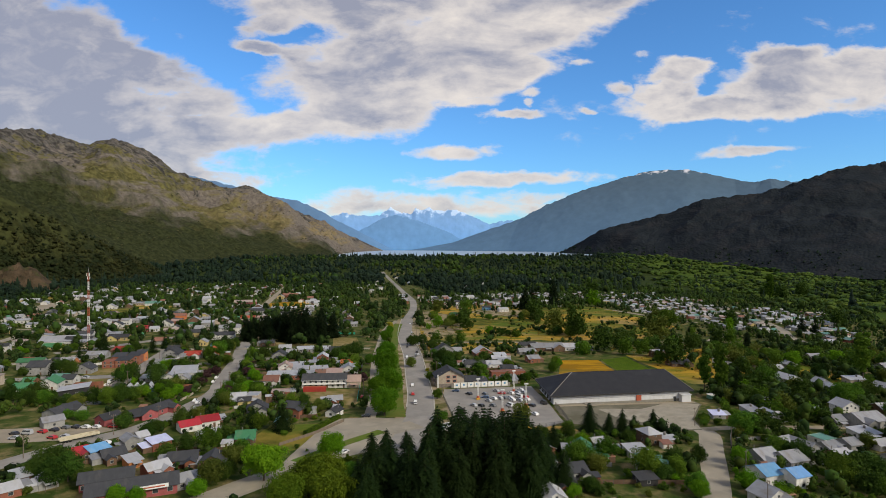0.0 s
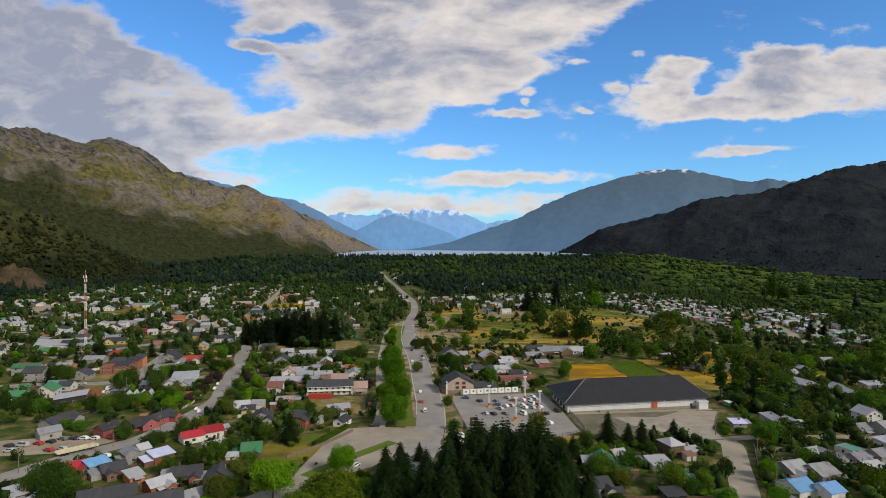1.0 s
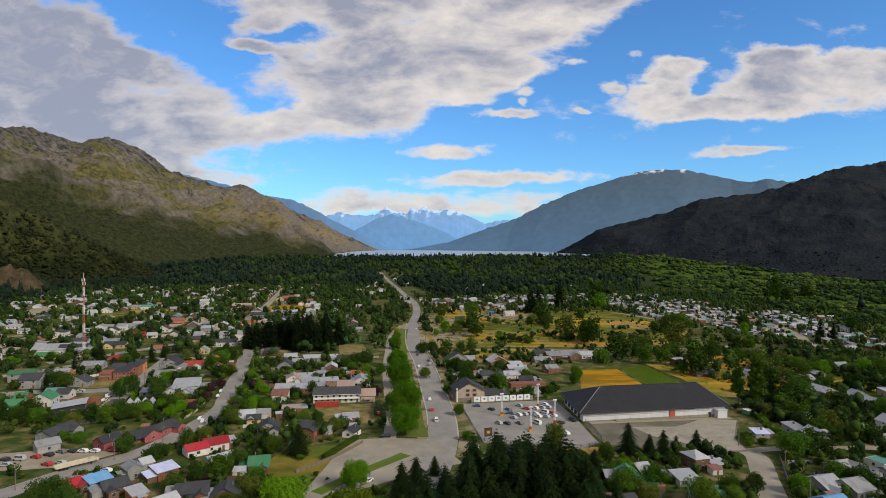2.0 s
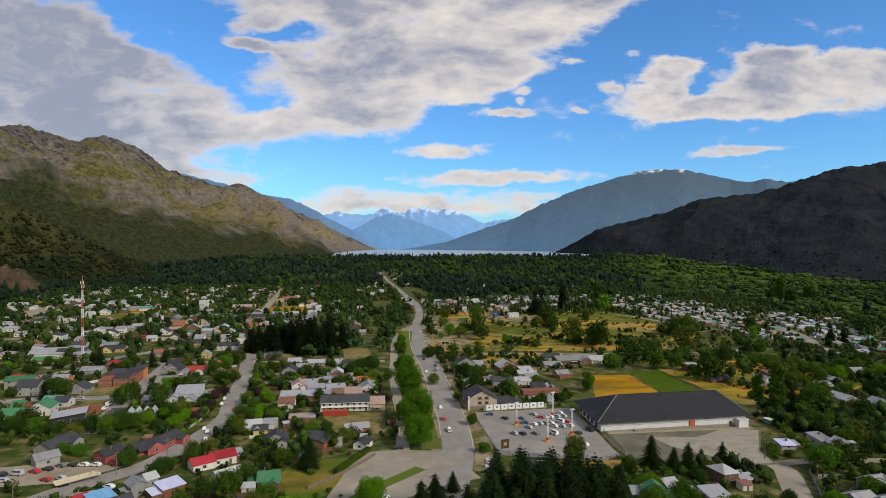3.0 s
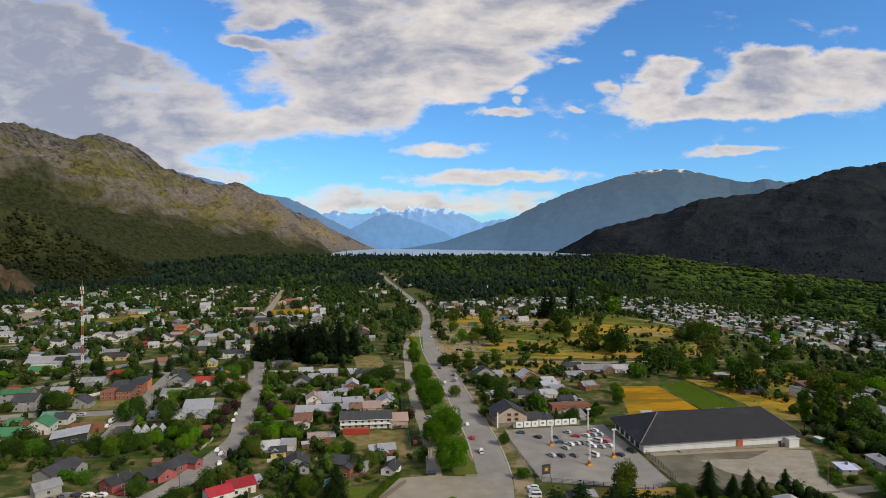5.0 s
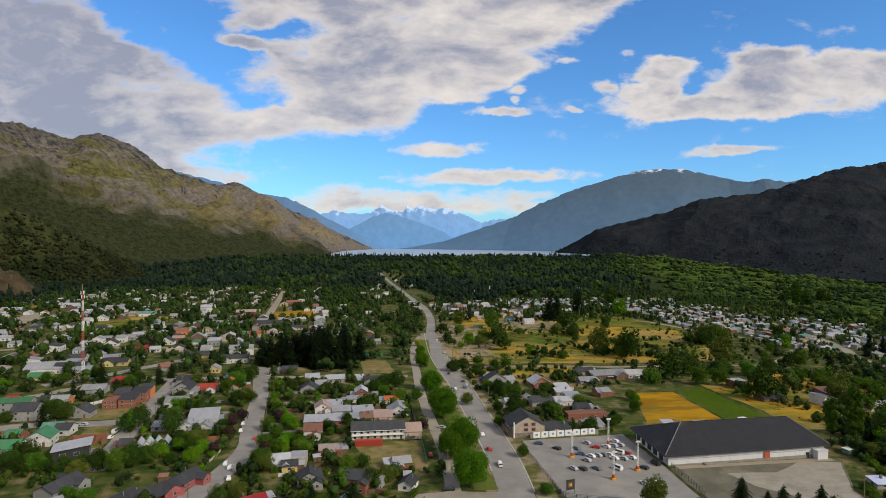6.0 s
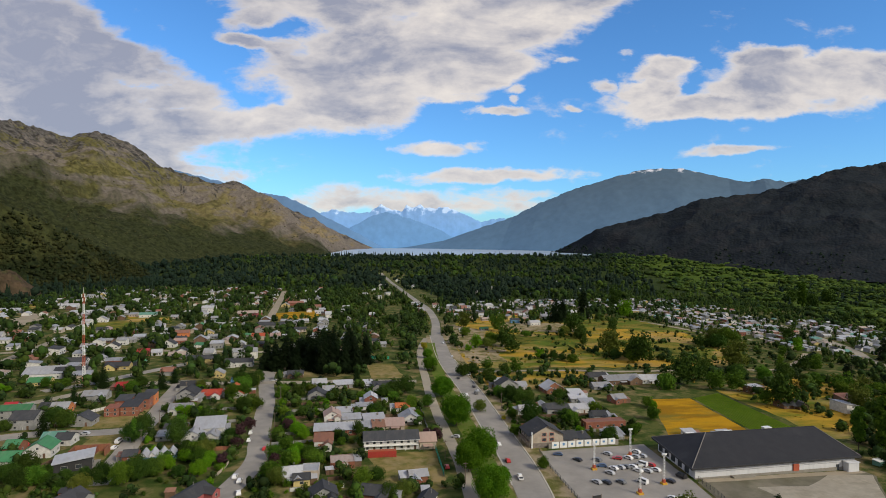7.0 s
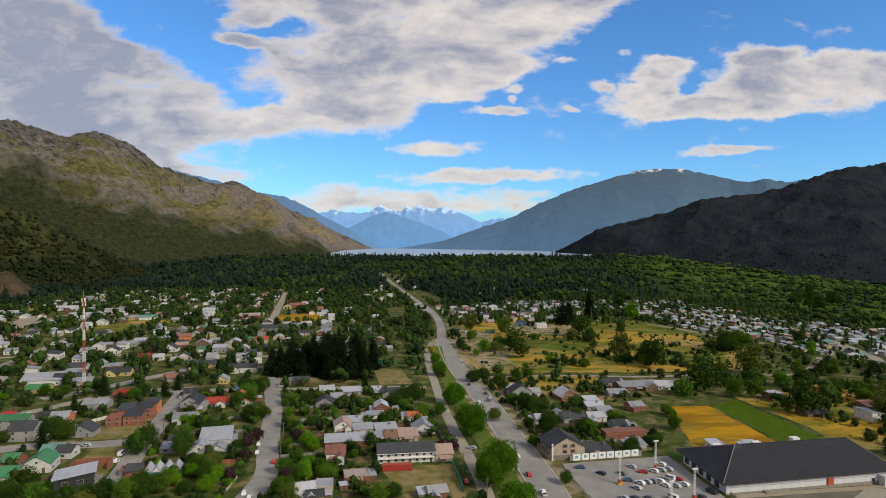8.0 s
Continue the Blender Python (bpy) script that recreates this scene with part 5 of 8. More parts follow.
def fence(name, points, high, label, posts=3.0, solid=None, rails=3, group=""):
    """Posts with rails, or with a solid sheet, along a line on the ground."""
    ob = thing(name, label, "fence", group)
    line = curve_of(points, posts) if len(points) > 2 else [Vector(points[0]).lerp(Vector(points[1]), i / max(1, round(math.dist(*points) / posts))) for i in range(max(1, round(math.dist(*points) / posts)) + 1)]
    for p in line:
        z = H(p.x, p.y)
        q = part("post", shared(("post", high), lambda: Build().box(-0.08, 0.08, -0.08, 0.08, -0.2, high).mesh("post", M["fence_steel"])), None, ob)
        q.matrix_local = pose(p.x, p.y, z)
    for p, q in zip(line, line[1:]):
        a, c = H(p.x, p.y), H(q.x, q.y)
        if solid:
            n = Vector((q.y - p.y, p.x - q.x)).normalized() * 0.03
            part("panel", Build().add([(p.x - n.x, p.y - n.y, a), (q.x - n.x, q.y - n.y, c), (q.x - n.x, q.y - n.y, c + high), (p.x - n.x, p.y - n.y, a + high),
                                       (p.x + n.x, p.y + n.y, a), (q.x + n.x, q.y + n.y, c), (q.x + n.x, q.y + n.y, c + high), (p.x + n.x, p.y + n.y, a + high)],
                                      [(0, 1, 2, 3), (5, 4, 7, 6), (3, 2, 6, 7), (0, 3, 7, 4), (1, 5, 6, 2)]), solid, ob)
        else:
            b = Build()
            for k in range(rails):
                z = high * (k + 1) / (rails + 0.2)
                b.bar((p.x, p.y, a + z), (q.x, q.y, c + z), 0.05, 4)
            part("rail", b, M["fence_steel"], ob)
    return ob


fence("yard_fence", [(110, 304), (108, 290), (105, 276)], 2.2, "grey mesh fence between car park and yard", 2.6, rails=5)
fence("front_fence", [(60, 347), (57.4, 332), (55.2, 306), (53.6, 285)], 1.9, "grey metal fence along the car park", 3.0, rails=4)
fence("south_fence", [(54, 284), (75, 275.5), (92, 270), (103, 274)], 1.9, "grey metal fence below the car park", 3.5, rails=4)
M["green_net"] = shader("green_net", (0.04, 0.36, 0.24), (0.03, 0.28, 0.19), scale=1.0, rough=0.8)
fence("green_fence", [(14.5, 358), (12.6, 338), (11.4, 326)], 2.0, "bright green netting fence beside the service road", 3.0, M["green_net"])
fence("plot_fence", [(-22, 262), (-8, 276), (4, 292)], 1.3, "low timber fence round a garden", 2.5, M["wood_post"])
fence("green_hoarding", [(6, 585), (22, 580)], 2.2, "green hoarding round a building site", 4, M["green_net"])
fence("brick_fence", [(-98, 371), (-86, 372.5), (-74.5, 373.5)], 1.8, "red brick garden wall with timber posts", 4, WALL["bk"])
fence("post_fence", [(-73, 372), (-74.5, 350), (-80, 332)], 1.2, "low pale post fence beside the street", 3, WALL["be"])
fence("white_fence", [(-176, 418), (-150, 452)], 1.6, "pale rendered garden fence between plots", 3, WALL["w"])

# ---------------------------------------------------------------- marked buildings
M["base_course"] = shader("base_course", (0.24, 0.205, 0.18), (0.15, 0.13, 0.115), scale=0.9, detail=8, crisp=1.5, rough=0.9, bump=0.4, bump_scale=3)
inn = thing("guest_house", "beige two-storey guest house with a steep dark grey gable roof", "guest house", at=pose(66, 359, -2.0, 0, 0, -2))
rb, cap, rise = roof_mesh(16, 13, 6.2, "gy", 0.9)
part("wall", wall_mesh(16, 13, 6.2, "gy", rise), WALL["be"], inn)
rf = part("roof", rb, ROOF["dg"], inn)
part("ridge_cap", cap, ROOF["dg"], rf)
for z in (3.0, 5.4):
    for x in (-1.3, 2.4):
        window(inn, x, -6.5, z, 0, 2.0, 1.4)
        part("window_trim", Build().box(x - 1.15, x + 1.15, -6.6, -6.52, z - 0.15, z).box(x - 1.15, x + 1.15, -6.6, -6.52, z + 1.4, z + 1.55)
             .box(x - 1.15, x - 1.0, -6.6, -6.52, z, z + 1.4).box(x + 1.0, x + 1.15, -6.6, -6.52, z, z + 1.4), M["red_steel"], inn, "red-brown timber trim")
part("base_course", Build().box(-8.05, 8.05, -6.58, -6.5, -0.6, 2.3), M["base_course"], inn, "rough grey stone base")
part("side_wing", Build().slab([(8.0, -6.0, 2.6), (13.5, -6.0, 2.6), (13.5, -0.5, 4.4), (8.0, -0.5, 4.4)], 0.2), ROOF["dg"], inn, "low dark side roof")
for i in range(4):
    window(inn, -8, -5 + i * 3.2, 3.6, -90, 1.2, 1.3)
    part("balcony_post", Build().box(-9.6, -9.45, -5.4 + i * 3.4, -5.25 + i * 3.4, -0.5, 5.2), M["wood_post"], inn)
part("balcony", Build().box(-9.8, -8, -6, 5.5, 2.8, 3.0).box(-9.8, -9.7, -6, 5.5, 3.0, 3.9), M["wood_post"], inn, "dark timber balcony")
part("flue", Build().box(-7.6, -7.0, -7.2, -6.55, -0.5, 7.5), M["white_steel"], inn, "white corner post")
house(78, 358.5, -3, 8, 9, 3.4, "gx", "dg", "be", 1)
house(85.5, 358, -3, 6, 7, 2.8, "s", "dg", "gr", 1)

row = thing("long_house", "white two-storey terrace with a dark grey roof and balcony", "terrace", at=pose(-4.8, 365.2, -1.1, 0, 0, -4))
W, D = 24.5, 8.6
part("wall", Build().box(-W / 2, W / 2, -D / 2, D / 2, -0.8, 4.9), WALL["w"], row)
rf = part("roof", Build().slab([(-W / 2 - 0.5, -D / 2 - 0.9, 4.6), (W / 2 + 0.5, -D / 2 - 0.9, 4.6), (W / 2 + 0.5, 1.2, 7.3), (-W / 2 - 0.5, 1.2, 7.3)], 0.18)
          .slab([(-W / 2 - 0.5, 1.2, 7.3), (W / 2 + 0.5, 1.2, 7.3), (W / 2 + 0.5, D / 2 + 0.5, 5.2), (-W / 2 - 0.5, D / 2 + 0.5, 5.2)], 0.18), ROOF["dg"], row)
part("gutter", Build().box(-W / 2 - 0.5, W / 2 + 0.5, -D / 2 - 1.05, -D / 2 - 0.9, 4.4, 4.6), M["white_steel"], rf)
part("balcony", Build().box(-W / 2, W / 2, -D / 2 - 1.3, -D / 2, 2.3, 2.5).box(-W / 2, W / 2, -D / 2 - 1.3, -D / 2 - 1.2, 2.5, 2.75), M["white_steel"], row, "white balcony canopy over the ground floor")
for i in range(8):
    x = -W / 2 + W * (i + 0.5) / 8
    window(row, x, -D / 2, 3.0, 0, 1.2, 1.3)
    if i % 3 == 1:
        door(row, x, -D / 2, 0)
    else:
        window(row, x, -D / 2, 0.7, 0, 1.2, 1.2)
for i in range(5):
    part("post", Build().box(-W / 2 + W * i / 4 - 0.1, -W / 2 + W * i / 4 + 0.1, -D / 2 - 1.25, -D / 2 - 1.05, -0.6, 2.3), M["white_steel"], row)
house(11.6, 364.5, -4, 7.6, 11, 3.9, "gx", "pk", "be")
box = thing("shipping_container", "long red steel shipping container on dry grass", "container", at=pose(-10.2, 353.1, -0.8, 0, 0, -6))
M["container"] = shader("container", (0.42, 0.055, 0.04), (0.33, 0.045, 0.035), scale=0.6, spots=(0.26, 0.08, 0.05), spot_scale=0.5, spot_amount=0.2, rough=0.6)
b = Build().box(-6.1, 6.1, -1.2, 1.2, 0.12, 2.72)
for i in range(40):
    b.box(-6.0 + i * 0.3, -5.85 + i * 0.3, -1.25, -1.2, 0.25, 2.6)
part("shell", b, M["container"], box)
part("corner_post", Build().box(-6.15, -5.95, -1.3, -1.15, 0.05, 2.8).box(5.95, 6.15, -1.3, -1.15, 0.05, 2.8), M["container"], box)
part("roof_sheet", Build().box(-6.1, 6.1, -1.22, 1.22, 2.74, 2.8), ROOF["o"], box, "orange faded top")

# unfinished brick terrace
terrace = thing("brick_terrace", "unfinished red brick terrace with dark lean-to roofs", "terrace", at=pose(-137, 440, -0.4, 0, 0, -2))
for i, (x, y, w, d, h) in enumerate(((-5.2, 0, 7.2, 9, 4.6), (3.2, 1.2, 8.4, 10, 4.6), (-3.5, 11, 7.5, 9, 5.2), (5.4, 13, 7.5, 9, 5.2), (6.5, 22, 6, 8, 5.0))):
    u = part("unit", Build().box(x - w / 2, x + w / 2, y - d / 2, y + d / 2, -0.8, h), WALL["bk" if i < 4 else "or"], terrace)
    part("lintel", Build().box(x - w / 2 - 0.04, x + w / 2 + 0.04, y - d / 2 - 0.05, y - d / 2 - 0.005, 2.4, 2.65), M["concrete"], u, "pale concrete ring beam")
    if i > 0:
        part("roof", Build().slab([(x - w / 2 - 0.4, y - d / 2 - 0.2, h + 0.25), (x + w / 2 + 0.4, y - d / 2 - 0.2, h + 0.25), (x + w / 2 + 0.4, y + d / 2 + 0.4, h + 1.5), (x - w / 2 - 0.4, y + d / 2 + 0.4, h + 1.5)], 0.2), ROOF["dg"], u)
    for s in (-1, 1):
        window(u, x + s * w * 0.25, y - d / 2, 0.9, 0, 1.1, 1.2)
        window(u, x + s * w * 0.25, y - d / 2, 3.1, 0, 1.1, 1.2)
    window(u, x + w / 2, y, 1.0, 90, 1.2, 1.2)
    FOOTPRINTS.append((-137 + x, 440 + y, 6))

# row of small white gables
row = thing("gabled_row", "low white row with four small zigzag gables", "row house", at=pose(-103, 365.5, 0.35, 0, 0, 4))
part("wall", Build().box(-7, 7, -3.4, 3.4, -0.8, 2.3), WALL["b"], row)
for i in range(4):
    x = -5.25 + i * 3.5
    b = Build().slab([(x - 1.75, 3.6, 2.4), (x - 1.75, -3.7, 2.4), (x, -3.7, 4.6), (x, 3.6, 4.6)], 0.12).slab([(x, 3.6, 4.6), (x, -3.7, 4.6), (x + 1.75, -3.7, 2.4), (x + 1.75, 3.6, 2.4)], 0.12)
    g = part("roof", b, ROOF["w"], row)
    part("gable", Build().add([(x - 1.7, -3.35, 2.3), (x + 1.7, -3.35, 2.3), (x, -3.35, 4.45), (x - 1.7, -3.25, 2.3), (x + 1.7, -3.25, 2.3), (x, -3.25, 4.45)], [(0, 1, 2), (5, 4, 3), (0, 2, 5, 3), (2, 1, 4, 5)]), WALL["w"], g)
    window(row, x, -3.4, 0.6, 0, 1.1, 1.2)
FOOTPRINTS.append((-103, 365, 8))

# black house with the pale sloping roof
blackh = thing("house", "black two-storey house with a pale sloping roof", "house", "houses of the town", pose(-133.5, 362, 0.9, 0, 0, 14))
part("wall", Build().add([(-6.5, -5, -0.8), (6.5, -5, -0.8), (6.5, 5, -0.8), (-6.5, 5, -0.8), (-6.5, -5, 3.9), (6.5, -5, 5.0), (6.5, 5, 5.0), (-6.5, 5, 3.9)], [(0, 1, 5, 4), (1, 2, 6, 5), (2, 3, 7, 6), (3, 0, 4, 7)]), WALL["dk"], blackh)
part("roof", Build().slab([(-7.3, -6, 3.95), (7.3, -6, 5.25), (7.3, 6, 5.25), (-7.3, 6, 3.95)], 0.25), ROOF["w"], blackh)
part("terrace", Build().box(6.5, 9, -4.5, 4.5, 0.1, 0.3), M["concrete"], blackh)
for y in (-2.5, 2.5):
    window(blackh, 6.5, y, 1.0, 90, 2.0, 1.6)
for x in (-3, 2):
    window(blackh, x, -5, 1.0, 0, 2.2, 1.5)
yardw = thing("walled_yard", "roofless red brick outbuilding", "outbuilding", at=pose(-133, 377, 0.6, 0, 0, 0))
for i in range(4):
    part("wall", Build().box(-7 + i * 4.6, -6.75 + i * 4.6, -3.5, 3.5, -0.6, 3.0), WALL["bk"], yardw)
part("back_wall", Build().box(-6.75, 6.8, 3.25, 3.5, -0.6, 3.0), WALL["bk"], yardw)
FOOTPRINTS += [(-133, 362, 9), (-133, 377, 8)]

# large dark-roofed hall near the fork
hall = thing("hall", "broad dark-roofed hall with a white sign board", "hall", at=pose(-67, 226, 2.3, 0, 0, 14))
for i, (x, y, w, d, h) in enumerate(((3, -5, 25, 9.5, 3.3), (-5, 6, 15, 8, 3.5))):
    rb, cap, rise = roof_mesh(w, d, h, "gx", 0.7)
    wl = part("wing", wall_mesh(w, d, h, "gx", rise), WALL["pk"], hall)
    wl.matrix_local = pose(x, y, 0)
    rf = part("roof", rb, ROOF["dg"], wl)
    part("ridge_cap", cap, ROOF["dg"], wl)
    for k in range(6):
        window(wl, -w / 2 + w * (k + 0.5) / 6, -d / 2, 1.0, 0, 1.6, 1.5)
part("sign_board", Build().box(5, 13, -11.3, -11.1, 3.0, 4.2), M["white_steel"], hall, "white sign board")
part("sign_mark", Build().box(6, 12, -11.33, -11.305, 3.4, 3.8), M["red_steel"], hall)
FOOTPRINTS += [(-66, 222, 18), (-70, 236, 14)]

# radio mast
tower = thing("radio_mast", "tall red and white lattice radio mast", "mast", at=at(-181, 511))
TOP, N = 59.0, 9
for i in range(N):
    z0, z1 = TOP * i / N, TOP * (i + 1) / N
    r0, r1 = 0.95 - 0.5 * i / N, 0.95 - 0.5 * (i + 1) / N
    b = Build()
    for k in range(4):
        a0, a1 = math.pi / 4 + k * math.pi / 2, math.pi / 4 + (k + 1) * math.pi / 2
        p = lambda a, r, z: (r * math.cos(a), r * math.sin(a), z)
        b.bar(p(a0, r0, z0), p(a0, r1, z1), 0.11, 5)
        for j in range(4):
            s, t = z0 + (z1 - z0) * j / 4, z0 + (z1 - z0) * (j + 1) / 4
            b.bar(p(a0, r0, s), p(a1, r0, t), 0.05, 4)
            b.bar(p(a0, r0, t), p(a1, r0, t), 0.05, 4)
    part("mast_section", b, M["red_steel"] if i % 2 == 0 else M["white_steel"], tower, "red painted section" if i % 2 == 0 else "white painted section")
part("antenna", Build().bar((0, 0, TOP), (0, 0, TOP + 4), 0.08), M["white_steel"], tower)
for k in range(6):
    a = k * 1.1
    part("panel_antenna", Build().box(math.cos(a) - 0.2, math.cos(a) + 0.2, math.sin(a) - 0.15, math.sin(a) + 0.15, TOP - 5 + (k % 2) * 2.6, TOP - 2.8 + (k % 2) * 2.6), M["white_steel"], tower)


# ---------------------------------------------------------------- cars
def paintwork(name, c):
    return shader("car_" + name, c, tuple(k * 0.9 for k in c), scale=0.8, rough=0.28, spec=0.5)


CARCOL = {"white": paintwork("white", (0.72, 0.72, 0.72)), "silver": paintwork("silver", (0.42, 0.43, 0.45)), "red": paintwork("red", (0.42, 0.03, 0.03)), "black": paintwork("black", (0.03, 0.03, 0.035)), "blue": paintwork("blue", (0.05, 0.09, 0.18)), "grey": paintwork("grey", (0.14, 0.145, 0.15))}
WHEEL = Build().add([(0.11 * s, 0.32 * math.cos(k * math.pi / 6), 0.32 + 0.32 * math.sin(k * math.pi / 6)) for s in (-1, 1) for k in range(12)],
                    [tuple(range(11, -1, -1)), tuple(range(12, 24))] + [(k, (k + 1) % 12, (k + 1) % 12 + 12, k + 12) for k in range(12)]).mesh("wheel", M["tyre"])


def loft(profile, w0, w1):
    """A body from a side outline of (y, z, 0 low or 1 high), narrower where it is high."""
    b = Build()
    n = len(profile)
    left = [(-(w1 if t else w0) / 2, y, z) for y, z, t in profile]
    right = [(-x, y, z) for x, y, z in left]
    return b.add(left + right, [tuple(range(n)), tuple(range(2 * n - 1, n - 1, -1))] + [(i, i + n, (i + 1) % n + n, (i + 1) % n) for i in range(n)])


def car(kind, colour):
    ob = thing(kind, {"car": "parked %s hatchback car", "pickup": "%s pickup truck with an open bed", "van": "%s delivery van parked on the street"}[kind] % colour, "car" if kind != "pickup" else "truck", "cars of the town")
    m = CARCOL[colour]
    if kind == "van":
        body = [(-2.3, 0.35, 0), (2.3, 0.35, 0), (2.35, 1.0, 0), (1.7, 1.25, 0), (1.1, 2.05, 1), (-2.2, 2.1, 1), (-2.35, 1.1, 0)]
        glass = [(1.55, 1.3, 0), (1.08, 1.95, 1), (-2.0, 1.98, 1), (-2.15, 1.3, 0)]
    elif kind == "pickup":
        body = [(-2.6, 0.45, 0), (2.6, 0.45, 0), (2.65, 1.0, 0), (1.5, 1.12, 0), (0.9, 1.78, 1), (-0.5, 1.8, 1), (-0.75, 1.1, 0), (-2.65, 1.1, 0)]
        glass = [(1.4, 1.16, 0), (0.86, 1.7, 1), (-0.45, 1.72, 1), (-0.68, 1.16, 0)]
    else:
        body = [(-2.05, 0.3, 0), (2.05, 0.3, 0), (2.1, 0.75, 0), (1.15, 0.92, 0), (0.45, 1.42, 1), (-1.2, 1.46, 1), (-1.95, 0.95, 0), (-2.1, 0.7, 0)]
        glass = [(1.08, 0.95, 0), (0.42, 1.37, 1), (-1.15, 1.40, 1), (-1.80, 0.98, 0)]
    part("body", loft(body, 1.76, 1.35), m, ob)
    part("glazing", loft(glass, 1.775, 1.40), M["glass"], ob)
    if kind == "pickup":
        part("bed", Build().box(-0.75, 0.75, -2.5, -0.85, 1.105, 1.13), M["black"], ob, "dark load bed")
    for s in (-1, 1):
        part("headlight", Build().box(s * 0.6 - 0.2, s * 0.6 + 0.2, body[2][0] - 0.12, body[2][0] + 0.02, body[2][1] - 0.2, body[2][1] - 0.03), M["frame"], ob)
        for y in (-1.3, 1.3):
            q = part("wheel", WHEEL, None, ob)
            q.matrix_local = pose(s * 0.80, y * (1.15 if kind != "car" else 1.0), 0)
    return ob


PROTO = {}


def park(kind, colour, x, y, turn_deg, lift=0.08):
    key = (kind, colour)
    if key not in PROTO:
        PROTO[key] = car(kind, colour)
        PROTO[key].matrix_world = at(x, y, turn_deg, lift)
        return
    copy_thing(PROTO[key], at(x, y, turn_deg, lift))


C6 = ("white", "silver", "red", "black", "blue", "grey")
for i, (x, y, c, r) in enumerate((
        (72.2, 333.8, 3, 25), (80.8, 332.2, 5, 20), (88.9, 338.5, 1, 30), (90.3, 332.4, 2, 60), (79.1, 325.3, 4, 70), (78.7, 317.4, 1, 25), (82.7, 321.7, 0, 25),
        (86.1, 322.2, 1, 25), (88.7, 322.4, 5, 25), (91.6, 321.9, 0, 25), (95.4, 332.2, 0, 30), (99.3, 332.8, 1, 30), (103.1, 338.7, 0, 30), (102.7, 333.0, 1, 30))):
    park("car", C6[c], x, y, r)
for i, (x, y, c, r) in enumerate((
        (97.0, 323.6, 0, 30), (100.3, 322.5, 2, 30), (91.5, 317.6, 0, 25), (95.2, 316.5, 1, 25), (99.4, 317.2, 0, 25), (86.8, 306.4, 0, 20), (98.1, 305.3, 3, 25), (68.9, 309.6, 1, 20),
        (72.5, 308.5, 3, 20), (78.4, 307.9, 5, 20), (105.5, 308.7, 3, 10), (94.0, 289.6, 0, 15), (89.4, 290.3, 0, 15), (66.5, 341.6, 4, 70))):
    park("car" if i % 5 else "van", C6[c], x, y, r)
for k, x, y, c, r in (("car", 44.7, 358.8, 0, -7), ("car", 42.0, 337.9, 2, -7), ("pickup", 40.6, 318.9, 0, -7), ("car", 53.8, 451.5, 0, -6), ("car", 63.6, 461.0, 1, -6), ("car", 64.2, 472.5, 3, -6),
                      ("car", 60.2, 498.6, 3, -5), ("van", 69.8, 509.5, 0, 80), ("car", 84.0, 653.5, 0, -9), ("car", 103.7, 747.0, 3, -10), ("car", 75.9, 583.0, 1, -8), ("car", 27.5, 373.1, 1, 60), ("car", 14.6, 335.1, 2, -5)):
    park(k, C6[c], x, y, r)
for k, x, y, c, r in (("car", -69.2, 339.3, 0, -4), ("car", -67.0, 334.5, 0, -4), ("car", -60.6, 370.7, 2, 0), ("car", -57.6, 346.2, 2, 80), ("car", -68.8, 395.0, 0, 0), ("car", -68.5, 383.5, 0, 0),
                      ("car", -77.4, 517.1, 0, 80), ("car", -65.0, 509.6, 1, 80), ("car", -125.1, 382.8, 0, -8), ("van", -125.8, 391.2, 0, -8), ("pickup", -162.8, 391.4, 2, 85), ("car", -165.8, 388.8, 1, 60), ("car", -144.7, 406.1, 1, 80)):
    park(k, C6[c], x, y, r)
for k, x, y, c, r in (("car", -129.5, 293.0, 3, 60), ("van", -124.6, 292.6, 1, 70), ("car", -119.6, 294.2, 2, 60), ("car", -116.0, 296.1, 3, 60), ("car", -112.8, 299.1, 5, 60), ("car", -109.0, 299.2, 3, 60),
                      ("car", -105.0, 298.5, 0, 70), ("car", -100.6, 297.8, 0, 70), ("car", -112.2, 285.2, 2, 60), ("car", -93.5, 297.6, 2, 80), ("car", -107.8, 285.9, 1, 60), ("car", -126.5, 286.6, 1, 80)):
    park(k, C6[c], x, y, r)
for k, x, y, c, r in (("car", -66.0, 323.0, 0, 8), ("car", -44.5, 220.8, 0, 80), ("car", 3.0, 249.4, 0, -40), ("car", -88.6, 274.7, 0, 60), ("car", 14.4, 298.2, 3, 80), ("car", 119.1, 197.8, 0, -30), ("car", 48.6, 278.3, 0, 75), ("car", 48.0, 275.0, 1, 75), ("van", 46.6, 271.0, 0, 75), ("car", 44.0, 266.5, 3, 70), ("van", 61.0, 455, 5, -6)):
    park(k, C6[c], x, y, r)


trailer = thing("trailer", "long pale flatbed lorry trailer on gravel", "trailer", at=at(-101, 282, 35, 0.08))
part("bed", Build().box(-7.0, 7.0, -1.25, 1.25, 1.05, 1.3), M["trailer_deck"], trailer, "pale worn deck")
part("side_board", Build().box(-7.0, 7.0, -1.27, -1.2, 1.3, 2.1), M["trailer_deck"], trailer)
part("side_board", Build().box(-7.0, 7.0, 1.2, 1.27, 1.3, 2.1), M["trailer_deck"], trailer)
part("chassis", Build().box(-6.6, 6.6, -0.5, 0.5, 0.7, 1.05), M["black"], trailer)
for x in (-5.6, -4.5, -3.4):
    for y in (-1.0, 1.0):
        q = part("wheel", WHEEL, None, trailer)
        q.matrix_local = pose(x, y, 0, 0, 0, 90) @ Matrix.Scale(1.5, 4)
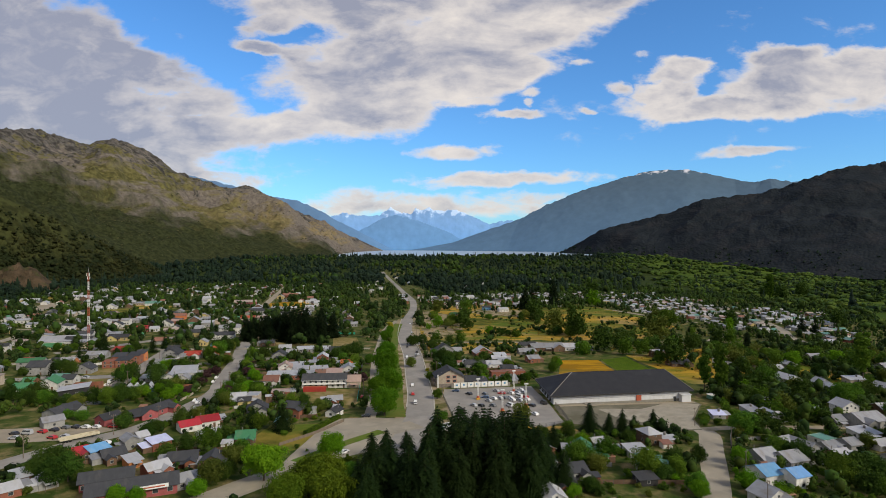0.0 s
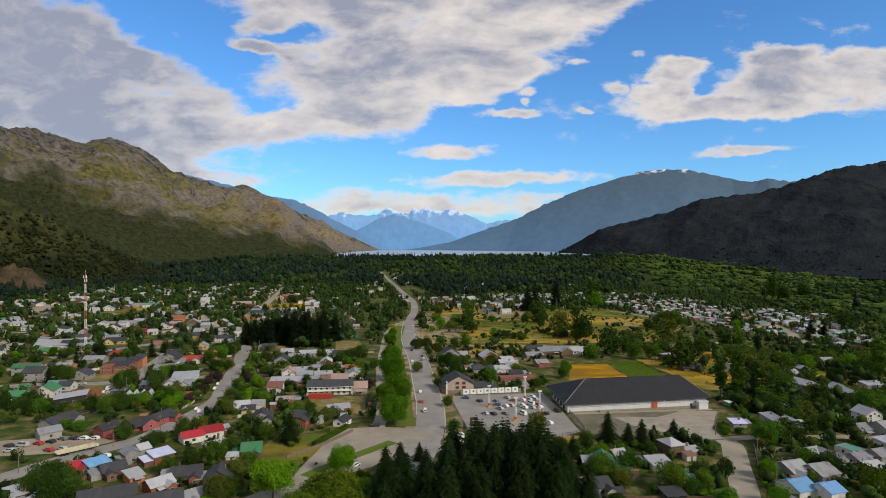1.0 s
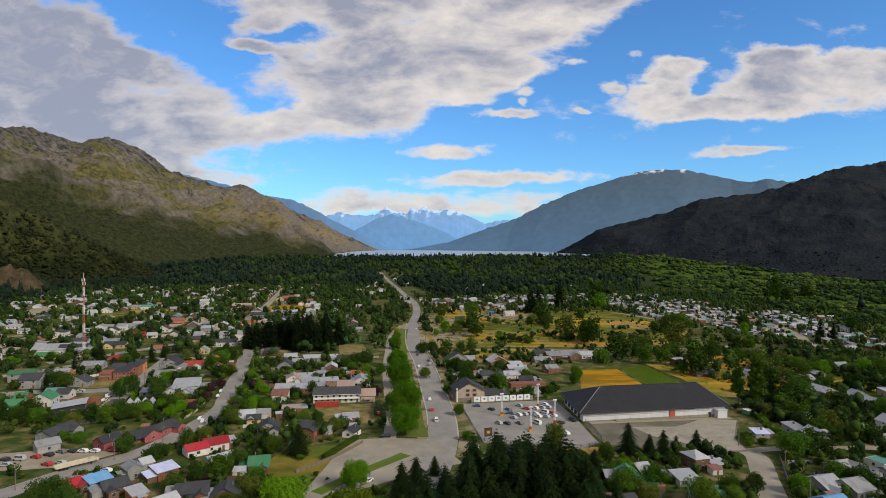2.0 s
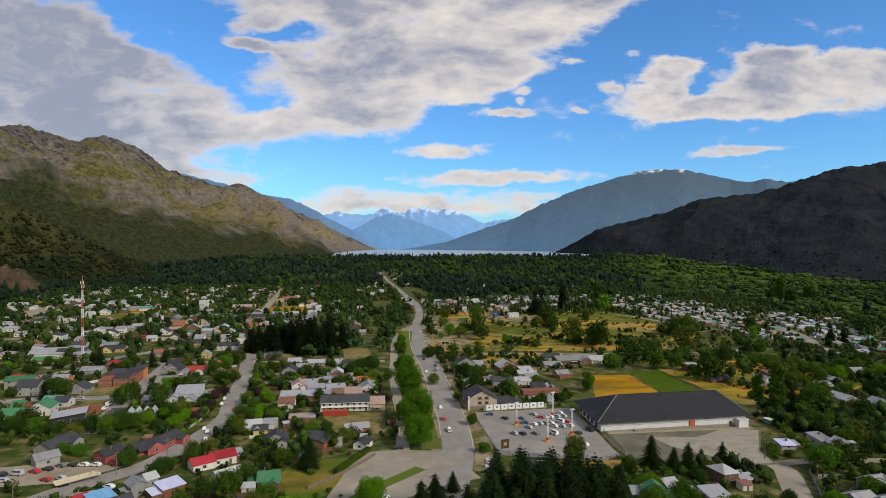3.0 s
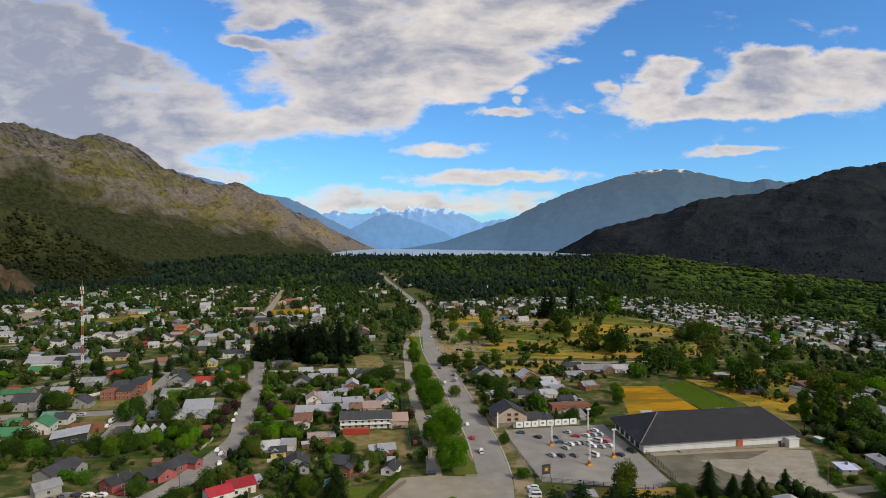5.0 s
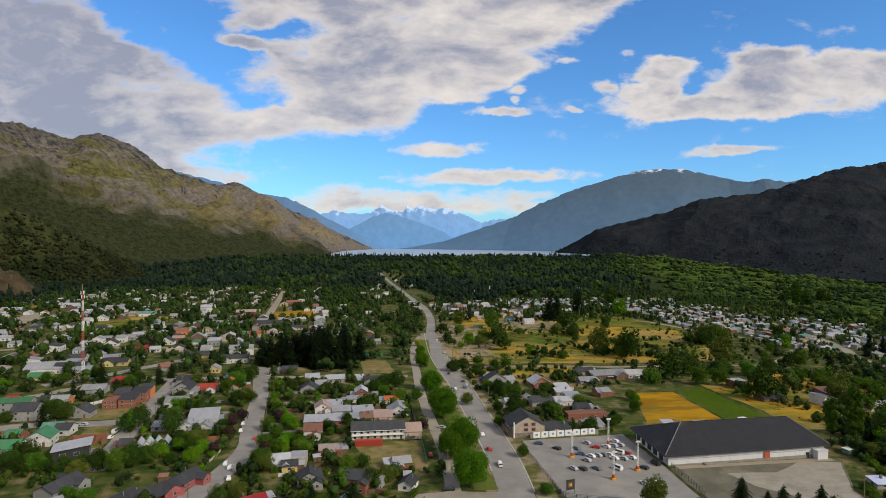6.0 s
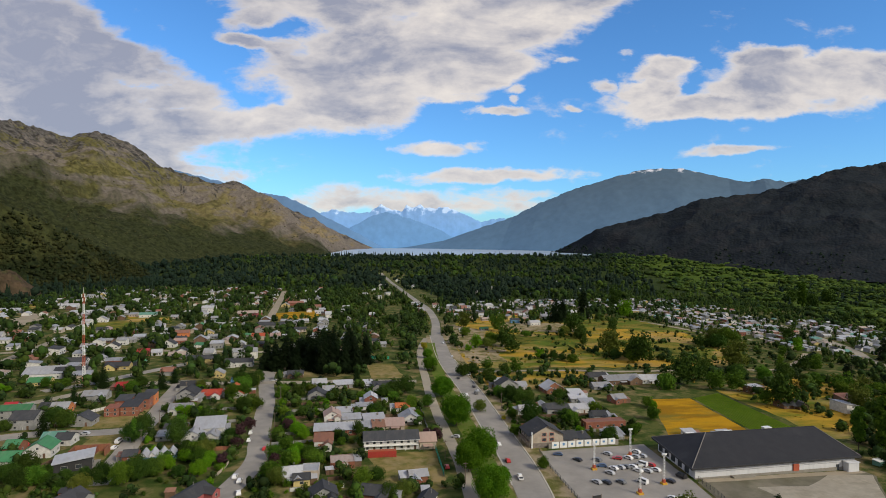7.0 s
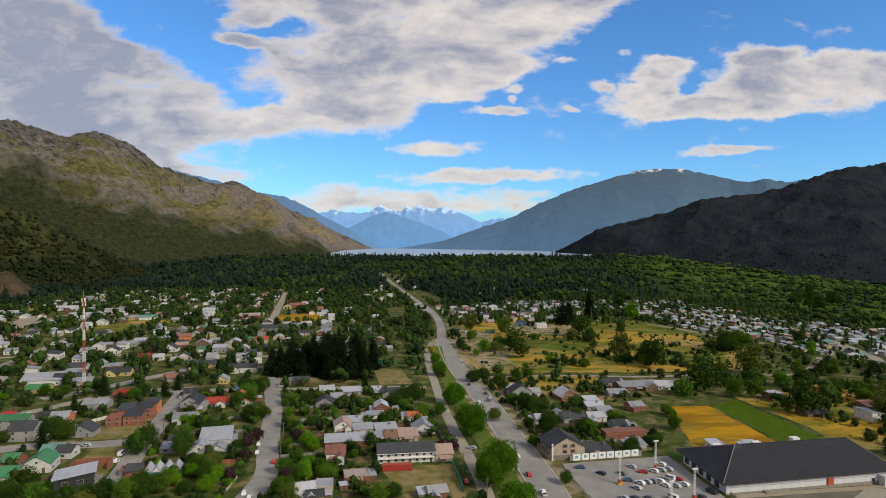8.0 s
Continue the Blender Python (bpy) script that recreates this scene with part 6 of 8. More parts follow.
for y in (-0.6, 0.6):
    part("landing_leg", Build().box(4.6, 4.8, y - 0.1, y + 0.1, 0, 0.9), M["black"], trailer)

# ---------------------------------------------------------------- poles and street furniture
def utility_pole(x, y, turn_deg, high=8.5):
    ob = thing("utility_pole", "weathered timber utility pole with a crossarm", "utility pole", "utility poles", at(x, y, turn_deg))
    part("pole", Build().tube([(0, 0, -0.3, 0.17), (0, 0, high, 0.11)], 7), M["wood_post"], ob)
    part("crossarm", Build().box(-0.9, 0.9, -0.06, 0.06, high - 0.7, high - 0.55), M["wood_post"], ob)
    for s in (-0.8, 0, 0.8):
        part("insulator", Build().tube([(s, 0, high - 0.55, 0.05), (s, 0, high - 0.35, 0.05)], 5), M["frame"], ob)
    return ob


first = None
for x, y, r in [(58 + (y - 300) * 0.072 + (4 if y > 560 else 0), y, 0) for y in range(356, 560, 33)] + [(-58, y, 0) for y in range(345, 520, 28)] + [(-76, 300, 40), (-90, 287, 50), (-112, 262, 45)] + \
        [(-114, y, 0) for y in range(350, 500, 32)] + [(142, 206, 20), (156, 232, 20), (129, 180, 20), (18, 318, 0), (16, 345, 0), (160, 262, 20)]:
    if first is None:
        first = utility_pole(x, y, r)
    else:
        copy_thing(first, at(x, y, r))
sign = thing("road_sign", "dark framed notice board on two posts", "sign", at=at(57, 286.5, 8))
part("board", Build().box(-1.7, 1.7, -0.08, 0.08, 1.9, 5.6), M["black"], sign)
part("notice", Build().box(-1.05, 1.05, -0.12, -0.085, 2.7, 4.7), WALL["wd"], sign, "orange and brown notice")
part("emblem", Build().box(-0.5, 0.6, -0.15, -0.122, 3.2, 4.2), M["paint_yellow"], sign, "amber emblem")
for s in (-1.8, 1.8):
    part("post", Build().box(s - 0.08, s + 0.08, -0.06, 0.06, 0, 5.9), M["wood_post"], sign)

# ---------------------------------------------------------------- houses near the camera
for row in (
    (-215.2, 545.7, -1, 23.1, 20, 4, 'gx', 'w', 'w'),
    (-198.9, 543, -1, 19.7, 13, 4, 'gx', 'dg', 'gr'),
    (-210.7, 582.3, -1, 15.6, 10, 4, 'gx', 'dg', 'w'),
    (-177, 565.7, -1, 16.4, 9, 3.2, 'gx', 'dg', 'y'),
    (-155.1, 499.9, -1, 6.9, 8, 2.8, 'gx', 'r', 'bk'),
    (-129.9, 457.8, -1, 4.5, 12, 5.2, 's', 'dg', 'or'),
    (-110.1, 465.4, -1, 11, 11, 5, 'gy', 'dg', 'gr'),
    (-114.4, 492.2, -1, 10.7, 8, 4, 'gx', 'dg', 'gr'),
    (-109, 440.4, -1, 11.2, 9, 2.8, 'gx', 'lg', 'w'),
    (-98.6, 471.6, -1, 11.9, 8, 3, 'gx', 'r', 'w'),
    (-85.6, 473.8, -1, 13.4, 9, 3.2, 'gy', 'o', 'w'),
    (-87.8, 399.4, -1, 13.5, 13, 4.5, 's', 'w', 'w'),
    (-93.1, 387.7, -1, 10, 7, 3, 'gy', 'lg', 'w'),
    (-85.1, 387.7, -1, 6, 7, 3, 'gy', 'lg', 'w'),
):
    house(*row)
for row in (
    (-103.7, 401.9, -1, 9.4, 8, 3, 'gx', 'dg', 'wd'),
    (-104.9, 392.8, -1, 10.1, 6, 2.6, 's', 'lg', 'gr'),
    (-113.7, 366.7, -1, 5.4, 7, 3, 'gx', 'dg', 'bk'),
    (-152.1, 379.8, -1, 9.9, 10, 4, 'gy', 'g', 'w'),
    (-164.6, 385.2, -1, 5.7, 9, 3.5, 'gx', 'g', 'bk'),
    (-159, 367.4, -1, 9.8, 10, 4, 'gx', 'g', 'w'),
    (-153.6, 396.4, -1, 8.5, 9, 3, 'gx', 'tl', 'gr'),
    (-148, 394.2, -1, 6.9, 8, 3.2, 'gx', 'dg', 'w'),
    (-160.4, 425.9, -1, 8.1, 9, 3, 'gy', 'lg', 'wd'),
    (-151.4, 424.4, -1, 10.8, 9, 3, 'gy', 'dg', 'gr'),
    (-170.4, 449, -1, 8.4, 10, 3.4, 'gx', 'lg', 'or'),
    (-176.7, 451.5, -1, 8.4, 9, 3.2, 'gx', 'dg', 'y'),
    (-176.1, 424.2, -1, 11.2, 12, 5.4, 'gx', 'dg', 'gr'),
    (-188.5, 441.5, -1, 14.8, 8, 5.2, 'gx', 'g', 'gr'),
):
    house(*row)
for row in (
    (-197, 456.3, -1, 5.7, 8, 3, 'gx', 'r', 'gr'),
    (-162.7, 477.4, -1, 13, 9, 3, 'gx', 'lg', 'gr'),
    (-37, 460, -2, 10.3, 9, 3, 'gy', 'dg', 'gr'),
    (-35.3, 489.1, -2, 9, 9, 3.5, 'gx', 'w', 'gr'),
    (-29.8, 473.3, -2, 7, 7, 2.8, 'gx', 'lg', 'gr'),
    (-20.2, 486.3, -2, 12.2, 8, 2.7, 's', 'w', 'gr'),
    (-4.4, 483.9, -2, 5.5, 8, 3, 's', 'w', 'w'),
    (5.9, 478.5, -2, 16, 9, 3, 'gx', 'dg', 'gr'),
    (-6.7, 441, -2, 7.3, 9, 4.6, 'gy', 'w', 'bk'),
    (-11, 430.8, -2, 9.1, 5, 2.5, 's', 'lg', 'w'),
    (9.5, 425.3, -2, 7.7, 7, 2.8, 'gx', 'o', 'w'),
    (-29.7, 410.1, -2, 8.3, 9, 4.2, 'gy', 'pk', 'w'),
    (-23.4, 419.4, -2, 8.6, 7, 3, 's', 'w', 'w'),
    (-20, 405.7, -2, 9.4, 7, 3, 's', 'lg', 'w'),
):
    house(*row)
for row in (
    (-8.6, 404.3, -2, 10.7, 8, 2.8, 's', 'w', 'w'),
    (-11.3, 393.3, -2, 9.1, 6, 2.5, 's', 'lg', 'be'),
    (-29, 389.1, -2, 19.6, 8, 3, 's', 'w', 'bk'),
    (-34.6, 371.5, -2, 8.1, 9, 4, 'gx', 'br', 'w'),
    (10, 402.2, -2, 11, 10, 2.8, 'gy', 'lg', 'w'),
    (-7.6, 392, -2, 5.8, 8, 2.8, 's', 'br', 'be'),
    (0.7, 392.7, -2, 9.3, 9, 2.8, 's', 'pk', 'be'),
    (-27.7, 346, -2, 9.7, 8.6, 2.8, 'f', 'co', 'bk'),
    (-47.5, 334.4, -1, 7.3, 9.5, 3.1, 'gx', 'w', 'be'),
    (-40.4, 335, -1, 6.4, 7.7, 4.1, 'f', 'w', 'be'),
    (-43.8, 329.3, -1, 6, 6, 2.8, 'gx', 'dg', 'y'),
    (76.2, 408.6, -2, 7.5, 8, 3, 'gx', 'w', 'w'),
    (93.6, 407.3, -2, 12.4, 9, 3.6, 'gx', 'dg', 'gr'),
    (89.8, 417.2, -2, 4.8, 6, 2.6, 'gy', 'lg', 'w'),
):
    house(*row)
for row in (
    (121.7, 441.7, -2, 8.4, 7, 2.7, 's', 'w', 'w'),
    (117.2, 428.4, -2, 10.3, 7, 2.8, 's', 'w', 'gr'),
    (106.8, 406.7, -2, 10.1, 8, 3.2, 'gx', 'w', 'w'),
    (117.4, 415.9, -2, 8.5, 8, 3, 's', 'lg', 'gr'),
    (111.8, 455.7, -2, 13.1, 10, 3, 'gy', 'w', 'bk'),
    (84.2, 465.1, -2, 13.2, 9, 4, 'gy', 'dg', 'gr'),
    (93.8, 466, -2, 7.6, 8, 3, 'gx', 'lg', 'w'),
    (84.7, 481.6, -2, 7.7, 6, 2.5, 's', 'w', 'gr'),
    (147.2, 457.9, -2, 11.4, 8, 2.6, 'gx', 'lg', 'gr'),
    (169, 471.5, -2, 26.4, 11, 3.4, 'gx', 'lg', 'wd'),
    (158.4, 485.2, -2, 13, 9, 3, 'gx', 'dg', 'gr'),
    (140.7, 424, -2, 8.5, 8, 3.2, 'gx', 'lg', 'bk'),
    (107.8, 378.3, -2, 21.9, 6, 3.5, 'f', 'br', 'bk'),
    (111.6, 391.7, -2, 7.5, 8, 3, 'gx', 'dg', 'gr'),
):
    house(*row)
for row in (
    (191, 470.9, -2, 15, 10, 3.2, 'gx', 'w', 'w'),
    (198.8, 468.7, -2, 10.5, 8, 2.6, 'gx', 'lg', 'w'),
    (104.7, 361.5, -2, 7, 8, 2.6, 's', 'lg', 'gr'),
    (243.8, 431.5, -2, 10, 8, 5, 'f', 'w', 'wd'),
    (238.7, 396.9, -2, 14.3, 9, 2.6, 'gx', 'dg', 'wd'),
    (142.3, 355.6, -2, 5.6, 6, 2.4, 's', 'w', 'w'),
    (159.2, 352.2, -2, 5.9, 5, 2.4, 's', 'w', 'w'),
    (-85.2, 492.8, -1, 9.4, 7, 5.2, 's', 'b', 'b'),
    (-93.5, 565.6, -1, 20, 9, 4, 'gx', 'dg', 'w'),
    (-51.2, 522.3, -1, 10.5, 8, 2.8, 'gx', 'dg', 'wd'),
    (-119.9, 303.9, 40, 7.8, 6.8, 3.1, 'gx', 'lg', 'gr'),
    (-122.5, 320.8, 60, 14, 8.5, 3.2, 'gx', 'dg', 'gr'),
    (-97.9, 304.8, -40, 6.5, 8.4, 3.1, 'gy', 'dg', 'pk'),
    (-89.7, 310.5, 44, 17, 7.5, 2.7, 'gx', 'dg', 'pk'),
):
    house(*row)
for row in (
    (-81.2, 321.2, 58, 11, 8, 2.9, 'gx', 'dg', 'pk'),
    (-78, 267.9, 38, 5.2, 6.1, 4.1, 'gy', 'lg', 'gr'),
    (-76.2, 275.6, 38, 3.9, 6.1, 3.1, 'gx', 'w', 'gr'),
    (-67.1, 266.2, 38, 7.2, 6.1, 3.4, 's', 'lv', 'rw'),
    (-53.8, 246.7, 2, 9.8, 8.1, 3.1, 'gx', 'dg', 'rw'),
    (-86.4, 260, 38, 6.8, 6.1, 3.2, 's', 'b', 'w'),
    (-94, 259.4, 38, 8, 6.1, 2.7, 'gx', 'r', 'wd'),
    (-80.2, 255.9, 38, 7.6, 7.6, 2.7, 'gx', 'dg', 'wd'),
    (-71, 247.9, 38, 4.7, 6.1, 2.7, 's', 'w', 'or'),
    (-60.8, 238.4, 35, 7.5, 6.8, 3.1, 'gx', 'w', 'bk'),
    (-50.4, 225.4, 30, 6.6, 6.8, 2.9, 'gx', 'lg', 'gr'),
    (-42.9, 242.3, -1, 8.8, 7.7, 2.9, 'gy', 'dg', 'wd'),
    (-101.2, 236.4, 38, 4.3, 6.8, 3.2, 's', 'w', 'wd'),
    (-92.1, 232.6, 40, 5.5, 6.1, 2.5, 'gy', 'w', 'gr'),
):
    house(*row)
for row in (
    (-100.4, 226.8, 38, 5.8, 6.8, 2.7, 'gx', 'w', 'bk'),
    (-61.5, 289.5, 26, 8, 7, 2.9, 'gx', 'r', 'w'),
    (-55, 294.5, 26, 9, 7.5, 3.2, 'gx', 'r', 'w'),
    (-50.6, 278.3, 38, 9.7, 5.3, 2.3, 'gx', 'w', 'w'),
    (-35.3, 268.9, -2, 7.2, 8.6, 3.1, 'gx', 'g', 'wd'),
    (-17.4, 308.3, -24, 10.2, 8.6, 4.2, 'gx', 'dg', 'bk'),
    (0.4, 324.7, -2, 7, 6.5, 3, 'gx', 'w', 'bk'),
    (-0.1, 303.3, -28, 5.5, 7.5, 2.6, 'gy', 'dg', 'w'),
    (-23.2, 289.8, -2, 4.6, 6, 2.8, 'gy', 'tl', 'wd'),
    (-36, 314, -1, 9.5, 7.5, 2.8, 'gy', 'dg', 'gr'),
    (76.1, 233.8, -55, 7, 9.2, 3, 'gx', 'w', 'bk'),
    (91.5, 231.3, -18, 7.5, 9.2, 4, 'gy', 'g', 'be'),
    (101.3, 239.6, 4, 5.2, 6.7, 3.2, 'gx', 'w', 'bk'),
    (88, 235.6, -14, 4.9, 5, 2.5, 's', 'lg', 'gr'),
):
    house(*row)
for row in (
    (96.5, 226.2, -6, 3.9, 5.9, 2.8, 's', 'g', 'w'),
    (80, 214, 8, 8.2, 8.4, 3, 'gx', 'dg', 'gr'),
    (74.1, 216, 8, 4.3, 6.7, 2.6, 's', 'lg', 'gr'),
    (72.3, 204.8, 4, 7.1, 6.7, 2.8, 'gx', 'dg', 'bk'),
    (65.3, 194.5, -6, 6.8, 7.6, 2.8, 'gy', 'w', 'w'),
    (60.5, 266, -2, 6.5, 5.5, 2.6, 'h', 'dg', 'gr'),
    (112.9, 230.1, -6, 7.6, 6.7, 2.6, 's', 'w', 'w'),
    (109.2, 214.5, -24, 8.3, 8.4, 3.9, 'gx', 'tl', 'w'),
    (101.7, 203.6, -6, 6.6, 5, 2.5, 's', 'dg', 'dk'),
    (126.4, 243.5, 8, 6.1, 8.4, 4.8, 'h', 'w', 'wd'),
    (132.1, 241.1, 9, 3.8, 5.9, 2.6, 's', 'w', 'gr'),
    (179, 272.5, -8, 6, 5.5, 2.2, 's', 'lv', 'gr'),
    (199.1, 274.9, -2, 6.5, 8, 2.8, 's', 'lg', 'gr'),
    (200.9, 265, -2, 7.8, 8, 3, 'gy', 'w', 'gr'),
    (220.6, 290.3, -2, 7.2, 7, 2.6, 's', 'w', 'gr'),
):
    house(*row)
for row in (
    (156.3, 215.6, 9, 8.4, 10.1, 3.2, 'gx', 'lg', 'gr'),
    (164.3, 212, 9, 8.8, 10.1, 3, 'gx', 'lg', 'gr'),
    (143.8, 199.2, 9, 7.8, 9.2, 3.9, 'gx', 'b', 'w'),
    (150.7, 194.2, 9, 6.5, 7.6, 4.4, 'gx', 'b', 'w'),
    (132.7, 184.1, 9, 9, 7.6, 2.8, 'gy', 'lg', 'w'),
    (174.6, 226.3, 9, 6.3, 9.2, 3.7, 'gx', 'lg', 'gr'),
    (179.1, 221.1, 9, 6.5, 9.2, 3.9, 'gy', 'lg', 'gr'),
    (198.2, 231.8, 9, 7.5, 7.6, 2.6, 'f', 'tl', 'w'),
    (191.4, 221.9, 9, 6.7, 7.6, 2.6, 'gx', 'lg', 'gr'),
    (202.9, 224.1, 9, 6, 7.6, 2.8, 'gx', 'lg', 'gr'),
    (187, 212.7, 9, 7.1, 7.6, 2.8, 'gx', 'w', 'wd'),
    (190.4, 208.1, 9, 6, 6.7, 2.5, 's', 'w', 'gr'),
    (238.6, 250.5, -2, 13.9, 12, 3.8, 'gx', 'lg', 'gr'),
    (227.6, 268.6, -2, 6.9, 8, 3, 'gx', 'lg', 'gr'),
):
    house(*row)
for row in (
    (226.2, 253.9, -2, 5.4, 8, 3, 'gx', 'lg', 'gr'),
    (246.8, 334, -2, 6.2, 8, 3, 'gx', 'w', 'gr'),
    (285.5, 366, -2, 16.8, 9, 3.4, 'gx', 'w', 'w'),
    (215, 221.7, 9, 6.5, 6.7, 2.6, 'gx', 'w', 'w'),
    (206.5, 205.4, 9, 7.7, 8.4, 2.8, 'gx', 'lg', 'gr'),
):
    house(*row)


LOTS = [(-275, -230, 770, 850), (-262, -210, 855, 900), (-85, -34, 880, 945), (-385, -350, 830, 920), (-18, 16, 318, 352), (-152, -127, 412, 470), (-145, -124, 366, 404), (-162, -92, 280, 318), (-34, -2, 262, 292), (126, 222, 348, 440), (60, 112, 262, 272), (57, 100, 346, 352), (-22, 12, 352, 362), (0, 24, 508, 560), (-4, 44, 254, 299)]


def in_lot(x, y, m=0.0):
    return any(a - m < x < b + m and c - m < y < d + m for a, b, c, d in LOTS) or (100 < x < 196 and 258 < y < 346) or (52 < x < 114 and 270 < y < 352)


TABLES = {}


def nearest_gap(x, y, key):
    """Free distance from a spot to the nearest building or road edge."""
    rows = FOOTPRINTS if key == "buildings" else ROADS
    if TABLES.get(key, (0, None))[0] != len(rows):
        flat = FOOTPRINTS if key == "buildings" else [(p.x, p.y, half) for line, half in ROADS for p in line]
        TABLES[key] = (len(rows), np.array(flat))
    t = TABLES[key][1]
    return float((np.hypot(t[:, 0] - x, t[:, 1] - y) - t[:, 2]).min())


def clear(x, y, margin, roads=True):
    """Whether a spot is free of buildings and roads."""
    if nearest_gap(x, y, "buildings") < margin or (roads and nearest_gap(x, y, "roads") < margin):
        return False
    return not in_lot(x, y, 1.0)


# ---------------------------------------------------------------- the town beyond
rnd = random.Random(5)


def quarter(x0, x1, y0, y1, dx, dy, chance, roofs, walls, group, slant=0.0, inside=None, big=1.0, heights=(2.7, 3.0, 3.2, 3.4, 4.8), kinds=("gx", "gx", "gy", "s")):
    """Houses on plots in a loose grid."""
    y = y0
    while y < y1:
        x = x0
        while x < x1:
            px, py = x + rnd.uniform(-0.3, 0.3) * dx + slant * (y - y0), y + rnd.uniform(-0.3, 0.3) * dy
            w, d = rnd.uniform(7, 13) * big, rnd.uniform(6.5, 10) * big
            if rnd.random() < chance and (inside is None or inside(px, py)) and clear(px, py, max(w, d) / 2 + 0.5):
                house(px, py, rnd.choice((0, 0, 90)) + rnd.uniform(-6, 6), w, d, rnd.choice(heights), rnd.choice(kinds), rnd.choice(roofs), rnd.choice(walls), 0 if py > 520 or px > 330 else 1, group)
            x += dx
        y += dy


MIXED = ("w", "w", "w", "lg", "lg", "lg", "lg", "lg", "dg", "dg", "dg", "dg", "g", "br", "w", "co", "pk", "lg")
PALE = ("w", "w", "w", "lg", "lg", "lg", "lg", "w", "dg", "br")
EAST = ("lg", "w", "lg", "w", "co", "lg", "dg", "w", "lg", "br", "tl", "lg")
PLASTER = ("w", "w", "w", "gr", "gr", "gr", "be", "be", "gr", "bk", "wd", "y", "w", "w", "wd", "gr")
QUIET = ("w", "gr", "gr", "be", "wd", "w")
for x, y, w, d, h, roof, wall in ((-178, 956, 18, 12, 6.5, "w", "w"), (-119, 901, 30, 12, 5.0, "co", "pk"), (-167, 726, 15, 10, 4.5, "br", "or"), (-122, 580, 22, 10, 4.5, "dg", "y"), (-93, 600, 19, 10, 6.0, "lg", "w"), (-175, 618, 11, 9, 4.0, "r", "pk"), (-85, 785, 30, 11, 4.0, "dg", "gr"),
                                  (-90, 702, 15, 9, 4.0, "o", "be"), (-241, 900, 20, 10, 4.0, "tl", "w"), (-65, 1050, 24, 12, 4.5, "br", "bk"), (-375, 1018, 28, 12, 4.0, "w", "w"), (-420, 962, 26, 12, 3.5, "w", "gr"), (-321, 932, 24, 11, 3.6, "w", "w"), (-305, 990, 24, 11, 3.6, "lg", "w")):
    house(x, y, rnd.uniform(-6, 6), w, d, h, "gx", roof, wall, 0, "larger buildings of the town")
quarter(-300, -185, 345, 520, 19, 17, 0.75, MIXED, PLASTER, "houses west of the brick street")
quarter(195, 320, 120, 225, 19, 18, 0.5, PALE, PLASTER, "houses of the southern lanes")
quarter(225, 390, 215, 420, 21, 19, 0.42, PALE, QUIET, "houses among the trees", inside=lambda x, y: x > 262 or y < 320)
quarter(-190, -130, 150, 330, 18, 17, 0.45, MIXED, PLASTER, "houses by the fork")
quarter(75, 140, 120, 185, 16, 15, 0.5, MIXED, PLASTER, "houses below the car park")
quarter(-330, -90, 525, 800, 21, 19, 0.72, MIXED, PLASTER, "houses of the western quarter")
quarter(-440, -20, 800, 1400, 26, 26, 0.66, PALE, PLASTER, "houses of the far western quarter")
quarter(-80, 20, 640, 800, 24, 22, 0.5, MIXED, PLASTER, "houses of the western quarter", inside=lambda x, y: x < 70 + (y - 700) * 0.15 - 40)
quarter(-20, 60, 800, 1000, 28, 26, 0.45, PALE, PLASTER, "houses of the far western quarter")
quarter(405, 800, 470, 1000, 15.5, 15, 0.80, EAST, PLASTER, "houses of the eastern quarter", inside=lambda x, y: x > 405 + abs(y - 700) * 0.12 and x < 480 + (y - 470) * 0.75 and y < 560 + (760 - x) * 1.6, big=0.80, heights=(2.3, 2.5, 2.7, 4.2), kinds=("s", "gx", "s"))
quarter(300, 640, 830, 1120, 15, 15, 0.85, EAST, PLASTER, "houses of the eastern quarter", inside=lambda x, y: y > 1010 - (x - 300) * 0.35, big=0.80, heights=(2.3, 2.5, 2.7, 4.2), kinds=("s", "gx", "s"))
for x, y, w, d, h, roof, wall in ((211, 807, 11, 8, 4.5, "dg", "b"), (228, 784, 13, 9, 4.0, "w", "w"), (151, 742, 9, 6, 2.6, "g", "gr"), (123, 736, 5, 5, 2.8, "w", "w"), (231, 824, 7, 6, 4.0, "co", "or"), (179, 832, 9, 8, 2.8, "co", "be"), (152, 908, 12, 8, 3.2, "br", "wd")):
    house(x, y, rnd.uniform(-10, 10), w, d, h, "gx", roof, wall, 0, "houses beyond the open land")
quarter(120, 340, 850, 1080, 24, 24, 0.72, PALE, PLASTER, "houses beyond the open land")
for x, y in ((188, 1561), (192, 1729), (106, 1260), (128, 1475), (103, 1623), (219, 1749), (323, 1859), (354, 1638), (666, 1716), (110, 1420), (90, 1350), (200, 1500), (420, 1280), (520, 1330), (600, 1420), (380, 1450), (300, 1300), (122, 1540), (80, 1180), (60, 1240)):
    house(x, y, rnd.uniform(-20, 20), rnd.uniform(9, 14), rnd.uniform(7, 10), rnd.uniform(3, 5), rnd.choice(("gx", "gy")), rnd.choice(("w", "w", "lg")), "w", 0, "houses in the woods")
joined = bpy.data.meshes.new("far_houses")
vs, fs, ms = [], [], []
for k, (mat, b) in enumerate(FAR_HOUSES.values()):
    fs += [tuple(i + len(vs) for i in f) for f in b.f]
    ms += [k] * len(b.f)
    vs += b.v
    joined.materials.append(mat)
joined.from_pydata(vs, [], fs)
joined.polygons.foreach_set("material_index", ms)
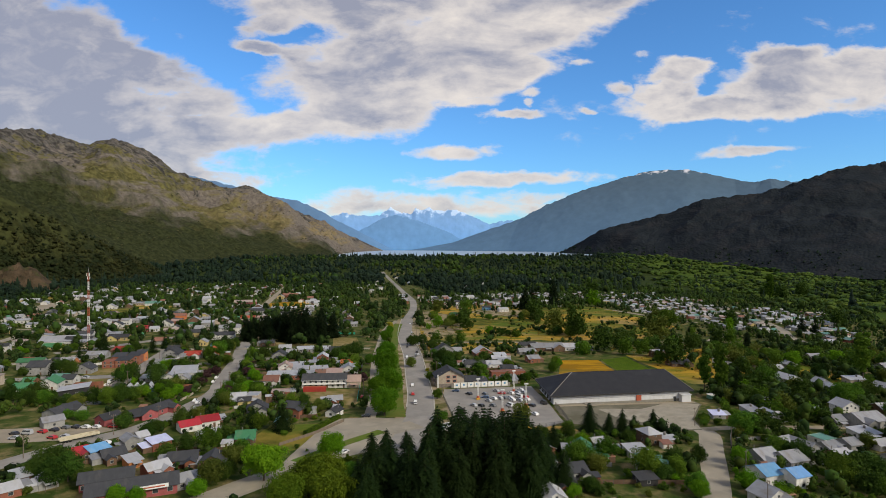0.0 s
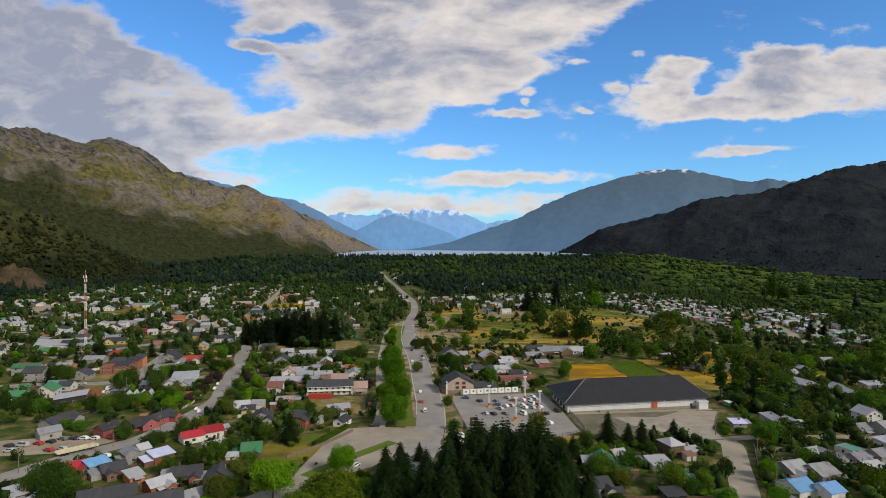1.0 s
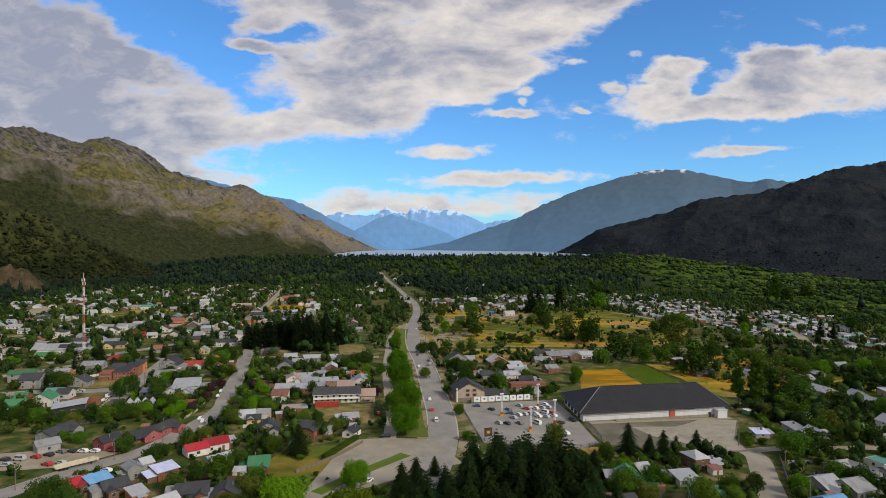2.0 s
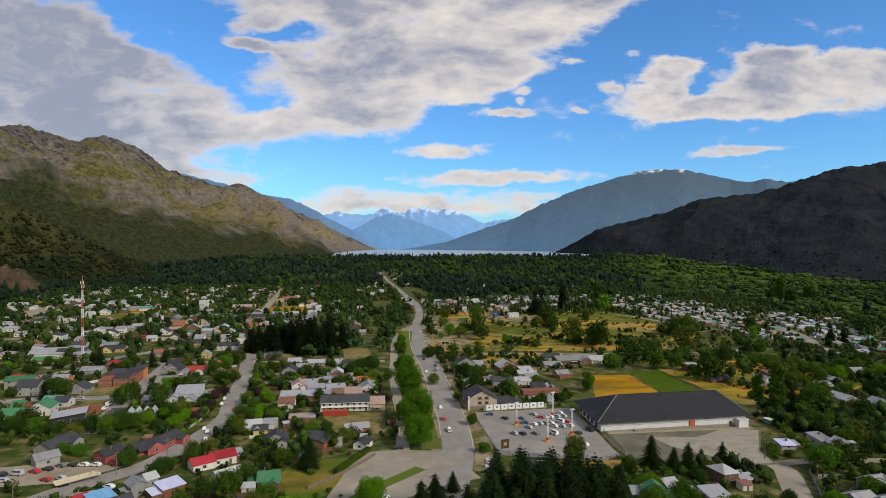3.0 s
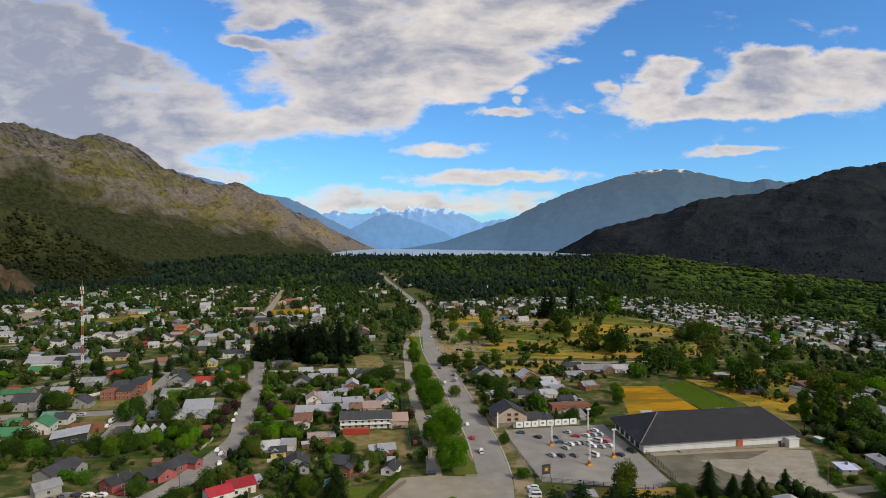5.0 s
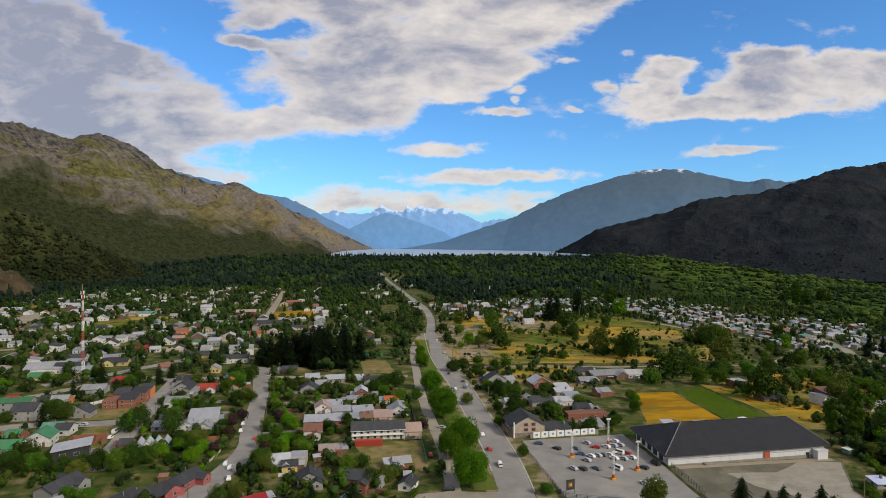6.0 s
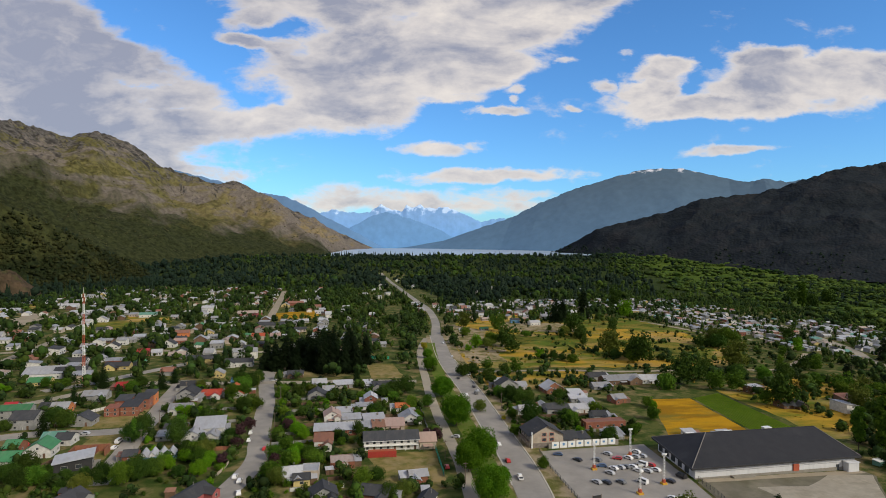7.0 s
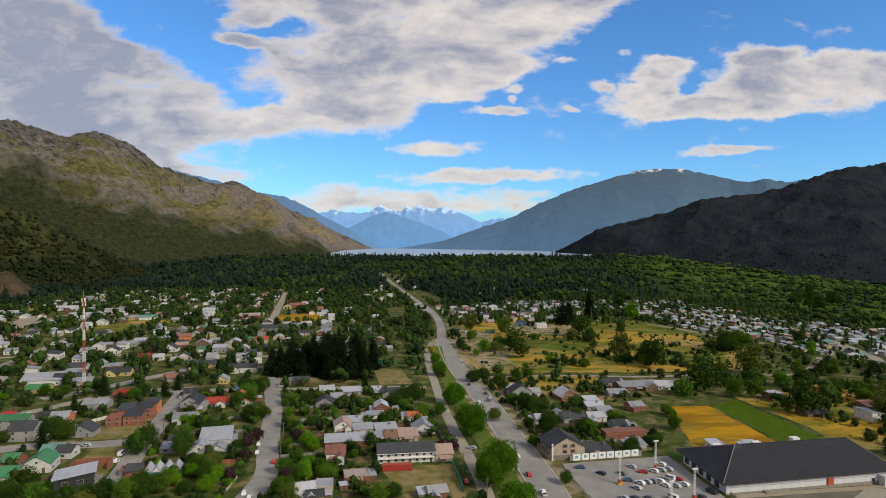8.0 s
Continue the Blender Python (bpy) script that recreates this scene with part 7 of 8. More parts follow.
tagged(new("far_houses", joined), "crowded small houses with pale and coloured metal roofs", "houses", "", "stuff")


# sheds and lean-tos in the back gardens
srnd = random.Random(8)
made = None
for a, b, r in list(FOOTPRINTS):
    if not (-200 < a < 190 and 180 < b < 480) or srnd.random() > 0.42:
        continue
    ang = srnd.uniform(0, 6.28)
    x, y = a + math.cos(ang) * (r + 3), b + math.sin(ang) * (r + 3)
    if not clear(x, y, 1.4):
        continue
    roof, wall = srnd.choice(("w", "lg", "lg", "br", "dg")), srnd.choice(("wd", "gr", "w", "bk"))
    w, d, h = srnd.uniform(2.6, 4.5), srnd.uniform(2.4, 3.6), srnd.uniform(2.0, 2.4)
    shed = thing("shed", "small %s garden shed with a %s roof" % (WALL_WORDS[wall], ROOF_WORDS[roof]), "shed", "garden sheds", at(x, y, srnd.uniform(-8, 8)))
    rb, cap, rise = roof_mesh(w, d, h, "s", 0.25)
    part("wall", wall_mesh(w, d, h, "s", rise), WALL[wall], shed)
    part("roof", rb, ROOF[roof], shed)
    part("door", shared("shed_door", lambda: Build().box(-0.4, 0.4, -0.05, 0.04, 0, 1.8).mesh("door", M["door"])), None, shed).matrix_local = pose(0, -d / 2, 0)
    FOOTPRINTS.append((x, y, w / 2))

# boundary fences between the gardens
for x0, y0, x1, y1, m in ((-58, 350, -36, 352, "wd"), (-58, 376, -34, 377, "gr"), (-58, 402, -32, 404, "wd"), (-57, 430, -22, 432, "gr"), (-56, 456, 10, 454, "gr"), (-30, 300, -8, 301, "wd"), (-34, 330, -20, 331, "wd"), (-112, 398, -78, 399, "wd"),
                          (-112, 440, -80, 441, "gr"), (66, 372, 100, 371, "gr"), (70, 400, 120, 398, "wd"), (166, 228, 240, 220, "gr"), (158, 212, 200, 205, "gr"), (-60, 262, -34, 258, "wd"), (-58, 364, -40, 365, "wd"), (-57, 390, -42, 391, "gr"), (-56, 416, -36, 418, "wd"), (-55, 444, -14, 446, "wd"), (-40, 352, -38, 376, "gr"), (-16, 380, 12, 378, "gr"), (-14, 414, 12, 412, "wd"), (16, 380, 21, 440, "gr"),
                          (-48, 322, -28, 322.5, "w"), (-30, 312, -10, 299, "wd"), (-112, 414, -78, 416, "gr"), (-150, 352, -142, 376, "wd"), (-128, 346, -112, 350, "wd"), (64, 386, 74, 385, "wd"), (124, 402, 126, 436, "wd"), (96, 244, 122, 240, "wd"), (70, 226, 98, 220, "gr"), (84, 206, 118, 200, "wd"),
                          (164, 240, 200, 236, "gr"), (150, 224, 166, 246, "gr"), (170, 205, 172, 228, "gr"), (206, 238, 240, 234, "wd"), (-104, 268, -86, 270, "gr"), (-96, 246, -74, 262, "wd")):
    fence("garden_fence", [(x0, y0), (x1, y1)], 1.5, "weathered %s fence between gardens" % ({"wd": "timber", "gr": "grey board", "w": "white rendered"}[m]), 3.5, WALL[m], group="garden fences")


# ---------------------------------------------------------------- trees
def leaf_quads(centres, normals, sizes, rng):
    """Small leaf clumps: one bent quad each, lying roughly across its normal."""
    n = len(centres)
    u = np.cross(normals, rng.normal(size=(n, 3)))
    u /= np.linalg.norm(u, axis=1, keepdims=True) + 1e-9
    w = np.cross(normals, u)
    w /= np.linalg.norm(w, axis=1, keepdims=True) + 1e-9
    s = sizes[:, None]
    droop = normals * s * 0.25
    quad = np.stack([centres - u * s - droop, centres - w * s * 0.7, centres + u * s - droop, centres + w * s * 0.7], axis=1)
    return quad.reshape(-1, 3), np.arange(n * 4).reshape(n, 4)


def mesh_from(name, verts, faces, material):
    me = bpy.data.meshes.new(name)
    me.from_pydata(verts.tolist(), [], faces.tolist())
    me.materials.append(material)
    return me


def crown_round(seed, radius, height, base, clumps, leaves, size, material, flat=1.0):
    rng = np.random.default_rng(seed)
    cs, ns = [], []
    mid = base + height / 2
    for i in range(clumps):
        d = rng.normal(size=3)
        d /= np.linalg.norm(d)
        k = rng.uniform(0.35, 0.78)
        c = np.array([d[0] * radius * k, d[1] * radius * k, mid + d[2] * height / 2 * k * flat])
        r = radius * rng.uniform(0.26, 0.46)
        p = rng.normal(size=(leaves, 3))
        p /= np.linalg.norm(p, axis=1, keepdims=True)
        p = p[(p[:, 2] > -0.75)]
        shell = rng.uniform(0.72, 1.06, size=(len(p), 1))
        cs.append(c + p * r * shell * np.array([1, 1, 0.85]))
        ns.append(p + rng.normal(size=p.shape) * 0.45)
    cs, ns = np.concatenate(cs), np.concatenate(ns)
    ns /= np.linalg.norm(ns, axis=1, keepdims=True)
    v, f = leaf_quads(cs, ns, rng.uniform(0.6, 1.3, len(cs)) * size, rng)
    # boughs in the middle, which close the crown
    bm = bmesh.new()
    bmesh.ops.create_icosphere(bm, subdivisions=2, radius=1.0)
    p = np.array([q.co[:] for q in bm.verts]) * rng.uniform(0.25, 0.50, size=(len(bm.verts), 1)) * np.array([radius, radius, height * 0.47]) + np.array([0, 0, mid])
    tri = [[q.index + len(v) for q in face.verts] for face in bm.faces]
    bm.free()
    me = bpy.data.meshes.new("crown")
    me.from_pydata(np.concatenate([v, p]).tolist(), [], f.tolist() + tri)
    me.materials.append(material)
    return me


def crown_fir(seed, radius, height, base, levels, spokes, material, taper=0.9, tuft=0.46):
    """Whorls of drooping branches, each a spray of needle tufts, with gaps between the whorls."""
    rng = np.random.default_rng(seed)
    cs, ns, ss = [], [], []
    for i in range(levels):
        t = i / (levels - 1)
        z = base + (height - base) * t
        reach = radius * (1 - t) ** taper * rng.uniform(0.74, 1.18) + 0.2
        turned = rng.uniform(0, 6.28)
        count = max(5, int(spokes * (0.45 + 0.55 * (1 - t))))
        for k in range(count):
            a = turned + 2 * math.pi * k / count + rng.normal() * 0.12
            out = reach * rng.uniform(0.62, 1.18)
            n = max(3, int(out / 0.42))
            q = np.linspace(0.12, 1.0, n)
            fan = 0.30 * out * (1 - q * 0.55)
            for side in (-1, 0, 1):
                lift = 0.10 * out * np.sin(q * 3.0) - 0.34 * out * q ** 2.0
                off = side * fan * q ** 0.7 + rng.normal(size=n) * 0.12
                x = np.cos(a) * out * q - np.sin(a) * off
                y = np.sin(a) * out * q + np.cos(a) * off
                cs.append(np.stack([x, y, z + lift - abs(side) * 0.12 + rng.normal(size=n) * 0.07], axis=1))
                ns.append(np.tile(np.array([np.cos(a) * 0.30, np.sin(a) * 0.30, 0.92]), (n, 1)) + rng.normal(size=(n, 3)) * 0.25)
                ss.append(np.full(n, tuft) * (1.2 - 0.5 * q) * min(1.0, 0.30 + out / 3.5))
    cs, ns, ss = np.concatenate(cs), np.concatenate(ns), np.concatenate(ss)
    ns /= np.linalg.norm(ns, axis=1, keepdims=True)
    v, f = leaf_quads(cs, ns, ss, rng)
    return mesh_from("crown", v, f, material)


def trunk_mesh(seed, high, r, limbs, spread):
    rng = random.Random(seed)
    b = Build()
    b.tube([(0, 0, -0.4, r * 1.25), (0.05, 0, high * 0.3, r), (rng.uniform(-0.2, 0.2), rng.uniform(-0.2, 0.2), high * 0.7, r * 0.7), (0, 0, high, r * 0.2)], 7)
    for i in range(limbs):
        a = i * 2.4 + rng.uniform(-0.4, 0.4)
        z = high * rng.uniform(0.35, 0.75)
        b.bar((0, 0, z), (math.cos(a) * spread, math.sin(a) * spread, z + spread * rng.uniform(0.4, 0.9)), r * 0.3, 5)
    return b


def tree(kind, seed):
    rng = random.Random(seed)
    if kind == "avenue":
        ob = thing("tree", "round leafy street tree with bright green foliage", "tree", "avenue trees")
        part("trunk", trunk_mesh(seed, 5, 0.28, 6, 2.4), M["bark"], ob)
        part("crown", crown_round(seed, 7.4, 13.8, 0.5, 90, 190, 0.31, LEAF["avenue"]), None, ob)
    elif kind == "bright":
        ob = thing("tree", "broad bright green deciduous tree", "tree", "garden trees")
        part("trunk", trunk_mesh(seed, 5, 0.3, 6, 2.6), M["bark"], ob)
        part("crown", crown_round(seed, 7.6, 13.5, 1.0, 75, 190, 0.31, LEAF["bright"]), None, ob)
    elif kind in ("mid", "olive", "dark"):
        ob = thing("tree", {"mid": "green leafy garden tree", "olive": "dull olive-green spreading tree", "dark": "dark green leafy tree"}[kind], "tree", "garden trees")
        r, h = rng.uniform(3.6, 5.0), rng.uniform(6.5, 9.5)
        part("trunk", trunk_mesh(seed, h * 0.6, 0.2, 5, r * 0.5), M["bark"], ob)
        part("crown", crown_round(seed, r, h, 0.1, 46, 130, 0.235, LEAF[kind], 1.08), None, ob)
    elif kind == "lime":
        ob = thing("tree", "fresh light green garden tree", "tree", "garden trees")
        part("trunk", trunk_mesh(seed, 4.2, 0.2, 5, 2.0), M["bark"], ob)
        part("crown", crown_round(seed, 3.9, 6.6, 0.3, 38, 130, 0.22, LEAF["bright"]), None, ob)
    elif kind == "broad":
        ob = thing("tree", "broad dense yellow-green deciduous tree", "tree", "garden trees")
        part("trunk", trunk_mesh(seed, 6, 0.36, 7, 3.4), M["bark"], ob)
        part("crown", crown_round(seed, 8.6, 12.5, 1.0, 85, 150, 0.36, LEAF["broad"]), None, ob)
    elif kind == "plum":
        ob = thing("tree", "dark purple-leaved plum tree", "tree", "garden trees")
        part("trunk", trunk_mesh(seed, 3.5, 0.18, 5, 1.6), M["bark"], ob)
        part("crown", crown_round(seed, 3.2, 6.0, 1.2, 26, 85, 0.3, LEAF["plum"]), None, ob)
    elif kind == "yellow":
        ob = thing("bush", "yellow flowering broom bush", "bush", "garden bushes")
        part("crown", crown_round(seed, 2.2, 3.2, 0.0, 18, 60, 0.24, LEAF["yellow"]), None, ob)
        part("stem", trunk_mesh(seed, 1.4, 0.1, 4, 0.9), M["bark"], ob)
    elif kind == "bush":
        ob = thing("bush", "low green garden bush", "bush", "garden bushes")
        part("crown", crown_round(seed, 1.9, 2.6, -0.2, 18, 90, 0.17, LEAF["mid"]), None, ob)
        part("stem", trunk_mesh(seed, 1.2, 0.08, 4, 0.8), M["bark"], ob)
    elif kind == "fir":
        ob = thing("conifer", "tall dark green fir tree with drooping branches", "conifer", "conifers")
        part("trunk", trunk_mesh(seed, 23, 0.38, 0, 1), M["bark"], ob)
        part("crown", crown_fir(seed, 8.2, 24, 0.8, 21, 13, LEAF["fir"], 0.60, 0.52), None, ob)
    elif kind == "pine":
        ob = thing("conifer", "dark broad pine tree", "conifer", "conifers")
        part("trunk", trunk_mesh(seed, 20, 0.3, 0, 2.2), M["bark"], ob)
        part("crown", crown_fir(seed, 5.8, 22, 1.5, 17, 12, LEAF["pine"], 0.55, 0.75), None, ob)
    elif kind == "poplar":
        ob = thing("poplar", "tall slim dark poplar tree", "tree", "poplars")
        part("trunk", trunk_mesh(seed, 14, 0.28, 5, 0.8), M["bark"], ob)
        part("crown", crown_round(seed, 4.2, 29, 0.8, 70, 70, 0.52, LEAF["mid"]), None, ob)
    return ob


STOCK = {}
LOOSE, PLANTED, EXTRA = ("mid", "olive", "dark", "lime"), [0], []
trnd = random.Random(11)


def plant(kind, x, y, size=1.0, high=None):
    """A tree of that kind; a few different ones of each are made, the rest are copies."""
    if kind in LOOSE and PLANTED[0] >= 285:
        EXTRA.append((kind, x, y, size, trnd.uniform(0.9, 1.12)))
        return None
    PLANTED[0] += kind in LOOSE
    made = STOCK.setdefault(kind, [])
    m = at(x, y, trnd.uniform(0, 360)) @ Matrix.Diagonal((size, size, high or size * trnd.uniform(0.9, 1.12), 1))
    if len(made) < (2 if kind in ("yellow", "plum", "bush", "poplar") else 3):
        ob = tree(kind, 100 + 7 * len(made) + len(kind))
        ob.matrix_world = m
        made.append(ob)
        return ob
    src = trnd.choice(made)
    ob = copy_thing(src, Matrix())
    ob.matrix_world = m
    return ob


# avenue trees
for x, y, s in ((23, 300, 1.0), (22.5, 330, 0.85), (29, 337, 1.08), (32.5, 392, 1.15), (38.3, 452, 0.95), (46, 531, 0.8), (54, 580, 0.55)):
    plant("avenue", x, y, s)
plant("yellow", 59.5, 626, 2.0)
for x, y, s in ((168, 266, 1.6), (171, 271, 1.5), (172, 263, 1.4), (187, 268, 1.5), (190, 275, 1.6), (184, 262, 1.2), (192, 283, 1.4), (196, 291, 1.5), (165, 262, 1.2)):
    plant("bush", x, y, s, s * 0.9)
for x, y, s in ((48.5, 288, 0.62), (53.5, 327, 0.62), (57, 372, 0.8)):
    plant("mid", x, y, s)
# the firs below the car park
for x, y, s in ((22, 206, 0.86), (30, 212, 0.95), (38, 208, 1.0), (46, 215, 1.02), (54, 209, 0.98), (61, 214, 1.0), (34, 222, 0.98), (43, 228, 1.0), (51, 224, 1.04), (59, 227, 0.98), (66, 206, 0.85), (27, 198, 0.85), (48, 198, 0.9),
                (60, 198, 0.8), (36, 196, 0.85), (68, 221, 0.8), (28, 205, 0.95), (33, 203, 0.95), (42, 203, 1.0), (50, 204, 1.0), (57, 204, 0.95), (38, 216, 1.02), (47, 221, 1.03), (55, 217, 1.0), (64, 216, 0.95), (31, 218, 0.9), (24, 220, 0.72), (18, 196, 0.7), (40, 211, 1.0), (52, 213, 1.02), (35, 228, 0.95), (46, 232, 0.95), (55, 231, 0.95), (63, 223, 0.9), (67, 212, 0.85), (44, 209, 1.0), (59, 220, 1.0), (29, 209, 0.95), (72, 202, 0.6), (71, 214, 0.62), (12, 199, 0.82), (16, 205, 0.9), (20, 192, 0.85), (8, 192, 0.72), (24, 188, 0.9), (15, 212, 0.78), (6, 204, 0.6)):
    plant("fir", x, y, s * 0.98, s * trnd.uniform(0.88, 1.02))
plant("olive", 65, 229, 1.3)
plant("olive", 79.5, 268.5, 1.15, 1.45)
plant("mid", 76, 263, 0.9)
for x, y, s in ((109, 262, 0.62), (116.6, 259, 0.42), (122.5, 258.5, 0.5), (127.5, 257.5, 0.38), (84, 241, 0.5), (136, 256.5, 0.5), (27, 252, 0.35), (18, 238, 0.6), (12, 228, 0.7), (-22, 282, 0.62), (-35, 287, 0.5), (228, 322, 0.72)):
    plant("fir", x, y, s, s * 0.85)
for x, y, s in ((-24, 226, 1.0), (-2, 244, 0.72), (146, 214, 0.45)):
    plant("bright", x, y, s)
for x, y, s in ((118, 210, 0.9), (86, 222, 1.2), (100, 228, 1.1), (106, 210, 1.2), (172, 246, 1.3), (180, 251, 1.1), (99, 262, 0.7)):
    plant("mid", x, y, s)
for x, y, s in ((210, 312, 1.0), (207, 322, 0.85), (318, 326, 1.3), (262, 430, 0.55), (300, 470, 0.7)):
    plant("poplar", x, y, s)
for x, y, s in ((-8, 211, 1.0), (-4, 214, 0.85), (-2, 200, 0.9), (-15, 203, 0.75)):
    plant("broad", x, y, s)
# the dark stand of pines
prnd = random.Random(3)
for i in range(46):
    x, y = prnd.uniform(-90, 4), prnd.uniform(530, 600)
    if y < 530 + max(0, (-x - 30)) * 0.4:
        continue
    plant("pine", x, y, prnd.uniform(0.9, 1.2), prnd.uniform(1.0, 1.25) * (0.82 if x < -45 else 1.0))
# trees with a known place
for k, x, y, s in (("dark", -100, 385, 1.2), ("dark", -120, 392, 1.2), ("dark", -119, 404, 1.3), ("plum", -73, 388, 1.1), ("plum", -70, 398, 1.0), ("plum", -52, 396, 0.9), ("plum", 14, 372, 1.0), ("plum", 17, 367, 0.9), ("dark", -165, 425, 1.3),
                   ("dark", -158, 420, 1.2), ("yellow", -99, 352, 0.9), ("olive", 52, 415, 0.9), ("yellow", 60, 398, 0.7), ("dark", 72, 388, 1.3), ("dark", 66, 508, 1.3), ("dark", 74, 512, 1.4), ("olive", -60, 300, 0.9), ("plum", -72, 372, 0.9)):
    plant(k, x, y, s)
for k, x, y, s in (("mid", -80, 470, 1.2), ("mid", -82, 482, 1.3), ("dark", -86, 492, 1.2), ("dark", 290, 455, 1.7), ("mid", 278, 462, 1.6), ("mid", 300, 440, 1.5), ("dark", 262, 470, 1.6), ("dark", 250, 490, 1.7), ("olive", 352, 610, 2.6), ("mid", 358, 600, 2.4),
                   ("dark", 346, 598, 2.2), ("dark", 236, 560, 1.7), ("dark", 228, 552, 1.8), ("dark", 245, 574, 1.6), ("mid", 220, 540, 1.4), ("dark", 215, 560, 1.3)):
    plant(k, x, y, s)
for k, x, y, s in (("mid", 128, 640, 1.7), ("dark", 133, 652, 1.5), ("olive", 120, 626, 1.5), ("mid", 118, 700, 1.3), ("olive", 226, 690, 1.5), ("dark", 232, 668, 1.5), ("dark", 240, 676, 1.4), ("dark", 158, 560, 1.0), ("dark", 164, 556, 0.9), ("mid", 182, 690, 1.0)):
    plant(k, x, y, s)

for x, y, s in ((-97, 245, 1.1), (-95, 250, 1.1), (-98, 240, 1.0), (-87, 236, 1.0), (-90, 231, 1.0), (-81, 232, 0.8), (-158, 351, 0.9), (-151, 350, 1.0), (-147, 354, 1.0), (-139, 351, 0.6), (-133, 350, 0.5), (-124, 346, 0.6), (-117, 341, 1.0), (-105, 343, 1.0), (-76, 283, 0.9), (-74, 286, 0.8), (-44, 271, 1.0), (-56, 260, 0.7), (-36, 229, 0.8), (12, 226, 0.8), (-91, 362, 0.9), (-14, 306, 0.8), (-10, 310, 0.7), (-145, 501, 1.0), (-117, 442, 0.7), (-48, 460, 1.1), (-28, 380, 0.8), (-10, 376, 0.8), (-15, 327, 0.8), (-18, 385, 0.7),):
    plant('dark', x, y, s)
for x, y, s in ((-78, 491, 1.1), (-74, 505, 1.0), (-77, 436, 1.2), (-77, 387, 0.9), (-101, 347, 1.0), (-131, 347, 0.5), (-135, 344, 0.6), (-145, 343, 1.0), (3, 454, 1.3), (10, 461, 1.4), (17, 463, 1.3), (92, 388, 1.2), (96, 408, 1.0), (98, 357, 0.8), (102, 360, 0.8), (108, 435, 1.0), (77, 434, 1.0), (80, 430, 1.1), (74, 441, 1.0), (87, 432, 1.0), (79, 483, 1.0), (81, 499, 1.0),):
    plant('dark', x, y, s)
for x, y, s in ((-41, 227, 1.1), (-122, 335, 0.9), (-37, 245, 1.0),):
    plant('olive', x, y, s)
for x, y, s in ((-110, 340, 1.1), (-100, 347, 0.9), (-118, 315, 0.7), (-111, 311, 0.7), (-48, 262, 1.1), (-35, 252, 1.0), (4, 222, 0.9), (8, 215, 1.0), (-89, 368, 0.9), (-39, 348, 0.9), (-32, 286, 0.9), (-193, 502, 0.9), (-202, 510, 0.9), (-191, 508, 0.9), (-149, 495, 0.9), (-104, 416, 0.8), (-57, 467, 1.0), (-54, 417, 1.0), (-56, 384, 0.8), (-51, 369, 0.9), (-56, 357, 0.8), (-41, 355, 0.9), (-55, 334, 1.0), (-50, 349, 0.9), (-84, 507, 1.0), (-86, 466, 1.2), (-70, 440, 0.9), (-85, 355, 0.9), (-99, 355, 0.9), (-107, 344, 1.0),):
    plant('mid', x, y, s)
for x, y, s in ((-141, 345, 1.0), (15, 426, 1.1), (25, 430, 1.0), (92, 383, 1.2), (116, 404, 0.9), (115, 362, 0.9), (141, 385, 0.9), (153, 410, 0.8), (73, 447, 0.9),):
    plant('mid', x, y, s)
for x, y, s in ((-43, 216, 0.9), (-66, 216, 0.8), (-60, 215, 0.8), (-82, 348, 0.7), (-46, 362, 0.9), (-47, 349, 0.8), (-103, 430, 1.0), (-109, 436, 0.8), (-98, 432, 0.8), (-57, 443, 0.8), (-51, 403, 0.9), (-47, 390, 1.0), (-44, 382, 0.9), (-48, 355, 1.0), (-91, 360, 0.9), (-82, 355, 1.0), (-96, 352, 0.8), (15, 406, 0.8), (153, 404, 0.7),):
    plant('lime', x, y, s)
for x, y, s in ((-76, 353, 0.9), (-58, 340, 0.8), (-55, 347, 0.8),):
    plant('plum', x, y, s)
for x, y, s in ((-28, 298, 0.9), (-18, 294, 0.9), (-21, 276, 1.0),):
    plant('bush', x, y, s)
for x, y, s in ((-119, 390, 0.42),):
    plant('poplar', x, y, s)
for x, y, s in ((-163, 408, 0.45), (-172, 470, 0.4), (-168, 505, 0.6), (-132, 497, 0.5), (-128, 513, 0.45), (-10, 504, 0.45),):
    plant('fir', x, y, s)


def sow(n, x0, x1, y0, y1, kinds, lo, hi, margin=1.2, inside=None):
    made, tries = 0, 0
    while made < n and tries < n * 12:
        tries += 1
        x, y = trnd.uniform(x0, x1), trnd.uniform(y0, y1)
        if (inside is None or inside(x, y)) and clear(x, y, margin):
            plant(trnd.choice(kinds), x, y, trnd.uniform(lo, hi))
            made += 1


GARDEN = ("mid", "lime", "dark", "dark", "mid", "olive", "bush", "bush", "lime")
sow(22, -60, 14, 290, 500, ("mid", "lime", "dark", "olive", "bush", "bush", "mid"), 0.5, 1.0, 0.6)
sow(14, -112, -72, 290, 500, GARDEN, 0.5, 1.05, 0.6)
sow(22, -230, -125, 300, 520, GARDEN, 0.5, 1.05, 0.8)
sow(10, -150, -30, 190, 300, GARDEN, 0.6, 1.1, 0.8)
sow(10, 62, 130, 355, 470, ("dark", "mid", "bush", "bush", "olive"), 0.5, 0.95, 0.8)
sow(24, 70, 140, 185, 262, GARDEN, 0.6, 1.0, 0.6)
sow(26, 165, 330, 170, 300, ("mid", "dark", "olive", "dark", "bush"), 0.7, 1.3, 0.6)
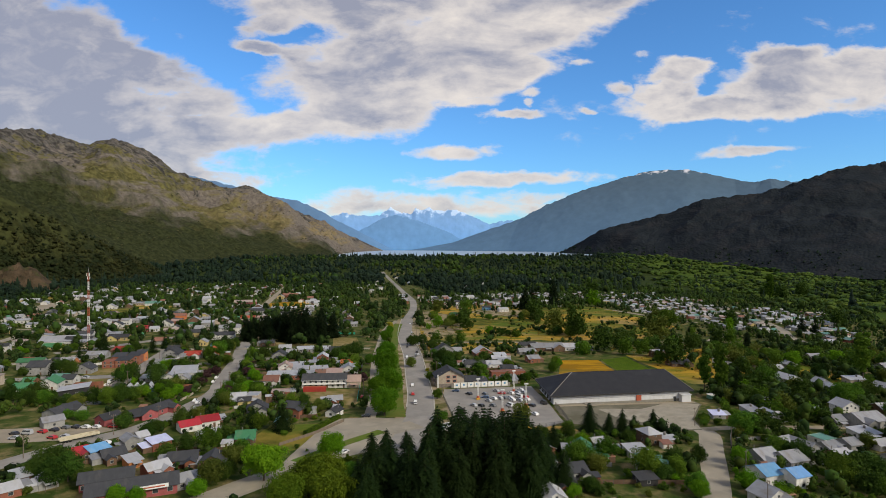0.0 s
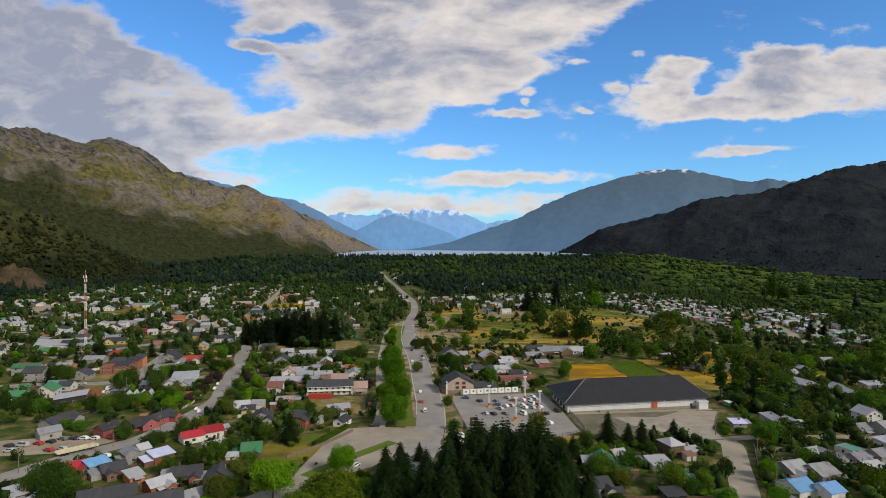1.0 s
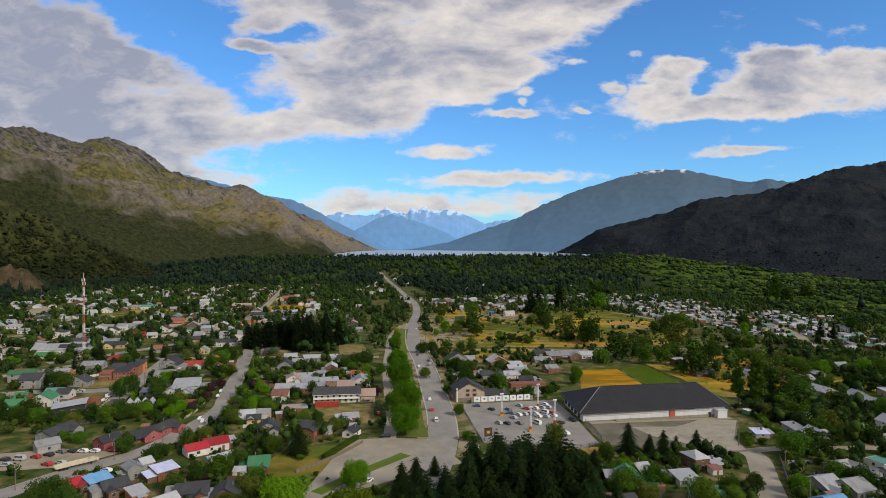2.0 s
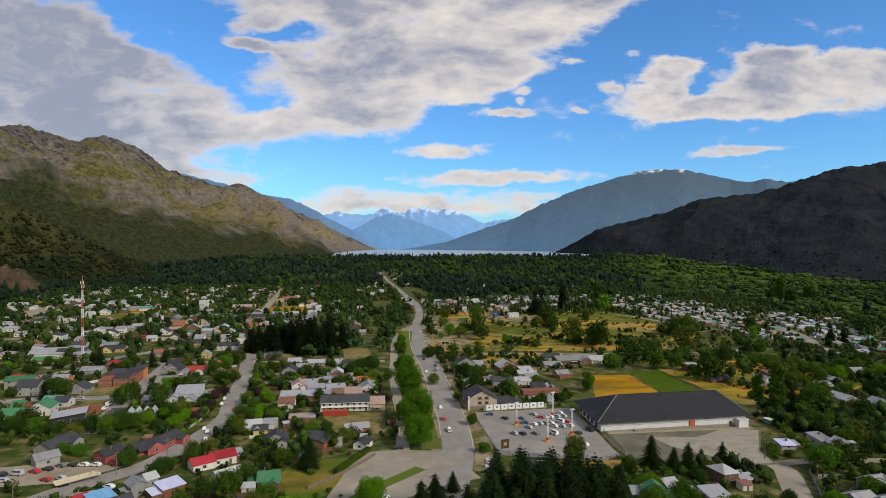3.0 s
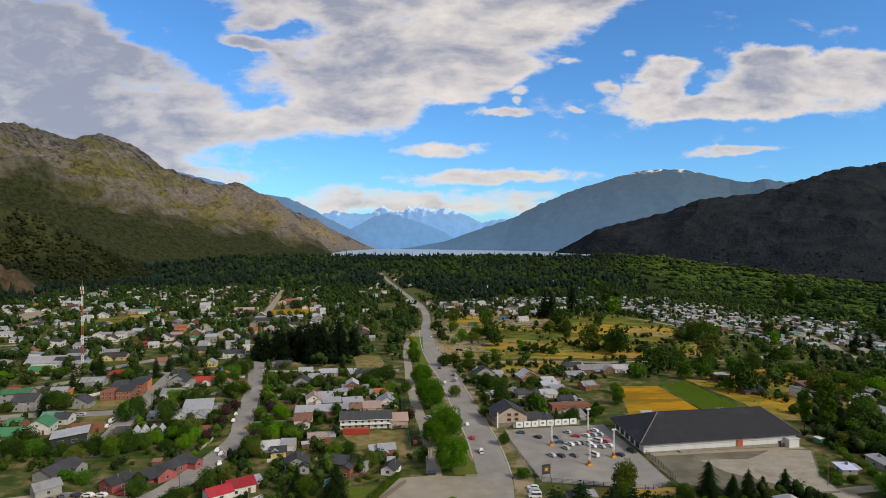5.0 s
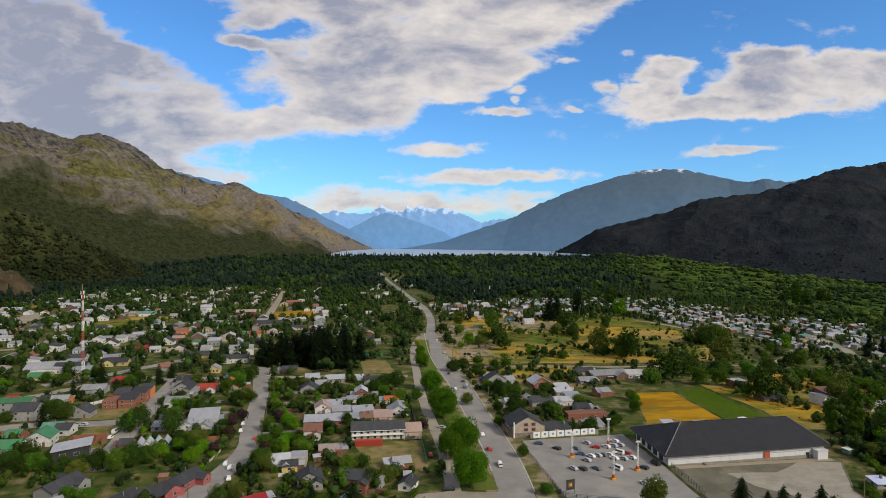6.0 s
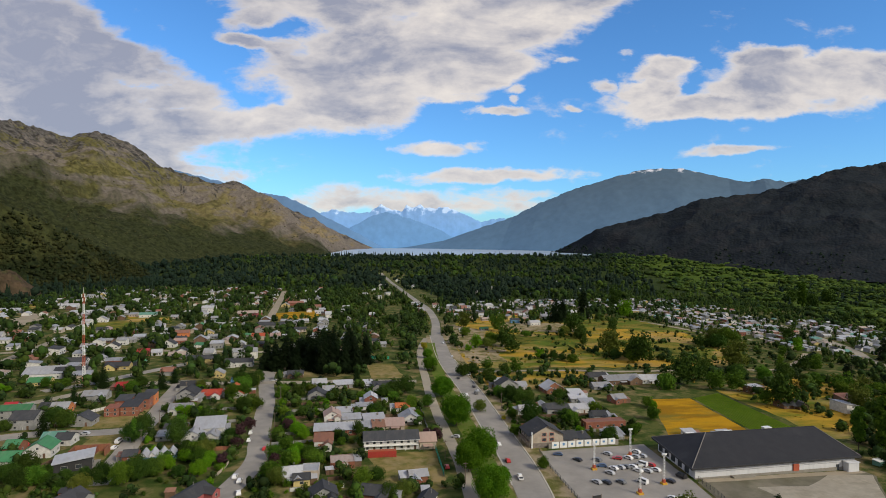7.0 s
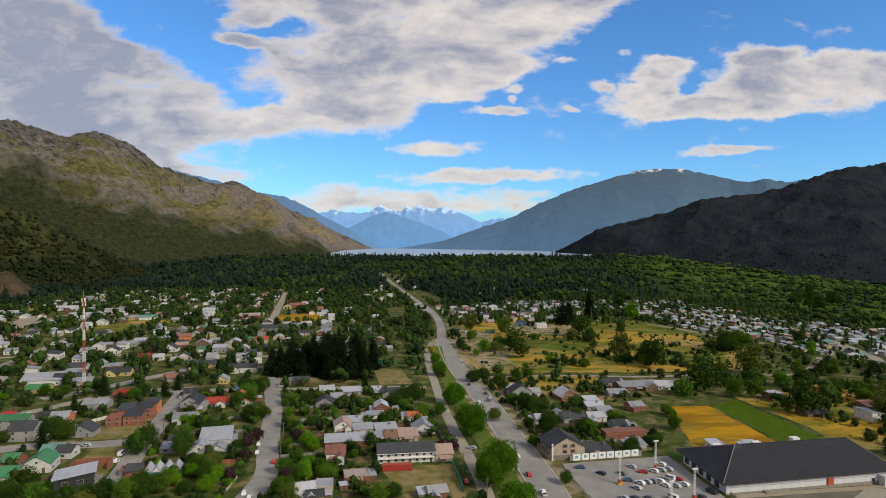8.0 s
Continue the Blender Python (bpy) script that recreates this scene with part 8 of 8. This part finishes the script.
sow(70, 205, 400, 255, 440, ("mid", "mid", "olive", "dark", "dark", "dark", "lime"), 0.8, 1.7, 0.3, inside=lambda x, y: x > 212 + max(0, (y - 330)) * 0.9)
sow(40, 165, 330, 180, 262, ("mid", "dark", "olive", "dark", "bush"), 0.6, 1.2, 0.3)
sow(10, 140, 215, 262, 290, ("bush", "mid"), 0.5, 0.7, 0.5, inside=lambda x, y: x > 200)

# clipped hedge beside the forking street
hrng = np.random.default_rng(77)
hedge = thing("hedge", "long clipped green hedge along a garden edge", "hedge")
hc, hn = [], []
for i in range(3400):
    t, u, w = hrng.random(), hrng.random(), hrng.uniform(-1, 1)
    face = hrng.integers(3)
    off, up = ((w, 1.0), (-1.0, u), (1.0, u))[face]
    x, y = 2.0 - 14.5 * t, 298.0 - 24.0 * t
    hc.append((x + 0.86 * off * 0.9, y - 0.52 * off * 0.9, H(x, y) + 1.9 * up + hrng.normal() * 0.08))
    hn.append(((0, 0, 1.0), (-0.86, 0.52, 0.2), (0.86, -0.52, 0.2))[face])
hv, hf = leaf_quads(np.array(hc), np.array(hn) + hrng.normal(size=(3400, 3)) * 0.35, hrng.uniform(0.14, 0.26, 3400), hrng)
part("foliage", mesh_from("foliage", hv, hf, LEAF["mid"]), None, hedge)
core = Build()
core.add([(2.0 - 14.5 * t + 0.86 * o, 298.0 - 24.0 * t - 0.52 * o, H(2.0 - 14.5 * t, 298.0 - 24.0 * t) + z) for t in (0.0, 1.0) for o, z in ((-0.75, -0.1), (-0.75, 1.75), (0.75, 1.75), (0.75, -0.1))],
         [(0, 1, 5, 4), (1, 2, 6, 5), (2, 3, 7, 6), (0, 3, 2, 1), (4, 5, 6, 7)])
part("branches", core, LEAF["dark"], hedge)

# trees too many to count, from the middle distance to the lake
wr = np.random.default_rng(21)


def clump_shape(kind, rng):
    """A far tree with an uneven outline, one metre wide and high: lumpy boughs inside a loose coat of leaf sprays."""
    if kind == "cone":
        vs, fs = [], []
        for k in range(5):
            z0, r0 = 0.04 + k * 0.185, 0.5 * (1 - k * 0.19) * rng.uniform(0.85, 1.15)
            n = len(vs)
            for i in range(7):
                a = i * 0.8976 + k * 0.4 + rng.uniform(-0.2, 0.2)
                r = r0 * rng.uniform(0.6, 1.25)
                vs.append((r * math.cos(a), r * math.sin(a), z0 + rng.uniform(-0.05, 0.04)))
            vs.append((rng.uniform(-0.03, 0.03), rng.uniform(-0.03, 0.03), min(1.0, z0 + 0.30)))
            fs += [(n + i, n + (i + 1) % 7, n + 7) for i in range(7)]
        return np.array(vs), fs
    vs, fs = [], []
    lobes, level, sprays = {"round": (2, 1, 96), "dome": (2, 1, 34), "spray": (2, 1, 14)}[kind]
    for i in range(lobes):
        bm = bmesh.new()
        bmesh.ops.create_icosphere(bm, subdivisions=level, radius=1.0)
        p = np.array([v.co[:] for v in bm.verts])
        faces = [tuple(v.index for v in f.verts) for f in bm.faces]
        bm.free()
        p = p * rng.uniform(0.72, 1.15, size=(len(p), 1)) * (rng.uniform(0.24, 0.36) if kind == "spray" else rng.uniform(0.20, 0.29))
        p[:, 2] *= rng.uniform(1.0, 1.45)
        p += np.array([rng.uniform(-0.17, 0.17), rng.uniform(-0.17, 0.17), 0.40 + 0.22 * i / max(1, lobes - 1) + rng.uniform(-0.06, 0.06)])
        fs += [tuple(q + len(vs) for q in f) for f in faces]
        vs += p.tolist()
    d = rng.normal(size=(sprays, 3))
    d /= np.linalg.norm(d, axis=1, keepdims=True)
    c = d * np.array([0.38, 0.38, 0.40]) * rng.uniform(0.8, 1.1, size=(sprays, 1)) + np.array([0, 0, 0.52])
    if kind == "round":
        c *= rng.uniform(0.55, 1.05, size=(sprays, 1)) ** 0.5
        c += np.array([rng.uniform(-0.1, 0.1), rng.uniform(-0.1, 0.1), 0.0]) * rng.uniform(size=(sprays, 1))
    k = {"round": (0.045, 0.085), "dome": (0.06, 0.11), "spray": (0.07, 0.13)}[kind]
    v, f = leaf_quads(c, d + rng.normal(size=d.shape) * 0.3, rng.uniform(*k, sprays), rng)
    fs += [tuple(int(q) + len(vs) for q in face) for face in f]
    return np.array(vs + v.tolist()), fs


SHAPE = {k: [clump_shape(k, wr) for _ in range(8)] for k in ("cone", "round", "dome", "spray")}


def woods(name, spots, material, label):
    """Far trees joined into one mesh: spots of (x, y, width, height, kind), and the ground's height where it is a slope."""
    vs, fs, n = [], [], 0
    for x, y, w, h, kind, *base in spots:
        v, f = SHAPE[kind][int(wr.integers(8))]
        a = wr.uniform(0, 6.28)
        c, s = math.cos(a), math.sin(a)
        q = np.empty_like(v)
        q[:, 0], q[:, 1], q[:, 2] = (v[:, 0] * c - v[:, 1] * s) * w + x, (v[:, 0] * s + v[:, 1] * c) * w + y, v[:, 2] * h + (base[0] if base else H(x, y)) - 0.3
        vs.append(q)
        fs += [tuple(i + n for i in face) for face in f]
        n += len(v)
    me = bpy.data.meshes.new(name)
    me.from_pydata(np.concatenate(vs).tolist(), [], fs)
    me.materials.append(material)
    me.shade_smooth()
    return tagged(new(name, me), label, "trees", "", "stuff")


def far_spots(n, x0, x1, y0, y1, width, height, cones, inside=None, grow=0.0):
    out = []
    xs, ys = wr.uniform(x0, x1, n), wr.uniform(y0, y1, n)
    for x, y in zip(xs, ys):
        if inside is None or inside(x, y):
            k = (1 + grow * (y - y0) / (y1 - y0)) * (1 + 0.35 * noise.noise((x / 35, y / 35, 3.0)))
            t = wr.random() ** 1.6
            w, h = (width[0] + (width[1] - width[0]) * t) * k, (height[0] + (height[1] - height[0]) * t) * k * wr.uniform(0.85, 1.2)
            if wr.random() < cones * (1 + 1.6 * noise.noise((x / 70, y / 70, 12.0))):
                out.append((x, y, w * 0.62, h * 1.45, "cone"))
            else:
                out.append((x, y, w, h, "spray" if h < 1.6 else "round" if y < 620 and abs(x) < 420 else ("dome" if y < 1500 else "spray")))
    return out


def off_road(x, y, margin=2.5):
    return nearest_gap(x, y, "roads") > margin


def off_main(x, y):
    return y > 2000 or abs(x - (141 + (y - 1134) * 0.045)) > 15


def off_all(x, y):
    return not in_lot(x, y, 1.5) and off_road(x, y) and nearest_gap(x, y, "buildings") > 0.5


def off_houses(x, y):
    nearest_gap(x, y, "buildings")
    t = TABLES["buildings"][1]
    dy = y - t[:, 1]
    return not bool(((np.abs(x - t[:, 0]) <= t[:, 2] + 5) & (dy > -24) & (dy < t[:, 2] + 3)).any())


def on_slope(ob, n, low, high, width, height, cones, inside=None, rows=1):
    """Spots on a mountain's face between two shares of its height."""
    me = ob.data
    top = max(v.co.z for v in me.vertices)
    out = []
    for i in wr.integers(0, len(me.polygons), n):
        if i % rows == 0:
            continue
        c = me.polygons[int(i)].center
        if low * top < c.z < high * top and (inside is None or inside(c.x, c.y, c.z)):
            k = wr.uniform(0.7, 1.3)
            w, h = wr.uniform(*width) * k, wr.uniform(*height) * k
            out.append((c.x + wr.uniform(-6, 6), c.y + wr.uniform(-6, 6), w, h * 1.3, "cone", c.z - 1.5) if wr.random() < cones else (c.x + wr.uniform(-6, 6), c.y + wr.uniform(-6, 6), w, h, "spray", c.z - 1.5))
    return out


# trees of the open land and the eastern houses
for x, y, s in ((164, 734, 2.46), (107, 512, 1.44), (89, 524, 1.25), (225, 729, 0.93), (222, 440, 1.67), (235, 438, 1.78), (229, 404, 1.15), (375, 551, 1.12), (300, 417, 1.85), (349, 488, 1.72), (308, 385, 1.53), (361, 408, 1.25), (278, 364, 1.24)):
    plant("mid", x, y, s)
for x, y, s in ((136, 629, 2.46), (132, 594, 2.31), (97, 509, 1.22), (218, 679, 1.16), (245, 706, 3.34), (221, 633, 1.13), (225, 534, 2.94), (300, 722, 1.89), (212, 462, 2.74), (230, 467, 1.56), (234, 396, 2.45), (339, 490, 1.48), (263, 363, 1.58), (330, 605, 1.51), (338, 604, 1.06), (463, 639, 2.0), (562, 589, 2.23), (461, 1010, 3.61), (329, 389, 1.76), (856, 1053, 3.48), (799, 948, 3.65), (937, 1051, 3.52)):
    plant("dark", x, y, s)
for x, y, s in ((109, 625, 1.69), (96, 605, 0.81), (148, 567, 1.03), (392, 853, 2.85), (411, 570, 1.78)):
    plant("lime", x, y, s)
for x, y, s in ((135, 770, 2.24), (220, 577, 3.18), (289, 505, 3.0), (271, 381, 1.85)):
    plant("olive", x, y, s)
for x, y, s in ((283, 822, 1.54), (268, 810, 1.66), (325, 849, 1.92), (452, 520, 0.94), (466, 519, 0.85), (327, 439, 0.85)):
    plant("pine", x, y, s)
for x, y, s in ((168, 547, 3.07), (192, 449, 4.28)):
    plant("bush", x, y, s)
for x, y, s in ((758, 926, 1.81),):
    plant("poplar", x, y, s)
for i, (x, y) in enumerate([(187, 266), (180, 247), (175, 231), (208, 270), (208, 255), (203, 296), (219, 289), (253, 302), (157, 240), (172, 222)]):
    if clear(x, y, 0.8):
        plant(("mid", "dark", "olive")[i % 3], x, y, trnd.uniform(0.9, 1.4))
PINES = lambda x, y: -85 < x < 12 and 525 < y < 605
town = far_spots(4300, -470, 60, 500, 1420, (4, 15), (4, 13), 0.08, lambda x, y: off_all(x, y) and x < 50 + max(0, (y - 600)) * 0.15 and not PINES(x, y) and noise.noise((x / 60, y / 60, 0)) > -0.32)
town += far_spots(1000, -270, 20, 290, 500, (3, 9), (2.5, 8), 0.0, off_all)
town += far_spots(420, -180, -30, 170, 300, (3, 7), (2.5, 6), 0.0, off_all)
town += far_spots(650, 120, 380, 140, 330, (4, 11), (4, 10), 0.0, lambda x, y: off_all(x, y) and clear(x, y, 2))
town += far_spots(380, 60, 170, 355, 510, (3, 7), (2.5, 6), 0.0, lambda x, y: off_all(x, y) and not (125 < x and y < 430))
town += far_spots(4200, 390, 800, 420, 1100, (3, 9), (3, 9), 0.06, lambda x, y: off_all(x, y) and x < 520 + (y - 420) * 0.7)
town += far_spots(1300, 85, 385, 500, 905, (2, 7), (0.8, 4.5), 0.03, lambda x, y: off_all(x, y) and noise.noise((x / 55, y / 55, 4.0)) > 0.08)
town += far_spots(420, 205, 480, 260, 560, (3, 12), (2, 10), 0.05, lambda x, y: off_all(x, y) and x > 222 + abs(y - 420) * 0.3 and noise.noise((x / 50, y / 50, 8.0)) > -0.12)
town += far_spots(520, 30, 110, 620, 1000, (5, 12), (5, 11), 0.06, lambda x, y: off_all(x, y) and off_road(x, y, 6) and abs(x - (56 + (y - 560) * 0.155)) < 28)
town += far_spots(900, 100, 420, 790, 1120, (4, 13), (4, 13), 0.12, lambda x, y: off_all(x, y) and off_road(x, y, 5) and noise.noise((x / 45, y / 45, 14.0)) > -0.15)
town += far_spots(620, -60, 165, 1020, 1500, (6, 15), (6, 14), 0.2, lambda x, y: off_main(x, y) and off_houses(x, y) and off_road(x, y, 4) and noise.noise((x / 45, y / 60, 21.0)) > -0.2)
town += far_spots(1150, 200, 430, 230, 470, (3, 10), (2, 8), 0.0, lambda x, y: off_all(x, y) and x > 206 + max(0, (y - 330)) * 0.75 and noise.noise((x / 32, y / 32, 31.0)) > -0.22)
town += far_spots(900, 130, 420, 440, 640, (3, 9), (2, 7), 0.0, lambda x, y: off_all(x, y) and noise.noise((x / 38, y / 26, 33.0)) > 0.10)
town += far_spots(260, 60, 150, 236, 266, (2, 6), (1.5, 5), 0.0, lambda x, y: off_all(x, y))
town += far_spots(900, 420, 760, 950, 1330, (5, 14), (5, 12), 0.25, lambda x, y: off_all(x, y))
woods("garden_trees", town, LEAF["town"], "scattered trees and shrubs between the houses")
ROCK = lambda x, y: -715 < x < -495 and 1215 < y < 1320
band = far_spots(8500, -900, 1500, 1040, 2650, (8, 29), (8, 22), 0.22, lambda x, y: off_main(x, y) and off_houses(x, y) and not ROCK(x, y) and (y > 1400 or x > 170 + (y - 1040) * 0.1 or x < -470) and x > -900 + max(0, (y - 1300)) * 0.35 and x < 560 + (y - 1000) * 0.55, -0.2)
band += far_spots(2600, -1250, -330, 500, 1700, (7, 17), (8, 19), 0.3, lambda x, y: not ROCK(x, y) and x < -440 + max(0, (y - 1000)) * 0.25 + 30 * noise.noise((y / 80, 0, 0)))
band += far_spots(2000, 560, 2200, 560, 2500, (8, 18), (8, 18), 0.3, lambda x, y: x > 600 + (y - 700) * 0.35 and x < 1000 + (y - 500) * 1.1 and noise.noise((x / 300, y / 70, 1.5)) > 0.20)
band += far_spots(260, -100, 1300, 2520, 2690, (7, 13), (8, 17), 0.6, lambda x, y: noise.noise((x / 90, 0, 2.0)) > 0.0)
LIGHT = lambda x, y: noise.noise((x / 190, y / 260, 6.0)) + 0.35 * noise.noise((x / 30, y / 30, 16.0)) + 0.12 * step(200, 900, x) - 0.35 * (1 - step(-650, -50, x)) > 0.16
woods("broadleaf_woods", [q for q in band if LIGHT(q[0], q[1]) and q[4] != "cone"], LEAF["town"], "lighter green broadleaf woods among the conifers")
band = [q for q in band if not (LIGHT(q[0], q[1]) and q[4] != "cone")]
band += on_slope(LEFT, 9000, -0.1, 0.5, (6, 12), (6, 12), 0.3, lambda x, y, z: y < 3400 and 0.34 * x + z + 110 * noise.noise((x / 120, y / 120, 0.5)) < -235, 151)
knoll = on_slope(FOOTHILL, 4600, -0.2, 0.95, (5, 14), (4, 9), 0.15, lambda x, y, z: wr.random() < 1.1 - z / 150 and not ROCK(x, y), 71)
woods("woods", band, LEAF["wood"], "dense dark mixed woods reaching to the lake")
woods("foothill_trees", knoll, LEAF["knoll"], "scattered trees on the green foothill")
woods("heath", on_slope(LEFT, 5200, 0.0, 0.9, (4, 10), (3, 6), 0.0, lambda x, y, z: y < 4000 and 0.34 * x + z > -300 and noise.noise((x / 70, y / 70, 9.0)) > -0.1, 151), LEAF["heath"], "low scrub and small trees on the dry slope")
woods("hill_woods", on_slope(RIGHT, 1500, -0.15, 0.10, (9, 15), (6, 10), 0.2, None, 131), LEAF["wood"], "dark woods along the foot of the hill")
MOUND = lambda x, y: noise.noise((x / 150 + y / 400, y / 60, 3.3)) + 0.5 * noise.noise((x / 50, y / 30, 5.1))
green = far_spots(9000, 400, 2300, 560, 2700, (13, 34), (6, 13), 0.0, lambda x, y: x > 600 + (y - 700) * 0.35 and x < 900 + (y - 500) * 1.15 and MOUND(x, y) > -0.05, 0.3)
SHADY = lambda x, y: noise.noise((x / 220 + y / 300, y / 55, 8.8)) + 0.3 * noise.noise((x / 40, y / 40, 2.2)) > 0.02
woods("river_woods", [q for q in green if SHADY(q[0], q[1])], LEAF["town"], "belts of dark green woods along the river")
woods("scrub_woods", [q for q in green if not SHADY(q[0], q[1])], LEAF["scrub"], "bright green river woodland and scrub")

tufts = far_spots(1700, 85, 385, 505, 900, (1.2, 3.2), (0.5, 1.3), 0.0, lambda x, y: off_all(x, y) and noise.noise((x / 40, y / 40, 2.0)) > -0.1)
tufts += far_spots(600, 222, 360, 330, 480, (1.2, 3.0), (0.5, 1.2), 0.0, off_all)
M["straw"] = leafy("straw", (0.30, 0.19, 0.03), (0.16, 0.14, 0.025), 0.3, island=True, see=0.2)
woods("grass_tufts", tufts, M["straw"], "tufts of dry yellow grass on the open land")

# shrubs that fill the gardens
shrubs, slots = bpy.data.meshes.new("garden_shrubs"), ("mid", "dark", "bright", "olive", "broad")
TUFTS = [crown_round(90 + i, 1.6, 2.6, -0.3, 13, 48, 0.19, LEAF["mid"]) for i in range(6)]
TUFTS = [(np.array([v.co[:] for v in me.vertices]), [tuple(p.vertices) for p in me.polygons]) for me in TUFTS]
vs, fs, ms, n = [], [], [], 0
for count, x0, x1, y0, y1 in ((420, -150, 12, 190, 345), (330, 62, 150, 176, 262), (260, 140, 260, 176, 262), (420, -130, 14, 345, 500), (90, 62, 130, 352, 430), (120, 160, 260, 256, 300)):
    for _ in range(count):
        x, y = float(wr.uniform(x0, x1)), float(wr.uniform(y0, y1))
        if not off_all(x, y) or noise.noise((x / 14, y / 14, 41.0)) < -0.25:
            continue
        v, f = TUFTS[int(wr.integers(6))]
        a, size = wr.uniform(0, 6.28), wr.uniform(0.45, 1.35)
        c, q = math.cos(a) * size, math.sin(a) * size
        vs.append(np.stack([v[:, 0] * c - v[:, 1] * q + x, v[:, 0] * q + v[:, 1] * c + y, v[:, 2] * size * wr.uniform(0.8, 1.4) + H(x, y)], axis=1))
        fs += [tuple(i + n for i in face) for face in f]
        ms += [int(wr.choice(5, p=(0.42, 0.16, 0.14, 0.16, 0.12)))] * len(f)
        n += len(v)
shrubs.from_pydata(np.concatenate(vs).tolist(), [], fs)
for k in slots:
    shrubs.materials.append(LEAF[k])
shrubs.polygons.foreach_set("material_index", ms)
tagged(new("garden_shrubs", shrubs), "mixed green shrubs filling the gardens", "shrubs", "", "stuff")

# garden and field trees past those built one by one
CROWNS = [crown_round(60 + i, 4.3, 8.0, 0.1, 26, 40, 0.40, LEAF["mid"], 1.08) for i in range(5)]
CROWNS = [(np.array([v.co[:] for v in me.vertices]), [tuple(p.vertices) for p in me.polygons]) for me in CROWNS]
leaves = bpy.data.meshes.new("loose_trees")
vs, fs, ms, n = [], [], [], 0
for k, x, y, size, tall in EXTRA:
    v, f = CROWNS[int(wr.integers(5))]
    a = wr.uniform(0, 6.28)
    c, q = math.cos(a) * size, math.sin(a) * size
    vs.append(np.stack([v[:, 0] * c - v[:, 1] * q + x, v[:, 0] * q + v[:, 1] * c + y, v[:, 2] * size * tall + H(x, y)], axis=1))
    fs += [tuple(i + n for i in face) for face in f]
    ms += [LOOSE.index(k)] * len(f)
    n += len(v)
leaves.from_pydata(np.concatenate(vs).tolist(), [], fs)
for k in LOOSE:
    leaves.materials.append(LEAF["bright" if k == "lime" else k])
leaves.polygons.foreach_set("material_index", ms)
tagged(new("loose_trees", leaves), "leafy trees crowded between the eastern gardens and fields", "trees", "", "stuff")
